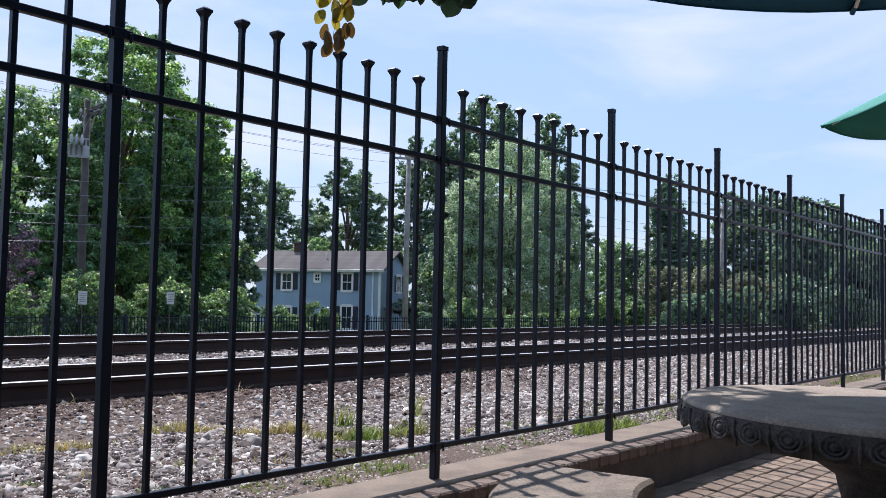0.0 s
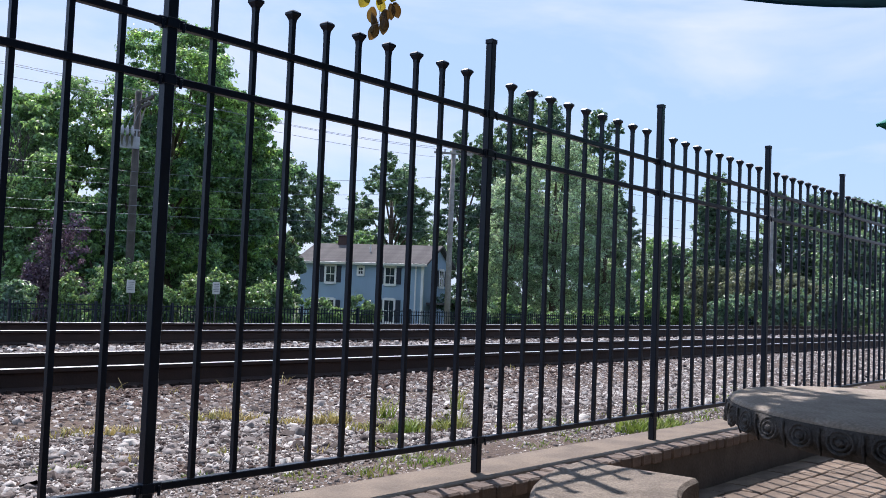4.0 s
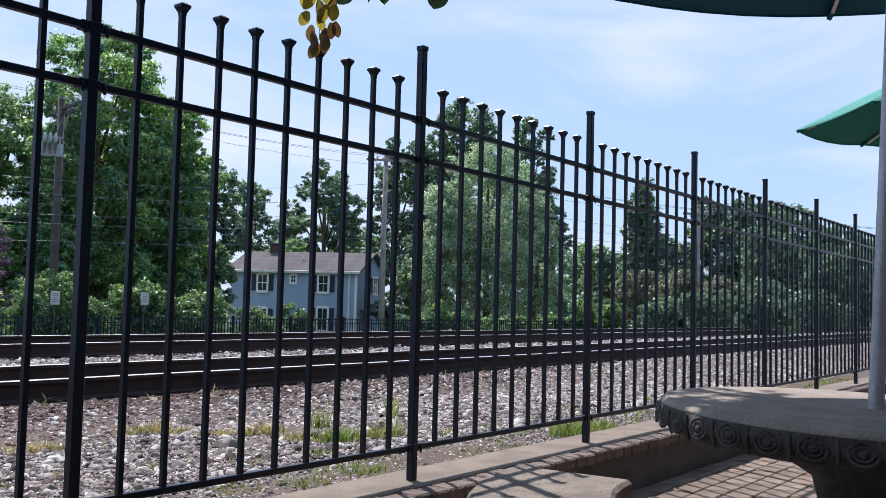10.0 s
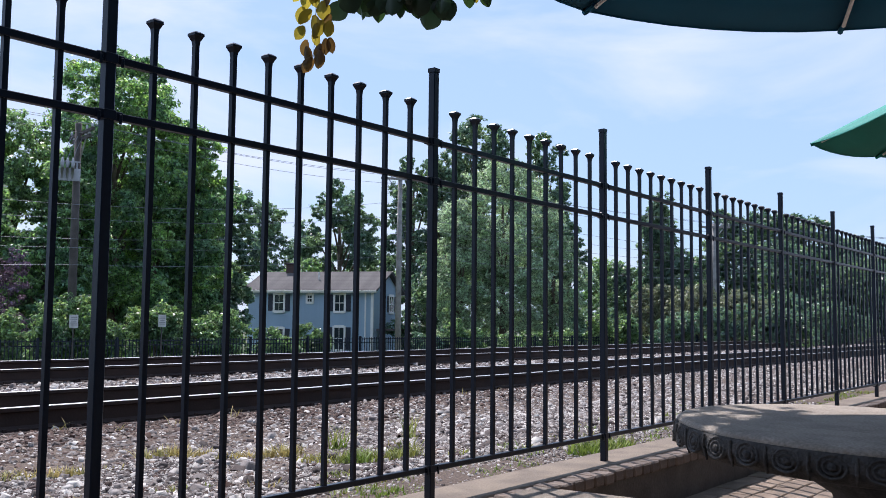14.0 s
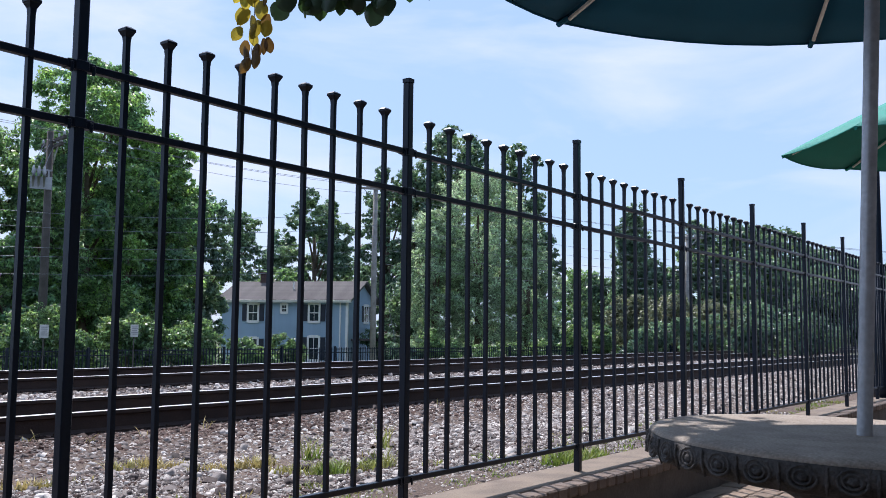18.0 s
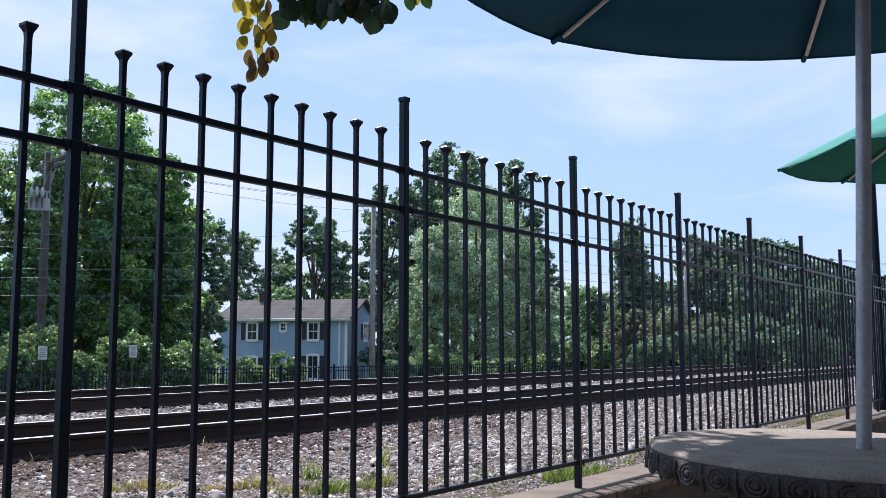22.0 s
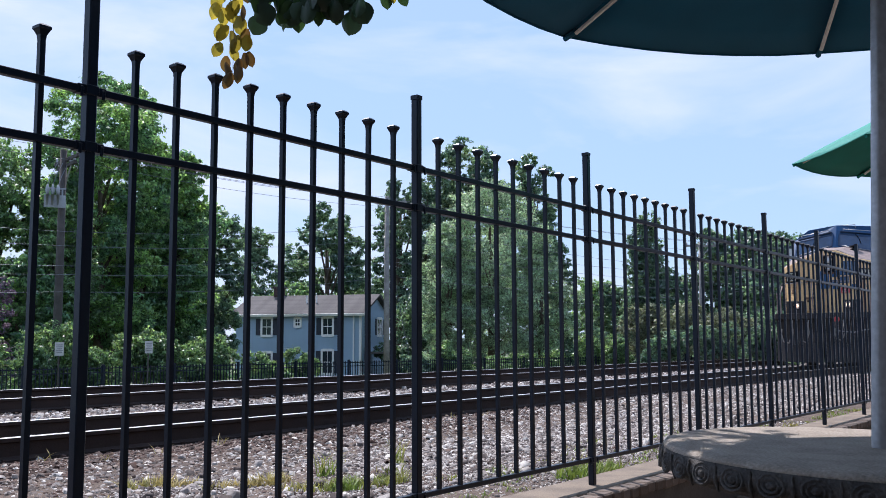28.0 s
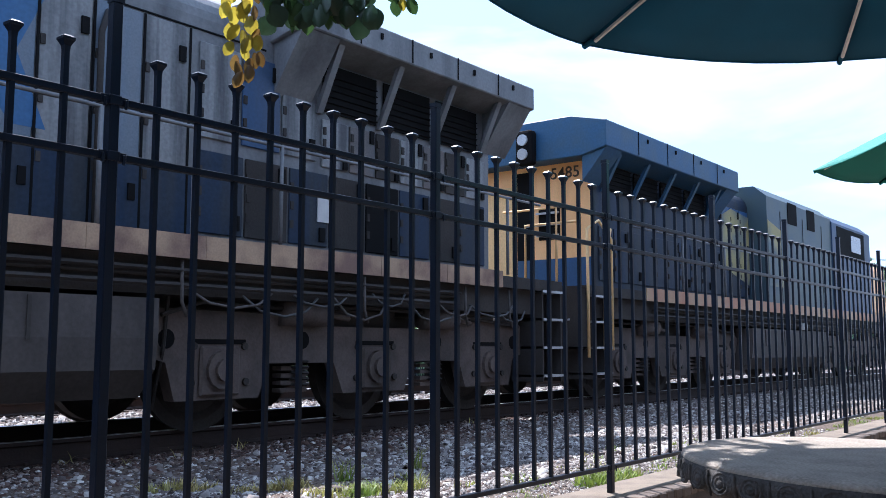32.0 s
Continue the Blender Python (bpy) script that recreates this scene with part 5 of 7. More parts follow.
def hood_section(y, top, z0):
    """Half a hood's cross-section with rounded shoulders, as (y, z)."""
    r = 0.32
    pts = [(-y, z0)]
    for k in range(7):
        a = math.pi - (math.pi / 2) * k / 6
        pts.append((-y + r + r * math.cos(a), top - r + r * math.sin(a)))
    return pts + [(-p, q) for p, q in reversed(pts)]


def hood_run(x0, x1, y, top, z0, mat, parent, name="hood"):
    bm = bmesh.new()
    sec = hood_section(y, top, z0)
    a = [bm.verts.new((x0, p, q)) for p, q in sec]
    b = [bm.verts.new((x1, p, q)) for p, q in sec]
    bm.faces.new(a)
    bm.faces.new(b[::-1])
    bridge(bm, a, b)
    bmesh.ops.recalc_face_normals(bm, faces=bm.faces)
    return part(name, bm, mat, parent)


def radiator_wing(parent, x0, x1, mat, half=1.5, low=3.76, top=4.06, hood=1.0, struts=3):
    """A slab roof that overhangs the hood, with struts and black screens below it."""
    bm = bmesh.new()
    sec = [(-hood, low - 0.1), (-half, low), (-half, top), (-0.9, top + 0.14), (0.9, top + 0.14), (half, top), (half, low), (hood, low - 0.1)]
    ends = [[bm.verts.new((x, p, q)) for p, q in sec] for x in (x0, x1)]
    bm.faces.new(ends[0])
    bm.faces.new(ends[1][::-1])
    bridge(bm, ends[0], ends[1])
    bmesh.ops.recalc_face_normals(bm, faces=bm.faces)
    bevel(bm, 0.012)
    w = part("radiator_wing", bm, mat, parent, "overhanging radiator wing")
    for s in (-1, 1):
        span = (x1 - x0 - 1.3) / struts
        for k in range(struts + 1):
            x = x0 + 0.65 + k * span
            st = bmesh.new()
            a, b = Vector((x, s * (hood + 0.01), 3.12)), Vector((x + 0.02, s * (half - 0.10), low + 0.02))
            prism(st, [(x - 0.04, 0), (x + 0.04, 0), (x + 0.04, 1), (x - 0.04, 1)], -0.03, 0.03)
            for v in st.verts:
                q = a.lerp(b, v.co.z)
                v.co = Vector((v.co.x, q.y + s * v.co.y, q.z))
            part("wing_strut", st, mat, w)
            if k < struts:
                sc = boxes((x + 0.06, min(s * (hood + 0.004), s * (hood + 0.02)), 3.16, x + span - 0.06, max(s * (hood + 0.004), s * (hood + 0.02)), low - 0.13))
                part("radiator_screen", sc, M_DARK, w, "black intake screen")
                for h in range(6):
                    z = 3.19 + h * 0.07
                    part("slat", boxes((x + 0.06, min(s * (hood + 0.02), s * (hood + 0.04)), z, x + span - 0.06, max(s * (hood + 0.02), s * (hood + 0.04)), z + 0.012)), M_DARK, w)
        for k in range(4):
            x = x0 + (k + 1) * (x1 - x0) / 5
            part("panel_seam", boxes((x - 0.008, min(s * (half + 0.002), s * (half + 0.008)), low + 0.02, x + 0.008, max(s * (half + 0.002), s * (half + 0.008)), top)), M_DARK, w)
            part("lifting_eye", boxes((x + 0.3, min(s * (half + 0.001), s * (half + 0.02)), top - 0.13, x + 0.33, max(s * (half + 0.001), s * (half + 0.02)), top - 0.07)), M_DARK, w)
        for xx, d in ((x0 + 0.05, 0.5), (x1 - 0.55, 0.5)):
            br = bmesh.new()
            v = [br.verts.new(q) for q in ((xx, s * hood, 3.2), (xx + d, s * hood, 3.2), (xx + d, s * (half - 0.02), low), (xx, s * (half - 0.02), low), (xx, s * hood, low - 0.1), (xx + d, s * hood, low - 0.1))]
            for f in ((0, 1, 2, 3), (0, 3, 4), (1, 5, 2), (0, 4, 5, 1), (4, 3, 2, 5)):
                br.faces.new([v[i] for i in f])
            bmesh.ops.recalc_face_normals(br, faces=br.faces)
            part("end_bracket", br, mat, w, "slanted bracket under the wing")
    return w


def door_row(parent, x0, x1, s, y, z0, z1, step, mat, latch=True):
    """Hinged hood doors, each a shallow panel with a latch."""
    n = max(1, round((x1 - x0) / step))
    w = (x1 - x0) / n
    rnd = random.Random(int(x0 * 10))
    for k in range(n):
        a = x0 + k * w + 0.015
        bm = boxes((a, min(s * y, s * (y + 0.022)), z0, a + w - 0.03, max(s * y, s * (y + 0.022)), z1))
        m = mat if not isinstance(mat, (list, tuple)) else mat[k % len(mat)]
        d = part("hood_door", bevel(bm, 0.006), m, parent)
        if latch:
            zz = z0 + (z1 - z0) * (0.86 if k % 2 else 0.16)
            part("latch", boxes((a + w * 0.72, min(s * (y + 0.02), s * (y + 0.045)), zz - 0.07, a + w * 0.86, max(s * (y + 0.02), s * (y + 0.045)), zz + 0.07)), M_DARK, d, "dark recessed latch")
            for hz in (0.25, 0.5, 0.75):
                part("hinge", boxes((a + 0.005, min(s * (y + 0.02), s * (y + 0.036)), z0 + (z1 - z0) * hz - 0.04, a + 0.045, max(s * (y + 0.02), s * (y + 0.036)), z0 + (z1 - z0) * hz + 0.04)), M_UNDER, d)


def louvres(parent, x0, x1, s, y, z0, z1, mat, n=8):
    p = part("louvre_panel", boxes((x0, min(s * (y - 0.06), s * (y + 0.004)), z0, x1, max(s * (y - 0.06), s * (y + 0.004)), z1)), M_DARK, parent, "dark louvred opening")
    for k in range(n):
        z = z0 + (z1 - z0) * (k + 0.2) / n
        bm = bmesh.new()
        v = [bm.verts.new(q) for q in ((x0, s * (y + 0.004), z + 0.032), (x1, s * (y + 0.004), z + 0.032), (x1, s * (y + 0.05), z), (x0, s * (y + 0.05), z),
                                       (x0, s * (y + 0.004), z + 0.02), (x1, s * (y + 0.004), z + 0.02), (x1, s * (y + 0.05), z - 0.012), (x0, s * (y + 0.05), z - 0.012))]
        for f in ((0, 1, 2, 3), (7, 6, 5, 4), (3, 2, 6, 7), (0, 3, 7, 4), (1, 5, 6, 2), (4, 5, 1, 0)):
            bm.faces.new([v[i] for i in f])
        bmesh.ops.recalc_face_normals(bm, faces=bm.faces)
        part("slat", bm, mat, p)
    fr = boxes((x0 - 0.05, min(s * y, s * (y + 0.03)), z1, x1 + 0.05, max(s * y, s * (y + 0.03)), z1 + 0.05), (x0 - 0.05, min(s * y, s * (y + 0.03)), z0 - 0.05, x1 + 0.05, max(s * y, s * (y + 0.03)), z0),
               (x0 - 0.05, min(s * y, s * (y + 0.03)), z0, x0, max(s * y, s * (y + 0.03)), z1), (x1, min(s * y, s * (y + 0.03)), z0, x1 + 0.05, max(s * y, s * (y + 0.03)), z1))
    part("louvre_frame", fr, M_GREY, p)


def underframe(L, x0, x1, stripe, tank0, tank1, s0=1.8, rear=None, deep=0.0):
    part("frame", boxes((x0 + 0.3, -1.38, 1.16, x1 - 0.3, 1.38, 1.46)), M_UNDER, L, "grimy black underframe")
    part("walkway", boxes((x0, -1.5, 1.46, x1, 1.5, 1.60)), M_UNDER, L)
    for s in (-1, 1):
        n = int((x1 - x0 - 1.2 - s0) / 1.1)
        for k in range(n):
            a = x0 + s0 + k * 1.1
            part("sill_stripe", boxes((a, min(s * 1.5, s * 1.515), 1.29 if a < deep else 1.455, a + 1.096, max(s * 1.5, s * 1.515), 1.655)), rear if rear and a > 8 else stripe, L, "faded sill stripe")
        for z, y in ((1.32, 1.42), (1.24, 1.45), (1.36, 1.46)):
            pipes = bmesh.new()
            tube(pipes, [(x0 + 2.2, s * y, z), (x0 + 7, s * y, z - 0.02), (x0 + 12, s * y, z), (x1 - 2.2, s * y, z - 0.01)], 0.022, 5)
            part("pipe_run", pipes, M_UNDER, L)
    tk = bmesh.new()
    sec = [(-1.2, 0.32), (-1.42, 0.55), (-1.45, 0.8), (-1.45, 1.12), (1.45, 1.12), (1.45, 0.8), (1.42, 0.55), (1.2, 0.32)]
    a = [tk.verts.new((tank0, p, q)) for p, q in sec]
    b = [tk.verts.new((tank1, p, q)) for p, q in sec]
    tk.faces.new(a)
    tk.faces.new(b[::-1])
    bridge(tk, a, b)
    bmesh.ops.recalc_face_normals(tk, faces=tk.faces)
    tank = part("fuel_tank", tk, M_TANK, L, "dusty grey fuel tank")
    for s in (-1, 1):
        for k in range(4):
            x = tank0 + 0.7 + k * (tank1 - tank0 - 1.0) / 3.5
            part("tank_strap", boxes((x, min(s * 1.45, s * 1.462), 0.78, x + 0.03, max(s * 1.45, s * 1.462), 1.1)), M_UNDER, tank)
        gl = bmesh.new()
        tube(gl, ((tank0 + 3.6, s * 1.48, 0.78), (tank0 + 3.6, s * 1.48, 1.06)), 0.02, 6)
        part("sight_glass", gl, M_LENS, tank)
        part("filler_cap", boxes((tank0 + 3.0, min(s * 1.44, s * 1.52), 1.13, tank0 + 3.2, max(s * 1.44, s * 1.52), 1.28)), M_WHITE, tank, "pale filler box")


def make_loco_a():
    L = thing("lead_locomotive", "weathered dark blue and grey diesel locomotive with a faded yellow nose", "locomotive", group="locomotives")
    END = 19.0
    underframe(L, 0.1, END, M_ORANGE, 6.2, 12.8, 4.3, rear=M_SILL, deep=6.5)
    make_truck(L, 3.5)
    make_truck(L, 15.7)
    snow_plow(L, 0.1)
    coupler(L, 0.1, -1)
    coupler(L, END, 1)
    part("deck", boxes((0.16, -1.5, 1.56, 0.9, 1.5, 1.62)), M_UNDER, L)
    part("anticlimber", bevel(boxes((-0.12, -1.42, 1.44, 0.16, 1.42, 1.63)), 0.02), M_UNDER, L, "grimy front buffer beam")
    part("pilot_beam", boxes((0.12, -1.45, 0.95, 0.3, 1.45, 1.46)), M_UNDER, L)
    hoses(L, 0.0)
    tag = bmesh.new()
    tube(tag, ((-0.10, -0.41, 1.42), (-0.14, -0.41, 1.42)), 0.085, 16)
    part("red_disc", tag, M_RED, L, "round red disc on the pilot")
    for s in (-1, 1):
        steps(L, 0.32, 0.80, s, M_STEEL)
        steps(L, END - 0.5, END - 0.02, s, M_STEEL)
        lamp_box(L, -0.06, s * 0.75, 1.86)
        handrail(L, [(0.02, s * 1.3, 0.95), (-0.06, s * 1.34, 1.5), (0.0, s * 1.34, 1.95), (0.2, s * 1.42, 2.1), (0.4, s * 1.5, 1.75), (0.42, s * 1.52, 0.8)], 0.02, M_GRIP, "pale bent grab rail")
        handrail(L, [(0.84, s * 1.52, 0.8), (0.84, s * 1.52, 2.3), (1.0, s * 1.5, 2.55)], 0.02, M_GRIP)
        handrail(L, [(-0.02, s * 0.5, 1.62), (-0.02, s * 0.5, 2.5), (-0.02, s * 0.1, 2.5)], 0.018, M_GRIP)
    # nose
    f = [(-0.96, 1.6), (0.96, 1.6), (0.96, 3.27), (0.28, 3.58), (-0.28, 3.58), (-0.96, 3.27)]
    m2 = [(-1.5, 1.6), (1.5, 1.6), (1.5, 3.17), (0.33, 3.66), (-0.33, 3.66), (-1.5, 3.17)]
    m3 = [(-1.5, 1.6), (1.5, 1.6), (1.5, 3.45), (0.32, 3.80), (-0.32, 3.80), (-1.5, 3.45)]
    bm = bmesh.new()
    rf = [bm.verts.new((0.72, p, q)) for p, q in f]
    rb = [bm.verts.new((1.26, p, q)) for p, q in m2]
    bm.faces.new(rf[::-1])
    bm.faces.new(rb)
    bridge(bm, rf, rb)
    bmesh.ops.recalc_face_normals(bm, faces=bm.faces)
    nose = part("nose", bevel(bm, 0.018), M_CREAM, L, "faded yellow nose with rust streaks")
    bm = bmesh.new()
    rb = [bm.verts.new((1.261, p, q)) for p, q in m2]
    rc = [bm.verts.new((2.0, p, q)) for p, q in m3]
    bm.faces.new(rb[::-1])
    bm.faces.new(rc)
    bridge(bm, rb, rc)
    bmesh.ops.recalc_face_normals(bm, faces=bm.faces)
    # The flank's shade is painted in by the darker blue.
    part("nose_side", bm, M_BLUE2, L, "blue flank of the nose with shade in its tone")
    # the worn top, in strips that follow the slopes
    for i, j in ((2, 3), (3, 4), (4, 5)):
        bm = bmesh.new()
        lines = []
        for x, ring_ in ((0.76, f), (1.26, m2), (1.97, m3)):
            lines.append([(x, ring_[i][0] * 0.97, ring_[i][1] + (0.035 if x < 1 else 0.02)), (x, ring_[j][0] * 0.97, ring_[j][1] + (0.028 if x < 1 else 0.02))])
        for (a, b), (c, d) in zip(lines, lines[1:]):
            va = [bm.verts.new(q) for q in (a, b, d, c)]
            vb = [bm.verts.new((q[0], q[1], q[2] - 0.06)) for q in (a, b, d, c)]
            bm.faces.new(va)
            bm.faces.new(vb[::-1])
            bridge(bm, va, vb)
        bmesh.ops.recalc_face_normals(bm, faces=bm.faces)
        part("nose_top_grip", bm, M_GRIP, nose, "worn pinkish anti-glare nose top")
    for s in (-1, 1):
        bm = bmesh.new()
        prism(bm, [(1.265, 1.6), (1.87, 1.6), (1.275, 3.13), (1.265, 3.13)], s * 1.495, s * 1.507)
        part("yellow_flash", bm, M_CREAM, nose, "yellow flash on the cab side")
        facet = Matrix.Translation((0.99, s * 1.23, 0)) @ Matrix.Rotation(radians(-s * 45.0), 4, "Z")
        facet_plain, facet = facet, facet @ Matrix.Translation((0, -s * 0.13, 0.05))
        part("number_board", bevel(boxes((-0.03, -0.31, 2.65, 0.02, 0.31, 2.90)), 0.01), M_BOARD, nose, "pale number board", at=facet)
        text_part("63", 0.25, M_DARK, nose, facet @ pose(-0.032, 0, 2.765) @ Matrix.Rotation(radians(-90), 4, "Z") @ Matrix.Rotation(radians(90), 4, "X"))
        fr = boxes((-0.045, -0.33, 2.90, 0.02, 0.33, 2.94), (-0.045, -0.33, 2.59, 0.02, 0.33, 2.63), (-0.045, -0.33, 2.63, 0.02, -0.29, 2.90), (-0.045, 0.29, 2.63, 0.02, 0.33, 2.90))
        part("number_frame", fr, M_DARK, nose, at=facet)
        facet = facet_plain
        for z in (2.02, 2.34):
            gi = bmesh.new()
            tube(gi, [(0.0, -0.2, z), (-0.07, -0.2, z), (-0.07, 0.12, z), (0.0, 0.12, z)], 0.012, 6)
            part("grab_iron", gi, M_CREAM, nose, at=facet)
        part("latch", boxes((-0.035, -0.26, 2.28, 0.0, -0.12, 2.4)), M_RUST, nose, "rusty latch", at=facet)
        part("latch", boxes((-0.03, 0.1, 1.78, 0.0, 0.16, 1.9)), M_DARK, nose, at=facet)
        part("access_panel", bevel(boxes((-0.012, -0.3, 1.68, 0.005, 0.0, 2.2)), 0.004), M_CREAM, nose, at=facet)
        st = boxes((-0.006, 0.30, 1.65, 0.004, 0.325, 3.0), (-0.006, -0.36, 1.65, 0.004, -0.34, 3.1))
        part("rust_streak", st, M_RUST, nose, "thin rust streak", at=facet)
        handrail(L, [(0.0, s * 1.36, 1.62), (-0.03, s * 1.36, 2.25), (-0.03, s * 1.2, 2.55), (-0.03, s * 0.3, 2.58), (-0.03, s * 0.28, 1.62)], 0.017, M_GRIP, "pale bent grab rail")
    part("nose_door", bevel(boxes((0.70, -0.98, 1.66, 0.725, -0.30, 3.12)), 0.012), M_CREAM, nose, "yellow nose door")
    part("door_seam", boxes((0.708, -0.30, 1.64, 0.719, -0.285, 3.12), (0.708, -0.994, 1.64, 0.719, -0.982, 3.12)), M_DARK, nose)
    bm = bmesh.new()
    for h in range(2):
        x = (0.683, 0.70)[h]
        pts = [(-0.63 + 0.22 * (abs(math.cos(a)) ** 0.5) * math.copysign(1, math.cos(a)), 3.09 + 0.15 * (abs(math.sin(a)) ** 0.5) * math.copysign(1, math.sin(a))) for a in [math.tau * k / 24 for k in range(24)]]
        lay = [bm.verts.new((x, p, q)) for p, q in pts]
        if h:
            bridge(bm, prev, lay)
        bm.faces.new(lay)
        prev = lay
    bmesh.ops.recalc_face_normals(bm, faces=bm.faces)
    glass = part("door_glass", bm, M_CABGLASS, nose, "rounded dark window")
    hl = part("headlight_bracket", bevel(boxes((0.66, -0.26, 2.86, 0.72, 0.14, 3.46)), 0.02), M_RUST, nose, "rusty headlight bracket")
    part("headlight_backing", bevel(boxes((0.63, -0.21, 2.90, 0.67, 0.09, 3.43)), 0.03), M_DARK, hl)
    for z in (3.06, 3.30):
        bm = bmesh.new()
        tube(bm, ((0.64, -0.06, z), (0.605, -0.06, z)), 0.105, 20)
        part("headlight", bm, M_LENS, hl)
        bm = bmesh.new()
        tube(bm, ((0.64, -0.06, z), (0.60, -0.06, z)), 0.06, 14)
        part("bulb_reflector", bm, M_WHITELAMP, hl)
    # plain blue emblem bars on the nose
    em = boxes((0.690, -0.04, 2.40, 0.716, 0.26, 2.96), (0.690, -0.28, 2.76, 0.716, -0.08, 2.96), (0.688, -0.28, 2.38, 0.716, -0.08, 2.66),
               (0.686, -0.86, 2.80, 0.699, -0.34, 2.96), (0.686, -0.62, 2.56, 0.699, -0.34, 2.76), (0.686, -0.90, 2.40, 0.699, -0.66, 2.52))
    part("emblem", em, M_BLUE, nose, "faded blue emblem")
    part("red_notice", boxes((0.684, -0.66, 2.25, 0.699, -0.34, 2.42)), M_RED, nose, "red notice plate")
    part("notice_print", boxes((0.680, -0.60, 2.35, 0.684, -0.42, 2.37), (0.680, -0.62, 2.29, 0.684, -0.40, 2.31)), M_WHITE, nose)
    part("side_panel", bevel(boxes((0.705, 0.3, 1.7, 0.722, 0.92, 2.5)), 0.008), M_CREAM, nose)
    part("step_plate", boxes((0.60, 0.42, 2.10, 0.705, 0.72, 2.14)), M_RUST, nose)
    part("step_plate", boxes((0.60, 0.42, 2.62, 0.705, 0.72, 2.66)), M_RUST, nose)
    for y, z in ((0.62, 2.75), (0.85, 2.75), (0.6, 2.0), (-0.94, 2.4), (-0.94, 1.95)):
        part("hinge", boxes((0.69, y - 0.05, z, 0.712, y + 0.05, z + 0.05)), M_DARK, nose)
    # cab: a shallow wedge in front with one windscreen on each side of the post
    bm = bmesh.new()
    Z0 = 3.46
    front = [(2.0, -1.5, Z0), (1.74, 0.0, 3.80), (2.0, 1.5, Z0)]
    top = [(2.48, -1.46, 4.17), (2.30, -0.95, 4.46), (2.06, 0.0, 4.53), (2.30, 0.95, 4.46), (2.48, 1.46, 4.17)]
    back = [(4.2, -1.5, 1.6), (4.2, -1.5, 3.9), (4.2, -1.46, 4.17), (4.2, -0.95, 4.43), (4.2, 0.95, 4.43), (4.2, 1.46, 4.17), (4.2, 1.5, 3.9), (4.2, 1.5, 1.6)]
    F = [bm.verts.new(q) for q in front]
    T = [bm.verts.new(q) for q in top]
    B = [bm.verts.new(q) for q in back]
    lowl, lowr = bm.verts.new((2.001, -1.5, 1.6)), bm.verts.new((2.001, 1.5, 1.6))
    for q in ((F[0], F[1], T[2], T[1], T[0]), (F[1], F[2], T[4], T[3], T[2]), (lowl, F[0], T[0], B[2], B[1], B[0]), (lowr, B[7], B[6], B[5], T[4], F[2]), (T[0], T[1], B[3], B[2]), (T[3], T[4], B[5], B[4]),
              (T[1], T[2], T[3], B[4], B[3]), B, (lowl, B[0], B[7], lowr), (lowl, lowr, F[2], F[1], F[0])):
        bm.faces.new(q)
    bmesh.ops.recalc_face_normals(bm, faces=bm.faces)
    cab = part("cab", bm, M_BLUE, L, "dark blue cab")
    for s in (-1, 1):
        A, B3, C = Vector(front[1]), Vector((2.0, s * 1.5, Z0)), Vector((2.30, s * 0.95, 4.46))
        n = (B3 - A).cross(C - A).normalized()
        if n.x > 0:
            n = -n

        def on_face(y, z):
            """The point of this half of the front at y and z."""
            return Vector((A.x - (n.y * (s * y - A.y) + n.z * (z - A.z)) / n.x, s * y, z))

        def slab(pts, out, inn):
            bm = bmesh.new()
            va = [bm.verts.new(q + n * out) for q in pts]
            vb = [bm.verts.new(q + n * inn) for q in pts]
            bm.faces.new(va)
            bm.faces.new(vb[::-1])
            bridge(bm, va, vb)
            bmesh.ops.recalc_face_normals(bm, faces=bm.faces)
            return bm

        ws = part("windscreen", slab([on_face(0.12, 3.87), on_face(1.32, 3.60), on_face(1.28, 4.03), on_face(0.12, 4.20)], 0.012, -0.03), M_CABGLASS, cab, "tinted windscreen")
        for pts in ([on_face(0.08, 3.83), on_face(1.36, 3.55), on_face(1.32, 3.60), on_face(0.12, 3.87)], [on_face(0.12, 4.20), on_face(1.28, 4.03), on_face(1.32, 4.07), on_face(0.08, 4.24)],
                    [on_face(0.08, 3.83), on_face(0.12, 3.87), on_face(0.12, 4.20), on_face(0.08, 4.24)], [on_face(1.32, 3.60), on_face(1.36, 3.55), on_face(1.32, 4.07), on_face(1.28, 4.03)]):
            part("seal", slab(pts, 0.022, 0.0), M_BLUE2, ws)
        part("visor", slab([on_face(0.12, 4.27), on_face(1.25, 4.11), on_face(1.25, 4.13), on_face(0.12, 4.29)], 0.10, 0.0), M_BLUE2, cab, "narrow visor above the windscreen")
        handrail(cab, [on_face(0.2, 4.31) + n * 0.02, on_face(0.2, 4.32) + n * 0.13, on_face(1.12, 4.2) + n * 0.13, on_face(1.12, 4.18) + n * 0.02], 0.013, M_STEEL)
        handrail(cab, [on_face(0.2, 3.79) + n * 0.02, on_face(0.2, 3.79) + n * 0.08, on_face(1.25, 3.53) + n * 0.08, on_face(1.25, 3.53) + n * 0.02], 0.013, M_STEEL)
        wip = bmesh.new()
        tube(wip, (on_face(0.55, 4.2) + n * 0.03, on_face(0.68, 4.02) + n * 0.045, on_face(0.74, 3.86) + n * 0.03), 0.011, 5)
        part("wiper", wip, M_DARK, ws)
    dome = bmesh.new()
    lathe(dome, [(0.13, 0.0), (0.13, 0.05), (0.05, 0.07), (0.05, 0.12), (0.14, 0.13), (0.13, 0.16), (0.02, 0.18)], 12, (1.55, -0.62, 3.62))
    part("bell_cover", dome, M_DARK, L, "black roof fitting on the nose")
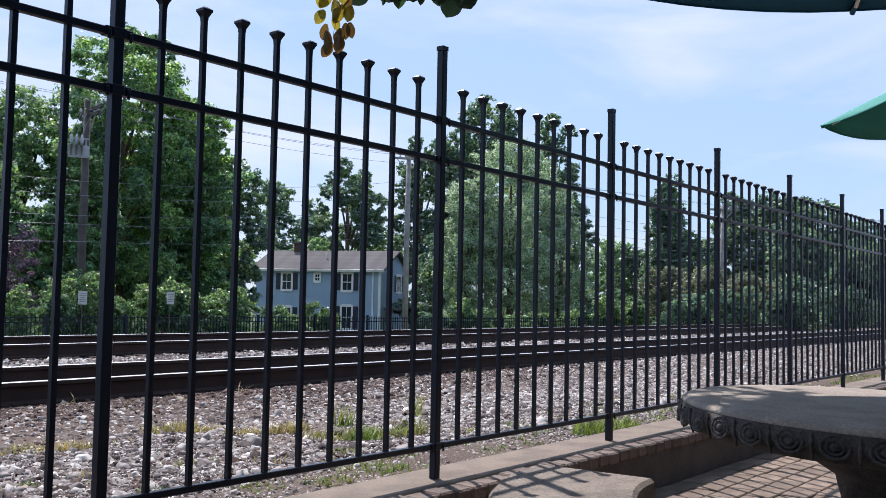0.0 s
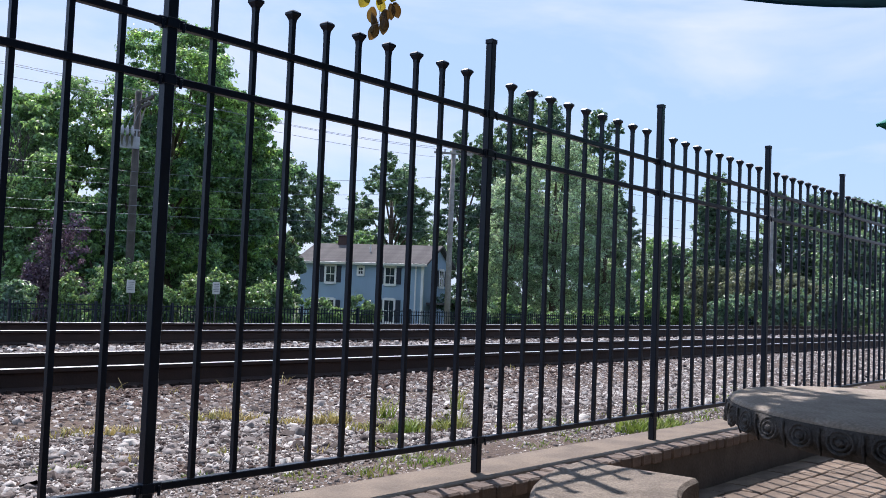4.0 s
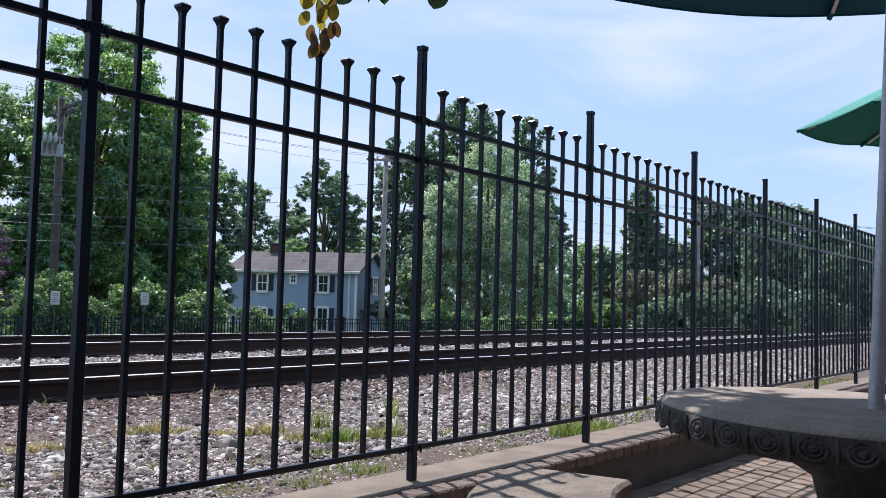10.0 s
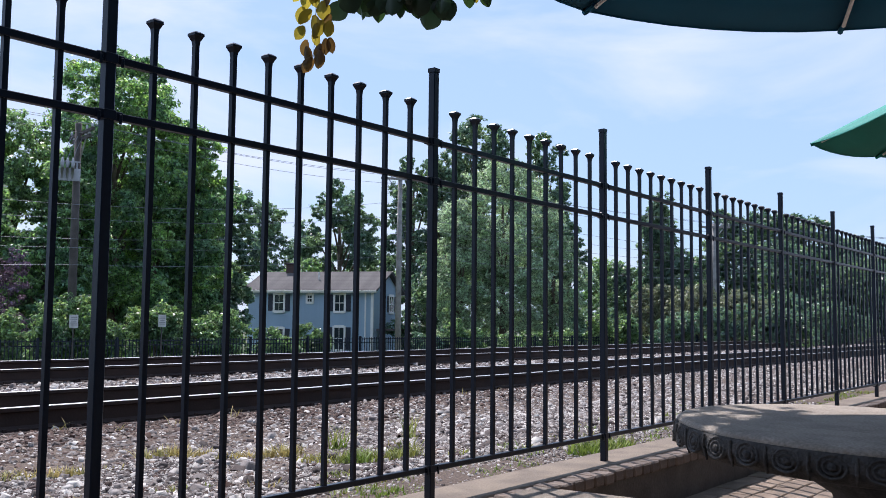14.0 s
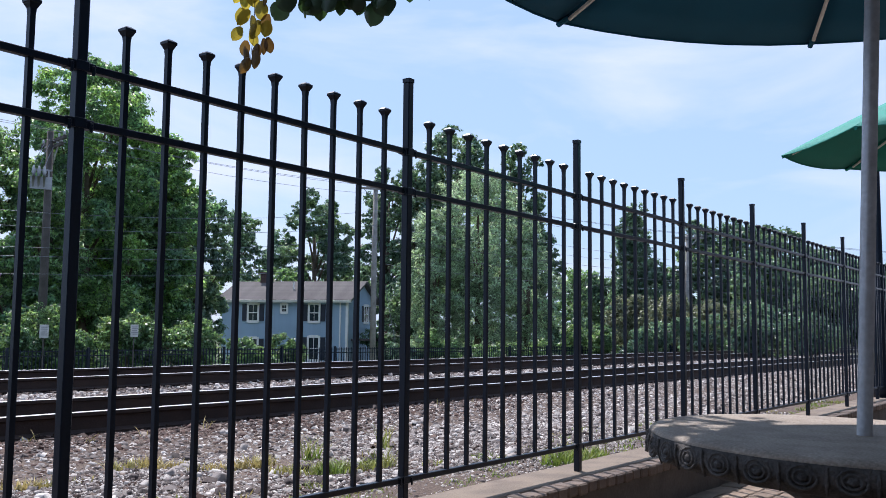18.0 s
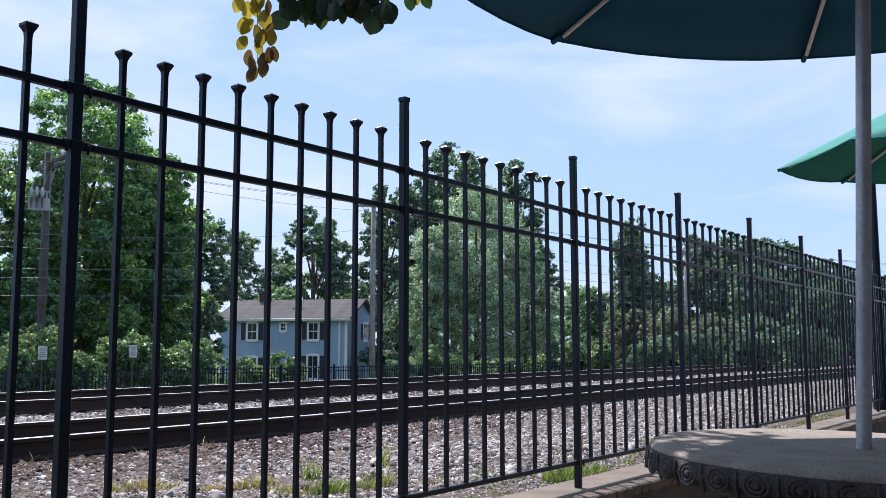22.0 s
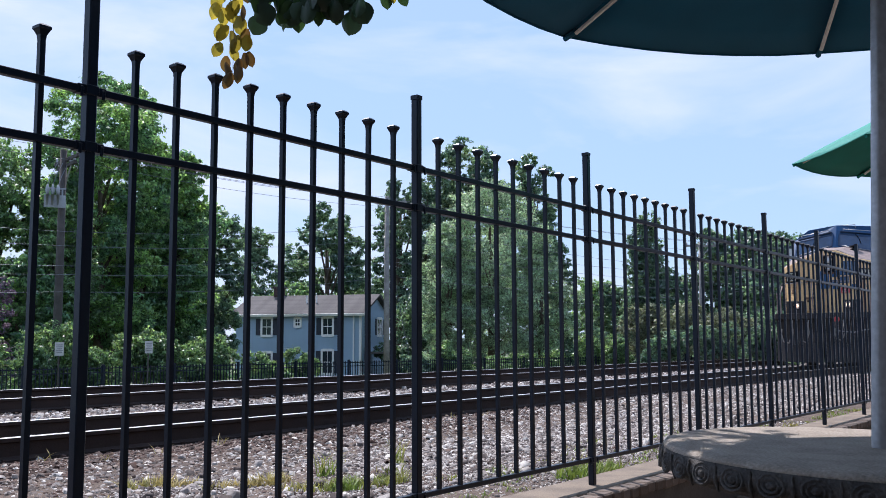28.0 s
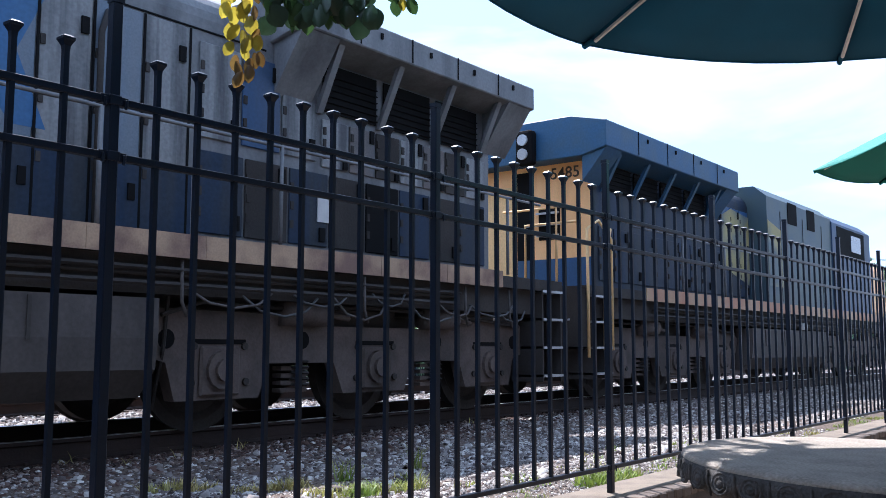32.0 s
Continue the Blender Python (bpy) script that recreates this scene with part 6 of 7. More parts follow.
    horn = bmesh.new()
    for k in range(3):
        tube(horn, ((2.3, -0.12 + 0.12 * k, 4.5), (2.6, -0.12 + 0.12 * k, 4.52)), (0.06, 0.02), 8)
    box(horn, 2.5, -0.2, 4.42, 2.6, 0.2, 4.5)
    part("air_horn", horn, M_STEEL, cab)
    handrail(cab, [(2.15, -0.55, 4.42), (2.15, -0.55, 4.52), (2.15, -0.2, 4.52), (2.15, -0.2, 4.42)], 0.012, M_STEEL)
    for y in (0.2, 0.5):
        an = bmesh.new()
        tube(an, ((2.9, y, 4.42), (2.9, y, 4.62)), 0.01, 5)
        part("antenna", an, M_DARK, cab)
    for s in (-1, 1):
        y = 1.5
        sb = lambda x0, z0, x1, z1, d=0.02: boxes((x0, min(s * y, s * (y + d)), z0, x1, max(s * y, s * (y + d)), z1))
        part("front_quarter_window", bevel(sb(2.36, 3.55, 2.54, 3.98, 0.012), 0.005), M_CABGLASS, cab, "dark side window")
        part("side_window", sb(2.66, 3.50, 3.30, 3.96, 0.010), M_DARK, cab, "open sliding side window")
        fr = bmesh.new()
        for r in ((2.60, 3.44, 4.02, 3.50), (2.60, 3.96, 4.02, 4.0), (2.60, 3.50, 2.66, 3.96), (3.30, 3.50, 3.36, 3.96), (3.96, 3.50, 4.02, 3.96)):
            box(fr, r[0], min(s * y, s * (y + 0.03)), r[1], r[2], max(s * y, s * (y + 0.03)), r[3])
        part("window_frame", fr, M_BLUE2, cab, "dark window frame")
        # A pale plate stands for the daylight within the open window.
        part("daylight_pane", sb(3.02, 3.52, 3.20, 3.94, 0.014), M_LENS, cab, "pale plate painted as daylight in the opening")
        part("rear_side_window", sb(3.36, 3.50, 3.96, 3.96, 0.012), M_GLASSBLUE, cab, "pale reflecting pane")
        part("wind_deflector", boxes((2.72, min(s * 1.53, s * 1.74), 3.48, 2.75, max(s * 1.53, s * 1.74), 3.92)), M_TRIM, cab, "pale wind deflector")
        aw = bmesh.new()
        prism(aw, [(2.55, 4.10), (4.05, 4.10), (4.05, 4.07), (2.55, 4.07)], s * 1.46, s * 1.70)
        for v in aw.verts:
            v.co.z -= 0.5 * (abs(v.co.y) - 1.46)
        part("sunshade", aw, M_BLUE2, cab, "dark sunshade over the window")
        m = pose(3.18, s * 1.503, 3.03) @ Matrix.Rotation(radians(90), 4, "X") if s < 0 else pose(3.18, 1.503, 3.03, 0, 0, 180) @ Matrix.Rotation(radians(90), 4, "X")
        text_part("63", 0.68, M_NUMBER, cab, m, depth=0.002, bold=0.014, spacing=1.13)
        # a pale stripe with a sharp step in its middle
        bm = bmesh.new()
        prism(bm, [(2.52, 2.72), (2.92, 2.72), (2.84, 2.82), (3.16, 2.72), (3.10, 2.82), (3.66, 2.80), (3.70, 2.72), (3.24, 2.72), (3.34, 2.63), (2.98, 2.69), (3.06, 2.64), (2.62, 2.66)], s * 1.5012, s * 1.5045)
        part("stripe", bm, M_NUMBER, cab, "pale stepped stripe")
        part("sticker", boxes((3.80, min(s * 1.502, s * 1.508), 3.25, 3.95, max(s * 1.502, s * 1.508), 3.33)), M_RED, cab, "small red and white sticker")
        part("sticker_stripe", boxes((3.82, min(s * 1.508, s * 1.511), 3.28, 3.95, max(s * 1.508, s * 1.511), 3.295)), M_WHITE, cab)
        part("lower_side", boxes((2.002, min(s * 1.498, s * 1.503), 1.6, 4.14, max(s * 1.498, s * 1.503), 2.50)), M_LOWER, cab, "grimy grey lower cab side")
        part("rust_band", boxes((2.002, min(s * 1.5, s * 1.5055), 1.6, 4.14, max(s * 1.5, s * 1.5055), 1.88)), M_SKIRT, cab, "rust-brown band above the sill")
        part("drip_rail", boxes((2.05, min(s * 1.5, s * 1.52), 2.50, 4.1, max(s * 1.5, s * 1.52), 2.52)), M_BLUE2, cab)
        part("drip_rail", boxes((2.05, min(s * 1.5, s * 1.52), 2.36, 4.1, max(s * 1.5, s * 1.52), 2.375)), M_LOWER, cab)
        part("cab_back_seam", boxes((4.06, min(s * 1.5, s * 1.51), 1.7, 4.075, max(s * 1.5, s * 1.51), 3.4)), M_DARK, cab)
        fr = boxes((2.20, min(s * 1.502, s * 1.52), 1.52, 2.26, max(s * 1.502, s * 1.52), 2.2), (2.66, min(s * 1.502, s * 1.52), 1.52, 2.72, max(s * 1.502, s * 1.52), 2.2), (2.26, min(s * 1.502, s * 1.52), 2.14, 2.66, max(s * 1.502, s * 1.52), 2.2), (2.26, min(s * 1.502, s * 1.52), 1.52, 2.66, max(s * 1.502, s * 1.52), 1.56))
        part("hatch_frame", fr, M_LOWER, cab)
        part("hatch", boxes((2.26, min(s * 1.502, s * 1.512), 1.56, 2.66, max(s * 1.502, s * 1.512), 2.14)), M_UNDER, cab, "dark side hatch")
        part("vent", boxes((2.90, min(s * 1.502, s * 1.519), 1.95, 3.30, max(s * 1.502, s * 1.519), 2.28)), M_DARK, cab, "black vent")
        for k in range(6):
            part("slat", boxes((2.92, min(s * 1.519, s * 1.526), 1.98 + k * 0.05, 3.28, max(s * 1.519, s * 1.526), 1.988 + k * 0.05)), M_UNDER, cab)
        part("side_door", bevel(sb(2.80, 1.74, 3.98, 2.34, 0.016), 0.006), M_LOWER, cab, "grey access door")
        for x, z in ((2.3, 2.28), (2.55, 2.28), (3.55, 1.86), (3.66, 1.80)):
            kn = bmesh.new()
            tube(kn, ((x, s * 1.5, z), (x, s * 1.53, z)), 0.03, 10)
            part("knob", kn, M_DARK, cab)
        part("tag", boxes((3.6, min(s * 1.517, s * 1.52), 2.05, 3.72, max(s * 1.517, s * 1.52), 2.09)), M_WHITE, cab)
        part("tag", boxes((3.72, min(s * 1.502, s * 1.52), 2.56, 3.82, max(s * 1.502, s * 1.52), 2.62)), M_WHITE, cab)
        part("lower_cab_skirt", boxes((1.35, min(s * 1.40, s * 1.512), 1.40, 4.4, max(s * 1.40, s * 1.512), 1.66)), M_SKIRT, cab, "dust-brown lower skirt")
        part("step_box", boxes((3.0, min(s * 1.40, s * 1.53), 0.98, 3.5, max(s * 1.40, s * 1.53), 1.56)), M_LOCKER, cab, "brown riveted box")
        part("step_opening", boxes((3.06, min(s * 1.5, s * 1.536), 1.0, 3.44, max(s * 1.5, s * 1.536), 1.24)), M_DARK, cab)
        for x in (3.12, 3.38):
            part("box_hole", boxes((x - 0.03, min(s * 1.5, s * 1.535), 1.40, x + 0.03, max(s * 1.5, s * 1.535), 1.46)), M_DARK, cab)
    # tall equipment section behind the cab
    bm = bmesh.new()
    sec = [(-1.48, 1.6), (-1.48, 4.08), (-1.2, 4.24), (1.2, 4.24), (1.48, 4.08), (1.48, 1.6)]
    a = [bm.verts.new((4.201, p, q)) for p, q in sec]
    b2 = [bm.verts.new((8.5, p, q)) for p, q in sec]
    bm.faces.new(a)
    bm.faces.new(b2[::-1])
    bridge(bm, a, b2)
    bmesh.ops.recalc_face_normals(bm, faces=bm.faces)
    eq = part("equipment_house", bm, M_GREY, L, "grey equipment house behind the cab")
    for s in (-1, 1):
        for x0 in (4.36, 5.14, 6.0):
            louvres(eq, x0, x0 + 0.64, s, 1.48, 3.52, 3.96, M_RUST)
        part("dark_intake", boxes((7.06, min(s * 1.48, s * 1.54), 3.46, 7.68, max(s * 1.48, s * 1.54), 3.92)), M_DARK, eq, "black intake box")
        for z in (3.40, 3.90):
            part("intake_frame", boxes((7.0, min(s * 1.48, s * 1.53), z, 7.74, max(s * 1.48, s * 1.53), z + 0.055)), M_GREY, eq)
        cond = bmesh.new()
        tube(cond, [(4.2, s * 1.56, 3.99), (6.0, s * 1.56, 3.95), (7.55, s * 1.56, 3.93), (7.72, s * 1.55, 3.84), (7.98, s * 1.54, 3.25), (8.2, s * 1.52, 2.9)], 0.019, 7)
        part("conduit", cond, M_HAZE, eq, "thin bent pipe", smooth=True)
        for x in (4.98, 5.88, 6.72, 7.36):
            foot = boxes((x, min(s * 1.48, s * 1.53), 3.34, x + 0.03, max(s * 1.48, s * 1.53), 3.98))
            prism(foot, [(x - 0.09, 3.28), (x + 0.03, 3.28), (x + 0.03, 3.44)], s * 1.482, s * 1.515)
            part("bracket", foot, M_DARK, eq, "thin dark hanging bracket")
        bm = bmesh.new()
        prism(bm, [(4.16, 2.02), (5.47, 2.02), (4.77, 3.42), (4.16, 3.42)], s * 1.482, s * 1.488)
        part("blue_field", bm, M_BLUE, eq, "blue paint field with a slanted edge")
        part("dusty_field", boxes((4.16, min(s * 1.482, s * 1.487), 1.66, 8.48, max(s * 1.482, s * 1.487), 2.02)), M_LOWER, eq, "grimy lower side")
        part("rust_band", boxes((4.21, min(s * 1.484, s * 1.489), 1.66, 7.4, max(s * 1.484, s * 1.489), 1.80)), M_SKIRT, eq, "rust-brown band above the sill")
        for x in (4.95, 5.6, 6.3, 6.7, 7.1, 7.62, 7.85, 8.2):
            part("seam", boxes((x, min(s * 1.481, s * 1.492), 1.68, x + 0.014, max(s * 1.481, s * 1.492), 3.28)), M_UNDER, eq)
        part("seam", boxes((4.2, min(s * 1.481, s * 1.492), 3.30, 8.4, max(s * 1.481, s * 1.492), 3.312)), M_UNDER, eq)
        part("seam", boxes((4.2, min(s * 1.481, s * 1.492), 2.04, 8.4, max(s * 1.481, s * 1.492), 2.05)), M_UNDER, eq)
        for k in range(24):
            x, z = 4.4 + (k % 12) * 0.34, 3.40 if k < 12 else 2.92
            part("rivet", boxes((x, min(s * 1.488, s * 1.498), z, x + 0.022, max(s * 1.488, s * 1.498), z + 0.022)), M_DARK, eq)
        for x in (4.20, 4.66):
            part("red_tag", boxes((x, min(s * 1.49, s * 1.496), 2.07, x + 0.15, max(s * 1.49, s * 1.496), 2.13)), M_RED, eq, "small red tag")
        part("side_locker", boxes((7.16, min(s * 1.48, s * 1.50), 2.1, 7.42, max(s * 1.48, s * 1.50), 3.22)), M_LOCKER, eq, "brown narrow locker door")
    # slack air hoses and short drop pipes along the rear truck
    rnd = random.Random(77)
    for s in (-1, 1):
        for k in range(9):
            x, w = 13.1 + 0.56 * k, rnd.uniform(0.5, 1.0)
            z, dip = rnd.uniform(1.16, 1.28), rnd.uniform(0.10, 0.24)
            hose = bmesh.new()
            tube(hose, [(x, s * 1.44, z), (x + w * 0.2, s * 1.47, z - dip * 0.75), (x + w * 0.5, s * 1.48, z - dip), (x + w * 0.8, s * 1.47, z - dip * 0.7), (x + w, s * 1.44, z + 0.02)], 0.013, 6)
            part("air_hose", hose, M_TANK if k % 3 == 0 else M_RUBBER, L, smooth=True)
        for x in (13.0, 14.3, 15.2, 16.9, 17.8):
            drop = bmesh.new()
            tube(drop, [(x, s * 1.46, 1.44), (x, s * 1.47, 1.1), (x + 0.06, s * 1.46, 0.98)], 0.016, 6)
            part("drop_pipe", drop, M_TANK, L, smooth=True)
    hood = hood_run(8.501, 17.95, 1.05, 4.04, 1.6, M_GREY, L, "long_hood")
    tagged(hood, "grey and blue long hood with doors")
    for s in (-1, 1):
        # The grey-blue doors in this row carry painted sky reflection.
        door_row(hood, 8.58, 13.3, s, 1.05, 1.72, 3.58, 0.46, (M_DOOR, M_HAZE, M_DOOR, M_DOOR, M_HAZE, M_DOOR, M_HAZE))
        door_row(hood, 13.4, 14.9, s, 1.05, 2.62, 3.5, 0.5, (M_DOOR, M_BLUE2, M_DOOR))
        door_row(hood, 13.4, 17.85, s, 1.05, 1.75, 2.5, 0.55, (M_NAVY, M_UNDER, M_NAVY, M_UNDER, M_DARK))
        door_row(hood, 14.95, 17.85, s, 1.05, 2.58, 3.08, 0.42, (M_DOOR, M_LOWER, M_UNDER))
        part("blue_band", boxes((8.45, min(s * 1.074, s * 1.079), 1.66, 13.35, max(s * 1.074, s * 1.079), 2.26)), M_NAVY, hood, "dark blue band along the hood")
        # large worn blue shapes painted across the doors
        ring = bmesh.new()
        loop = [[ring.verts.new((8.97 + rx * math.cos(a), s * y, 2.97 + rz * math.sin(a))) for rx, rz, y in ((0.68, 0.66, 1.0722), (0.68, 0.66, 1.0738), (0.29, 0.40, 1.0738), (0.29, 0.40, 1.0722))] for a in (math.tau * j / 40 for j in range(40))]
        for j in range(40):
            for i in range(4):
                ring.faces.new((loop[j][i], loop[j - 1][i], loop[j - 1][i - 3], loop[j][i - 3]))
        part("emblem", ring, M_BLUEPALE, hood, "worn blue painted ring")
        for shape in (((9.66, 3.56), (10.72, 3.56), (10.72, 3.32), (10.12, 3.28), (10.10, 3.14), (10.72, 2.96), (10.72, 2.44), (9.66, 2.38), (9.66, 2.62), (10.2, 2.70), (10.22, 2.84), (9.66, 3.02)),
                      ((10.85, 3.56), (11.28, 3.56), (11.48, 3.24), (11.70, 3.56), (11.98, 3.56), (11.72, 2.98), (11.98, 2.40), (11.70, 2.40), (11.45, 2.72), (11.24, 2.40), (10.85, 2.40), (11.14, 2.98))):
            fig = bmesh.new()
            prism(fig, list(shape), s * 1.0722, s * 1.0738)
            part("emblem", fig, M_BLUEPALE, hood, "worn blue painted shape")
        for k in range(11):
            x = 8.58 + 0.472 * k
            part("door_gap", boxes((x - 0.011, min(s * 1.074, s * 1.082), 1.70, x + 0.011, max(s * 1.074, s * 1.082), 3.58)), M_DARK, hood)
        for x in (8.62, 9.56, 12.4):
            pp = bmesh.new()
            tube(pp, [(x, s * 1.12, 1.62), (x, s * 1.12, 3.3), (x + 0.08, s * 1.08, 3.5)], 0.028, 7)
            part("upright_pipe", pp, M_UNDER, hood, smooth=True)
        part("hood_seam", boxes((8.45, min(s * 1.05, s * 1.062), 3.60, 14.2, max(s * 1.05, s * 1.062), 3.615)), M_DARK, hood)
        side_rails(L, 8.5, 18.5, s, mat=M_GREY)
        part("placard", boxes((14.9, min(s * 1.075, s * 1.085), 2.0, 15.1, max(s * 1.075, s * 1.085), 2.3)), M_SIGN, hood)
    # Cream stands for the sun on the hood's rear end.
    part("end_panel", bevel(boxes((17.951, -1.04, 1.62, 17.975, 1.04, 3.66)), 0.008), M_CREAM, hood, "rear end panel with sunlight in its pale colour")
    ex = bevel(boxes((11.6, -0.5, 3.95, 12.75, 0.5, 4.36)), 0.03)
    part("exhaust_outlet", ex, M_DARK, hood, "sooty exhaust outlet")
    for x in (9.0, 9.35, 9.7):
        d = bmesh.new()
        lathe(d, [(0.16, 4.0), (0.16, 4.10), (0.1, 4.18), (0.02, 4.21)], 12, (x, -0.3, 0))
        part("roof_hatch", d, M_GREY, hood)
    radiator_wing(L, 14.25, 18.36, M_GREY, hood=1.06, low=3.80, top=4.08)
    for s in (-1, 1):
        handrail(L, [(18.95, s * 1.45, 1.6), (18.95, s * 1.45, 2.6), (18.95, s * 0.6, 2.6)], 0.018, M_CREAM)
    hoses(L, END, 1)
    return L


def make_loco_b():
    L = thing("second_locomotive", "blue and yellow diesel locomotive running with its radiator end first", "locomotive", group="locomotives")
    END = 18.4
    underframe(L, 0.1, END, M_ORANGE2, 6.6, 11.6)
    make_truck(L, 3.6)
    make_truck(L, 14.8)
    coupler(L, 0.1, -1)
    coupler(L, END, 1)
    part("end_beam", boxes((-0.02, -1.45, 0.75, 0.16, 1.45, 1.56)), M_UNDER, L)
    hoses(L, 0.0)
    for s in (-1, 1):
        steps(L, 0.2, 0.75, s, M_STEEL)
        steps(L, END - 0.55, END - 0.02, s, M_STEEL)
        handrail(L, [(0.1, s * 1.5, 0.6), (0.1, s * 1.5, 1.7), (0.16, s * 1.46, 2.4), (0.5, s * 1.46, 2.55), (0.8, s * 1.5, 2.3), (0.8, s * 1.5, 0.7)], 0.022, M_CREAM, "pale bent grab rail")
        handrail(L, [(0.06, s * 0.5, 1.56), (0.06, s * 0.5, 2.5), (0.06, s * 1.4, 2.5)], 0.02, M_CREAM)
        handrail(L, [(0.02, s * 0.6, 1.3), (-0.1, s * 0.75, 1.1), (-0.12, s * 0.95, 1.35), (0.0, s * 1.1, 1.5), (-0.05, s * 0.9, 0.6)], 0.024, M_STEEL, "looped cable")
    # Navy here puts the shade below the wing into the hood's colour.
    hood = hood_run(1.102, 7.6, 1.06, 3.90, 1.6, M_NAVY, L, "long_hood")
    tagged(hood, "blue long hood with a yellow end")
    endp = part("end_panel", bevel(boxes((1.05, -1.05, 1.62, 1.102, 1.05, 3.66)), 0.01), M_YELLOW, hood, "yellow end panel")
    # Cream in place of yellow: sun through the gap is painted on.
    part("end_door", bevel(boxes((1.03, 0.3, 1.66, 1.052, 0.95, 3.3)), 0.01), M_CREAM, endp, "end door with sunlight in its pale colour")
    part("lower_blue", boxes((1.036, -1.05, 1.62, 1.049, 0.28, 2.10)), M_BLUE, endp, "blue lower band")
    text_part("5485", 0.25, M_STENCIL, endp, pose(1.043, -0.60, 3.42) @ Matrix.Rotation(radians(-90), 4, "Z") @ Matrix.Rotation(radians(90), 4, "X"), depth=0.006, bold=0.006, spacing=1.05)
    for z, a, b in ((2.45, -0.5, -0.1), (2.62, -0.55, 0.1), (2.8, -0.5, -0.1)):
        part("ladder_rung", boxes((0.98, a, z, 1.01, b, z + 0.03)), M_STEEL, endp)
    part("vent", boxes((1.035, -0.5, 2.4, 1.049, -0.12, 2.9)), M_DARK, endp, "dark vent in the end panel")
    part("end_strip", boxes((1.037, 0.02, 1.66, 1.049, 0.28, 3.5)), M_DARK, endp, "dark strip beside the door")
    br = part("lamp_bracket", bevel(boxes((0.52, -0.32, 3.52, 0.70, -0.02, 4.06)), 0.05, 2), M_DARK, L, "twin lamps on a bracket")
    for z in (3.68, 3.90):
        bm = bmesh.new()
        tube(bm, ((0.53, -0.17, z), (0.49, -0.17, z)), 0.088, 18)
        part("lamp", bm, M_WHITELAMP, br, "clear round lamp")
    wing = radiator_wing(L, 0.70, 5.97, M_WINGBLUE, half=1.5, low=3.68, top=4.07, hood=1.07, struts=4)
    for s in (-1, 1):
        door_row(hood, 1.2, 7.5, s, 1.06, 1.75, 2.58, 0.5, M_NAVY)
        door_row(hood, 6.05, 7.55, s, 1.06, 2.6, 3.5, 0.5, M_BLUE)
        bm = bmesh.new()
        prism(bm, [(6.1, 2.3), (7.55, 2.0), (7.55, 3.40), (6.6, 3.48), (6.1, 3.3)], s * 1.084, s * 1.092)
        part("paint_field", bm, M_YELLOWFADE, hood, "faded yellow paint field")
        side_rails(L, 1.5, 7.4, s, mat=M_GREY)
        handrail(L, [(0.6, s * 1.48, 0.7), (0.6, s * 1.5, 2.0), (0.85, s * 1.46, 2.45), (1.0, s * 1.3, 2.1), (1.0, s * 1.3, 1.62)], 0.024, M_CREAM, "pale bent grab rail")
    bm = bmesh.new()
    sec = [(-1.46, 1.6), (-1.46, 3.84), (-1.2, 4.06), (1.2, 4.06), (1.46, 3.84), (1.46, 1.6)]
    a = [bm.verts.new((7.6, p, q)) for p, q in sec]
    b = [bm.verts.new((12.1, p, q)) for p, q in sec]
    bm.faces.new(a)
    bm.faces.new(b[::-1])
    bridge(bm, a, b)
    bmesh.ops.recalc_face_normals(bm, faces=bm.faces)
    eq = part("equipment_house", bm, M_HAZE2, L, "faded blue equipment house")
    bm = bmesh.new()
    a = [bm.verts.new((12.101, p * 1.02, q - 0.06)) for p, q in sec]
    b = [bm.verts.new((15.6, p * 1.02, q - 0.06)) for p, q in sec]
    bm.faces.new(a)
    bm.faces.new(b[::-1])
    bridge(bm, a, b)
    bmesh.ops.recalc_face_normals(bm, faces=bm.faces)
    cab = part("cab", bm, M_BLUE2, L, "dark blue cab at the trailing end")
    part("nose", bevel(boxes((15.6, -1.45, 1.6, 17.4, 1.45, 3.0)), 0.12), M_YELLOW, L)
    for s in (-1, 1):
        for x0, x1 in ((8.9, 9.5), (10.25, 10.8)):
            part("intake_opening", boxes((x0, min(s * 1.46, s * 1.472), 3.40, x1, max(s * 1.46, s * 1.472), 3.86)), M_DARK, eq, "dark intake opening")
        for x in (8.4, 9.9, 11.3):
            part("seam", boxes((x, min(s * 1.461, s * 1.47), 1.7, x + 0.015, max(s * 1.461, s * 1.47), 3.6)), M_UNDER, eq)
        bm = bmesh.new()
        prism(bm, [(7.62, 2.0), (8.5, 2.0), (8.4, 3.2), (7.62, 3.35)], s * 1.462, s * 1.468)
        part("paint_field", bm, M_YELLOWFADE, eq, "faded yellow paint field")
        part("window_surround", boxes((12.5, min(s * 1.49, s * 1.50), 3.05, 15.0, max(s * 1.49, s * 1.50), 3.72)), M_DARK, cab, "black window surround")
        part("side_window", boxes((13.7, min(s * 1.50, s * 1.512), 3.18, 14.6, max(s * 1.50, s * 1.512), 3.6)), M_GLASSBLUE, cab, "pale reflecting cab window")
    return L


LOCO_A, LOCO_B = make_loco_a(), make_loco_b()


def on_track(front):
    """The pose of a vehicle on the near track; front is the x of its leading end."""
    return pose(front, TRACK_Y, RAIL_Z)


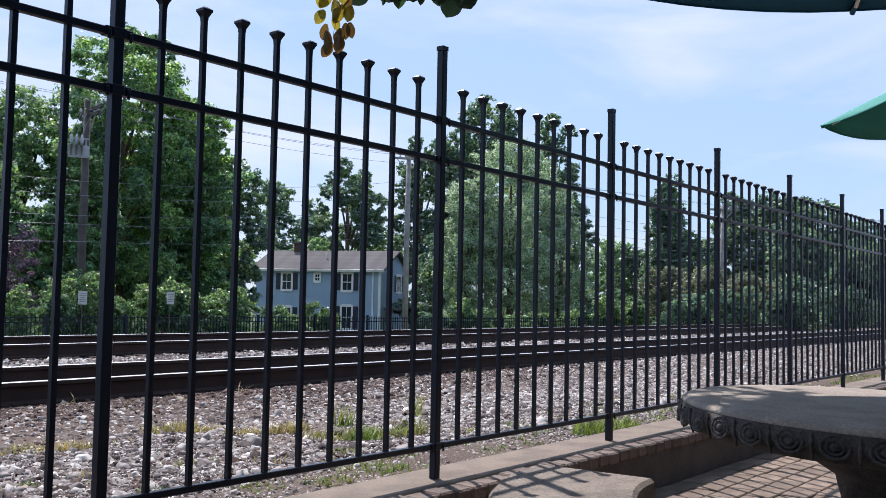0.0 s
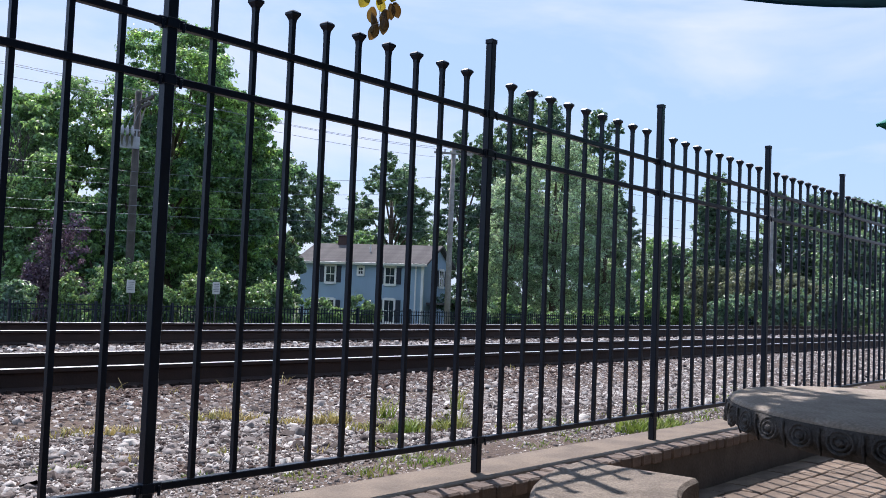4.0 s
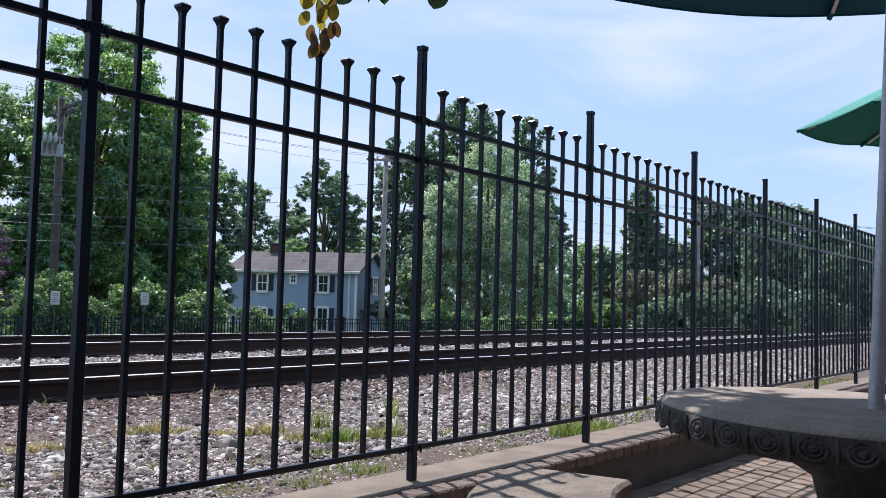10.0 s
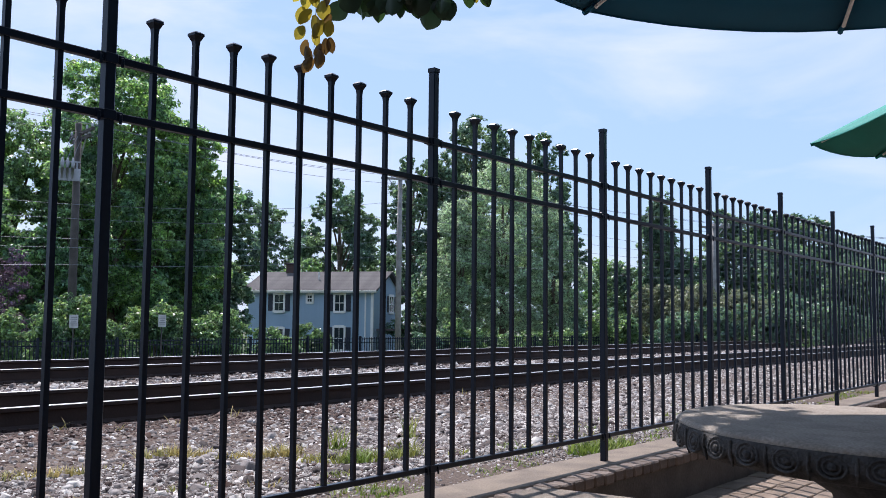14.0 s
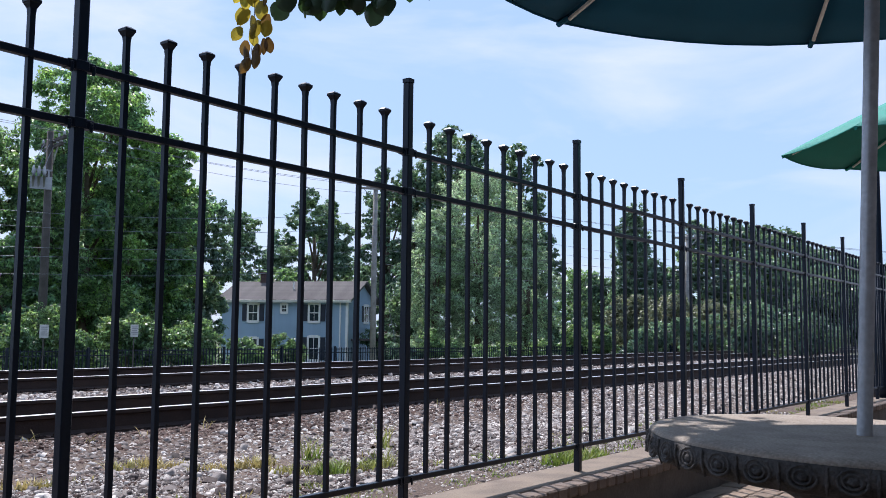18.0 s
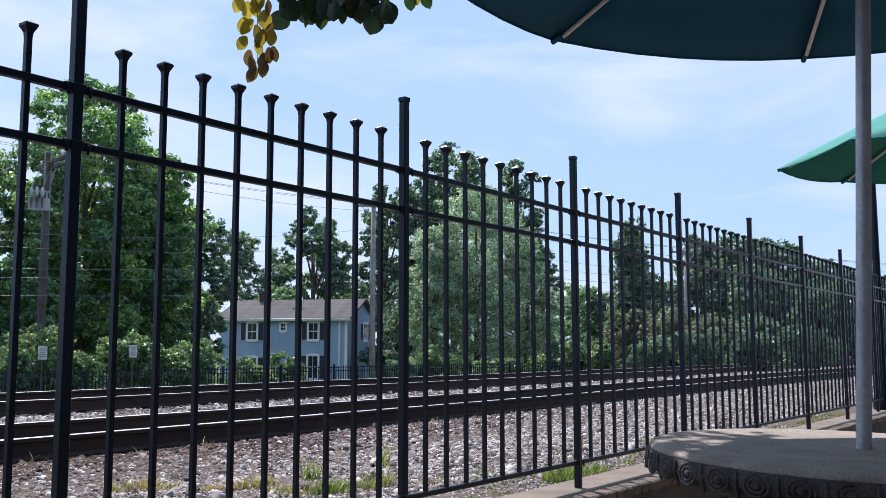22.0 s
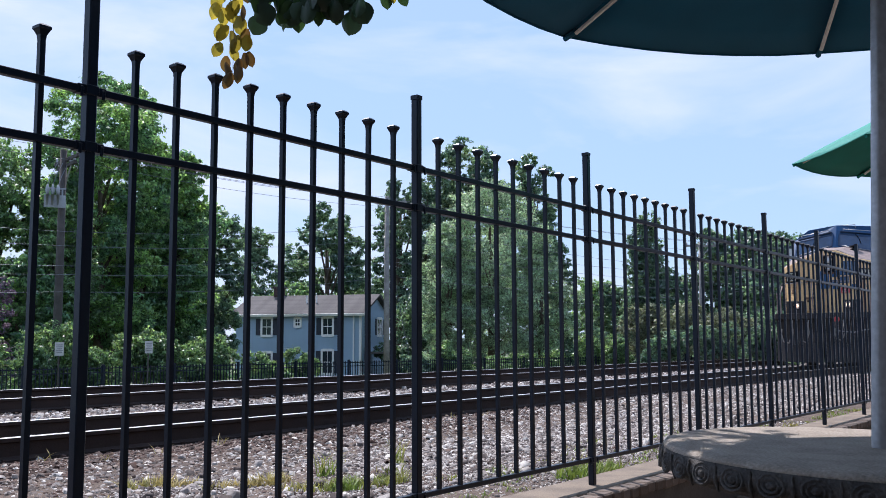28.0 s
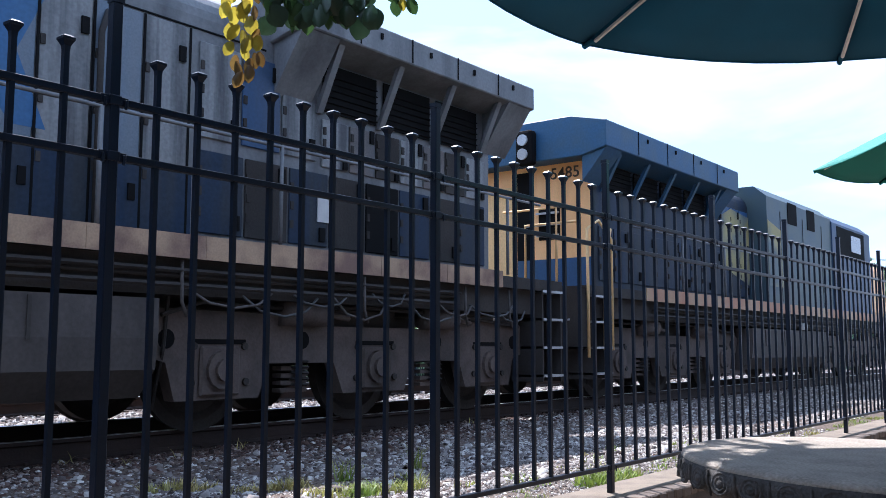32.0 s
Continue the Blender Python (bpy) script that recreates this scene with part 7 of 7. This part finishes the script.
# ---- lamp post at the far end of the curb ----
def make_lamp_post(x, y):
    l = thing("lamp_post", "dark metal lamp post with a curved arm on the curb", "lamp post", pose(x, y, CURB_Z))
    bm = bmesh.new()
    lathe(bm, [(0.11, 0), (0.11, 0.12), (0.08, 0.2), (0.055, 0.5), (0.045, 3.2), (0.03, 3.9), (0.02, 4.2)], 14)
    part("post", bm, M_IRON, l, smooth=True)
    arm = bmesh.new()
    tube(arm, [(0, 0, 3.2), (0.18, -0.2, 3.75), (0.42, -0.5, 3.95), (0.72, -0.9, 3.9)], 0.03, 8)
    part("arm", arm, M_IRON, l, smooth=True)
    sh = bmesh.new()
    lathe(sh, [(0.17, 3.68), (0.16, 3.76), (0.06, 3.88), (0.03, 3.92)], 14, (0.72, -0.9, 0))
    part("shade", sh, M_IRON, l)


make_lamp_post(12.72, 2.47)


# ---- leaves hanging over the view ----
def leaf_mesh(name, mat, seed, length=0.06, broad=1.0):
    """One broad leaf, folded along its midrib and a little curled."""
    rnd = random.Random(seed)
    bm = bmesh.new()
    w = length * rnd.uniform(0.30, 0.38) * broad
    curl = rnd.uniform(0.1, 0.3)
    rows = []
    n = 7
    for k in range(n + 1):
        f = k / n
        half = w * math.sin(math.pi * min(1, f * 0.93 + 0.06)) ** 0.75 if k < n else 0.0005
        z = -length * f
        y = curl * length * f * f
        rows.append([bm.verts.new((-half, y + half * 0.35, z)), bm.verts.new((-half * 0.5, y + half * 0.12, z)), bm.verts.new((0, y, z)), bm.verts.new((half * 0.5, y + half * 0.12, z)), bm.verts.new((half, y + half * 0.35, z))])
    for a, b in zip(rows, rows[1:]):
        for j in range(4):
            bm.faces.new((a[j], a[j + 1], b[j + 1], b[j]))
    return mesh_of(name, bm, mat, True)


LEAF_KINDS = {"y": [leaf_mesh("leaf", M_NEARLEAF, k) for k in range(3)], "b": [leaf_mesh("leaf", M_BROWNLEAF, k + 5) for k in range(3)], "g": [leaf_mesh("leaf", M_GREENLEAF, k + 9, 0.078) for k in range(3)],
              "d": [leaf_mesh("leaf", M_SHADELEAF, k + 21, 0.075, 1.35) for k in range(3)]}


def make_branch():
    """A drooping twig; local x to the right, y away, z up, from the lowest leaf's tip. One unit of the list below is a thousandth of a metre."""
    br = thing("leafy_branch", "drooping twig with yellow, brown and dark green leaves", "branch")
    S = 3.0 / 1652
    rnd = random.Random(11)

    def px(u, v):
        """From the outline's grid (three to one) to metres, from the lowest tip."""
        return ((u - 257) / 3 * S, (465 - v) / 3 * S)

    stems = bmesh.new()
    tube(stems, [(*px(262, 400)[:1], 0.0, px(262, 400)[1]), (px(264, 250)[0], 0.003, px(264, 250)[1]), (px(258, 100)[0], 0.0, px(258, 100)[1]), (px(240, -40)[0], 0.0, px(240, -40)[1]), (px(300, -220)[0], 0.05, px(300, -220)[1]), (px(620, -420)[0], 0.1, px(620, -420)[1])], (0.0008, 0.001, 0.0014, 0.002, 0.003, 0.005), 6)
    tube(stems, [(px(300, -220)[0], 0.05, px(300, -220)[1]), (px(480, -60)[0], 0.03, px(480, -60)[1]), (px(700, -10)[0], 0.0, px(700, -10)[1]), (px(830, 20)[0], 0.0, px(830, 20)[1])], (0.003, 0.0025, 0.0016, 0.001), 6)
    tube(stems, [(px(620, -420)[0], 0.1, px(620, -420)[1]), (px(900, -260)[0], 0.05, px(900, -260)[1]), (px(1120, -110)[0], 0.0, px(1120, -110)[1])], (0.003, 0.002, 0.001), 6)
    part("twig", stems, M_BARK, br, "thin brown twig")
    yellow = ((170, 0), (205, 25), (240, 20), (285, 0), (312, 25), (297, 80), (188, 118), (236, 135), (246, 165), (340, 150), (300, 195), (345, 185), (205, 235), (258, 250), (345, 275), (318, 280), (218, 290), (222, 335), (300, 320), (296, 360), (255, 395),
              (150, -60), (215, -70), (270, -60), (330, -80), (190, -130), (250, -140), (310, -150))
    for k, (u, v) in enumerate(yellow):
        kind = "b" if v > 270 or k % 5 == 4 else "y"
        x, z = px(u, v)
        part("leaf", LEAF_KINDS[kind][k % 3], None, br, at=pose(x, rnd.uniform(-0.02, 0.02), z, rnd.uniform(-12, 14), rnd.uniform(-28, 28), rnd.uniform(-55, 55)) @ Matrix.Scale(rnd.uniform(0.85, 1.1), 4))
    green = ((395, 10), (425, -30), (470, -20), (500, 30), (545, -20), (575, 10), (612, 30), (640, -30), (690, -10), (655, -60), (735, 30), (770, -10), (845, 25), (380, -60), (450, -90), (520, -80), (590, -90), (700, -90), (430, -150), (560, -160), (680, -150))
    for k, (u, v) in enumerate(green):
        x, z = px(u, v)
        part("leaf", LEAF_KINDS["g"][k % 3], None, br, at=pose(x, rnd.uniform(-0.03, 0.03), z + 0.01, rnd.uniform(-15, 18), rnd.uniform(-25, 25), rnd.uniform(-65, 65)) @ Matrix.Scale(rnd.uniform(0.85, 1.15), 4))
    for k in range(54):
        u = rnd.uniform(395, 960)
        x, z = px(u, rnd.uniform(-150, 100 if u < 640 else 45))
        part("leaf", LEAF_KINDS["d"][k % 3], None, br, at=pose(x, rnd.uniform(-0.05, 0.05), z + 0.01, rnd.uniform(-20, 25), rnd.uniform(-35, 35), rnd.uniform(-50, 50)) @ Matrix.Scale(rnd.uniform(0.8, 1.1), 4))
    for k, (u, v) in enumerate(((1090, -60), (1130, -70), (1160, -65), (1110, -130), (1060, -140), (1190, -150))):
        x, z = px(u, v)
        part("leaf", LEAF_KINDS["y" if k % 2 else "g"][k % 3], None, br, at=pose(x, 0, z, rnd.uniform(-10, 10), rnd.uniform(-25, 25), rnd.uniform(-40, 40)) @ Matrix.Scale(0.8, 4))
    return br


BRANCH = make_branch()


# The tree over the patio from which this twig hangs; its crown stays above the view and dapples the table.
def make_shade_tree():
    rnd = random.Random(77)
    t = thing("shade_tree", "leafy tree spreading its limbs over the patio", "tree", pose(-1.3, -0.6, -0.02))
    tr = bmesh.new()
    tube(tr, ((0, 0, 0), (0.05, 0.05, 1.2), (0.15, 0.1, 2.6), (0.4, 0.3, 4.2)), (0.17, 0.13, 0.11, 0.05), 12)
    tube(tr, ((0.13, 0.1, 2.4), (1.2, 0.9, 3.0), (2.6, 2.0, 3.05), (3.55, 2.65, 2.78), (3.95, 2.9, 2.5)), (0.08, 0.06, 0.035, 0.015, 0.006), 9)
    tube(tr, ((2.6, 2.0, 3.05), (3.8, 2.6, 3.3), (5.1, 3.4, 3.45)), (0.03, 0.02, 0.008), 7)
    tube(tr, ((0.15, 0.1, 2.7), (0.9, -0.2, 3.6), (1.6, 0.3, 4.4)), (0.06, 0.04, 0.02), 8)
    part("trunk", tr, M_BARK, t, "grey-brown trunk with limbs", smooth=True)
    lobes = [(0.6, 0.4, 4.6, 1.5, 1.5, 0.9), (1.9, 1.2, 4.3, 1.2, 1.2, 0.7), (3.0, 2.2, 3.85, 0.8, 0.8, 0.4), (5.12, 3.36, 3.46, 0.42, 0.34, 0.2), (5.0, 3.4, 3.5, 0.42, 0.3, 0.2), (-0.8, -0.6, 4.2, 1.2, 1.2, 0.8)]
    tagged(part("crown", make_crown(rnd, lobes, 9000, 0.05, M_GREENLEAF), None, t), "leafy crown", kind="stuff")


make_shade_tree()

# ---- ballast, weeds and paving ----
def make_stones(name, count, x0, x1, y0, y1, size, seed, zoff, label, density=None, mat=None):
    """Loose broken stones: squashed, uneven lumps of eight faces, joined."""
    g = np.random.default_rng(seed)
    u = g.uniform(0, 1, count)
    x = x0 + (x1 - x0) * u ** 1.35
    y = g.uniform(y0, y1, count)
    if density is not None:
        keep = g.uniform(0, 1, count) < density(x, y)
        x, y = x[keep], y[keep]
        count = len(x)
    yy = y
    ok = yy > 2.68
    x, y, yy = x[ok], y[ok], yy[ok]
    count = len(x)
    z = np.array([ground_z(a, b) for a, b in zip(x, y)]) + zoff
    s = size * g.lognormal(0, 0.32, count)
    base = np.array([(a, b, c) for c in (-1, 1) for a, b in ((-1, -1), (1, -1), (1, 1), (-1, 1))], float)
    base[4:, :2] *= 0.72
    dims = np.stack([g.uniform(0.7, 1.3, count), g.uniform(0.55, 1.0, count), g.uniform(0.35, 0.7, count)], 1)
    v = base[None] * g.uniform(0.62, 1.2, (count, 8, 3)) * dims[:, None, :]
    yaw, tip, roll = g.uniform(0, math.tau, count), g.normal(0, 0.32, count), g.normal(0, 0.32, count)
    one, nil = np.ones(count), np.zeros(count)
    rz = np.array([[np.cos(yaw), -np.sin(yaw), nil], [np.sin(yaw), np.cos(yaw), nil], [nil, nil, one]]).transpose(2, 0, 1)
    ry = np.array([[np.cos(tip), nil, np.sin(tip)], [nil, one, nil], [-np.sin(tip), nil, np.cos(tip)]]).transpose(2, 0, 1)
    rx = np.array([[one, nil, nil], [nil, np.cos(roll), -np.sin(roll)], [nil, np.sin(roll), np.cos(roll)]]).transpose(2, 0, 1)
    v = np.einsum("nij,nkj->nki", rz @ ry @ rx, v) * s[:, None, None]
    v += np.stack([x, yy, z + g.uniform(0.0, 0.7, count) * s], 1)[:, None, :]
    quads = ((4, 5, 6, 7), (0, 1, 5, 4), (1, 2, 6, 5), (2, 3, 7, 6), (3, 0, 4, 7))
    faces = np.array([t for a, b, c, d in quads for t in ((a, b, c), (a, c, d))])
    f = (faces[None] + (np.arange(count) * 8)[:, None, None]).reshape(-1)
    me = bpy.data.meshes.new(name)
    me.vertices.add(count * 8)
    me.vertices.foreach_set("co", v.ravel())
    me.loops.add(len(f))
    me.loops.foreach_set("vertex_index", f)
    me.polygons.add(len(f) // 3)
    me.polygons.foreach_set("loop_start", np.arange(len(f) // 3) * 3)
    me.polygons.foreach_set("loop_total", np.full(len(f) // 3, 3))
    me.update()
    me.materials.append(mat or M_STONE)
    return tagged(new(name, me), label, "ballast", kind="stuff")


def bed(x, y):
    """How thickly the pale ballast lies: thin on the earth by the fence and at the foot of the rail."""
    start = np.clip(5.6 - 0.62 * (x - 2.5), 3.1, 5.6)
    patch = 0.35 * np.sin(x * 1.7) + 0.3 * np.sin(x * 4.3 + y * 2.2) + 0.25 * np.sin(x * 2.3 - y * 3.9)
    rusty = np.clip((y - 6.25) / 0.35, 0, 1) * np.clip((9.0 - x) / 4.0, 0.15, 0.85)
    return np.clip((y - start) / 0.6 + patch, 0.16, 1) * (1 - rusty)


make_stones("track_ballast", 150000, 1.0, 34, 3.0, 7.02, 0.0132, 5, 0.0, "loose grey and brown broken stone ballast", bed)
make_stones("rusty_ballast", 40000, 1.0, 13, 5.7, 7.02, 0.0132, 15, 0.0, "rust-stained brown stones at the foot of the rail",
            lambda x, y: np.clip((y - 5.7) / 0.7, 0, 1) * np.clip((13.0 - x) / 5.0, 0.1, 1), M_STONERUST)
make_stones("track_ballast_inner", 26000, 1.0, 40, 7.15, 8.55, 0.018, 6, 0.008, "loose grey broken stone ballast between the rails")
make_stones("track_ballast_middle", 42000, 2.0, 48, 8.7, 13.4, 0.021, 7, 0.006, "loose grey broken stone ballast between the tracks")
make_stones("scattered_stones", 4200, 1.0, 8, 3.2, 6.4, 0.0175, 12, 0.002, "larger pale stones scattered on the earth")
make_stones("brown_clods", 9000, 1.0, 7, 3.2, 6.4, 0.0110, 14, 0.002, "brown clods and stones on the earth", None, M_STONERUST)
make_stones("loose_gravel", 70000, 1.0, 10, 2.7, 5.2, 0.0062, 8, 0.008, "fine brown gravel by the curb")


def make_grass(name, spots, mat, label, seed, height=0.1):
    g = np.random.default_rng(seed)
    verts, faces = [], []
    for x, y, r, n, h in spots:
        for _ in range(n):
            a, q = g.uniform(0, math.tau), r * math.sqrt(g.uniform(0, 1))
            px_, py_ = x + q * math.cos(a) * 1.5, y + q * math.sin(a)
            z = ground_z(px_, py_ + 0) + 0.005
            hh = h * g.uniform(0.4, 1.15)
            d = g.uniform(0, math.tau)
            lean = hh * g.uniform(0.3, 1.5)
            w = 0.0045 * g.uniform(0.7, 1.4)
            ux, uy = math.cos(d), math.sin(d)
            b = len(verts)
            verts += [(px_ - uy * w, py_ + ux * w, z), (px_ + uy * w, py_ - ux * w, z), (px_ + ux * lean * 0.4 + uy * w * 0.7, py_ + uy * lean * 0.4 - ux * w * 0.7, z + hh * 0.6),
                      (px_ + ux * lean * 0.4 - uy * w * 0.7, py_ + uy * lean * 0.4 + ux * w * 0.7, z + hh * 0.6), (px_ + ux * lean, py_ + uy * lean, z + hh)]
            faces += [(b, b + 1, b + 2, b + 3), (b + 3, b + 2, b + 4)]
    return tagged(new(name, raw_mesh(name, verts, faces, mat)), label, "grass", kind="stuff")


rg = random.Random(21)
spots = [(rg.uniform(1.6, 12), 2.72 + 0.35 * rg.random() ** 2, rg.uniform(0.05, 0.13), rg.randint(12, 45), rg.uniform(0.02, 0.05)) for _ in range(80)]
spots += [(rg.uniform(1.8, 9), rg.uniform(3.0, 4.0), rg.uniform(0.04, 0.1), rg.randint(8, 30), rg.uniform(0.02, 0.05)) for _ in range(34)]
spots += [(5.2, 2.78, 0.16, 260, 0.10), (5.4, 2.8, 0.14, 200, 0.09), (4.1, 4.09, 0.12, 110, 0.06), (4.15, 3.9, 0.14, 160, 0.07), (4.14, 3.76, 0.1, 200, 0.08), (4.4, 3.69, 0.12, 180, 0.07), (4.68, 4.47, 0.05, 40, 0.2), (5.43, 4.47, 0.04, 30, 0.2), (4.61, 3.79, 0.06, 40, 0.12)]
make_grass("weeds", spots, M_GRASS, "short green weeds and grass by the curb", 3)
spots = [(3.93, 5.36, 0.14, 210, 0.075), (4.0, 5.12, 0.08, 90, 0.06), (4.01, 4.71, 0.1, 110, 0.06), (4.21, 4.54, 0.13, 240, 0.08), (2.82, 5.13, 0.15, 150, 0.06), (3.0, 4.97, 0.08, 110, 0.06)]
spots += [(rg.uniform(1.6, 7), rg.uniform(3.3, 5.2), rg.uniform(0.05, 0.1), rg.randint(10, 30), rg.uniform(0.03, 0.06)) for _ in range(12)]
spots += [(rg.uniform(1.5, 12), rg.uniform(6.4, 6.9), 0.04, 5, 0.1) for _ in range(7)]
make_grass("dry_grass", spots, M_DRYGRASS, "dry yellow grass tufts in the gravel", 4)


def make_paving():
    """Brick pavers in running bond, joints recessed; the ones near the table are single parts."""
    p = thing("patio_paving", "weathered reddish brick paving with sandy joints", "paving", kind="structure")
    part("bedding", boxes((-6, -8, -0.05, 26, 2.249, -0.012)), M_JOINT, p)
    bl, bw = 0.285, 0.142
    paver = mesh_of("paver", bevel(boxes((-bl / 2 + 0.004, -bw / 2 + 0.004, -0.04, bl / 2 - 0.004, bw / 2 - 0.004, 0.0)), 0.005), M_BRICK)
    rnd = random.Random(9)
    near, rest = [], []
    row = 0
    y = 2.249 - bw / 2
    while y > -1.2:
        x = 1.0 + (bl / 2 if row % 2 else 0)
        while x < 12:
            (near if 3.2 < x < 7.2 and y > 0.9 else rest).append((x, y))
            x += bl
        row += 1
        y -= bw
    near = near[:330]
    for x, y in near:
        part("paver", paver, None, p, at=pose(x, y, rnd.uniform(-0.004, 0.002), rnd.uniform(-1.2, 1.2), rnd.uniform(-0.8, 0.8), rnd.uniform(-0.8, 0.8)))
    verts, faces = [], []
    for x, y in rest:
        b = len(verts)
        z = rnd.uniform(-0.004, 0.002)
        for zz, e in ((-0.02, 0.004), (z, 0.006)):
            verts += [(x + sx * (bl / 2 - e), y + sy * (bw / 2 - e), zz) for sx, sy in ((-1, -1), (1, -1), (1, 1), (-1, 1))]
        faces += [(b + 4, b + 5, b + 6, b + 7)] + [(b + k, b + (k + 1) % 4, b + 4 + (k + 1) % 4, b + 4 + k) for k in range(4)]
    tagged(part("pavers", raw_mesh("pavers", verts, faces, M_BRICK2), None, p), "outlying brick pavers", kind="stuff")


make_paving()

LEAF_ROWS = [(0, 2.158, 2.151, 1.789), (0.6, 2.139, 2.183, 1.785), (1.2, 2.126, 2.205, 1.821), (2, 2.115, 2.223, 1.849), (2.8, 2.156, 2.169, 1.829), (3.5, 2.151, 2.169, 1.819), (5.5, 2.180, 2.140, 1.844), (6, 2.141, 2.192, 1.847), (6.6, 2.138, 2.209, 1.901), (7.2, 2.156, 2.180, 1.831), (8, 2.157, 2.178, 1.862), (8.6, 2.179, 2.163, 1.832), (9.2, 2.172, 2.168, 1.762), (10, 2.184, 2.144, 1.784), (10.6, 2.192, 2.133, 1.806), (11.4, 2.167, 2.162, 1.770), (12.2, 2.158, 2.180, 1.784), (13, 2.122, 2.213, 1.820), (13.6, 2.150, 2.171, 1.805), (14.5, 2.117, 2.210, 1.834), (16.5, 2.105, 2.242, 1.844), (17.2, 2.114, 2.228, 1.851), (18, 2.069, 2.282, 1.845), (19, 2.071, 2.269, 1.832), (20, 2.097, 2.237, 1.833), (21, 2.103, 2.225, 1.846), (22, 2.085, 2.247, 1.883), (23, 2.079, 2.269, 1.868), (24, 2.054, 2.282, 1.885), (25, 2.050, 2.292, 1.901), (27.5, 2.031, 2.319, 1.872), (28.6, 1.996, 2.360, 1.858), (29.3, 2.028, 2.306, 1.861), (30, 2.012, 2.342, 1.887), (30.3, 2.000, 2.354, 1.871), (30.6, 2.009, 2.340, 1.882), (30.9, 2.004, 2.342, 1.801), (31.2, 2.034, 2.299, 1.832), (31.5, 2.041, 2.288, 1.873), (32, 1.985, 2.361, 1.894)]


def motions():
    rows_a, rows_b = [], []
    # the leading end's place along the line at each time
    for t, x in ((0, 305.0), (5, 255.8), (10, 206.6), (15, 157.4), (20, 108.2), (24, 68.9), (26, 49.3), (27, 39.6), (28, 29.9), (29, 20.2), (30, 10.6), (31, 1.06), (32, -8.27)):
        rows_a.append((t, on_track(x)))
        rows_b.append((t, on_track(x + 19.6)))
    walk(LOCO_A, rows_a)
    walk(LOCO_B, rows_b)
    rnd = random.Random(2)
    walk(BRANCH, [(t, pose(x, y, z, 0, rnd.uniform(-4, 4), -53 + rnd.uniform(-8, 8))) for t, x, y, z in LEAF_ROWS])


motions()
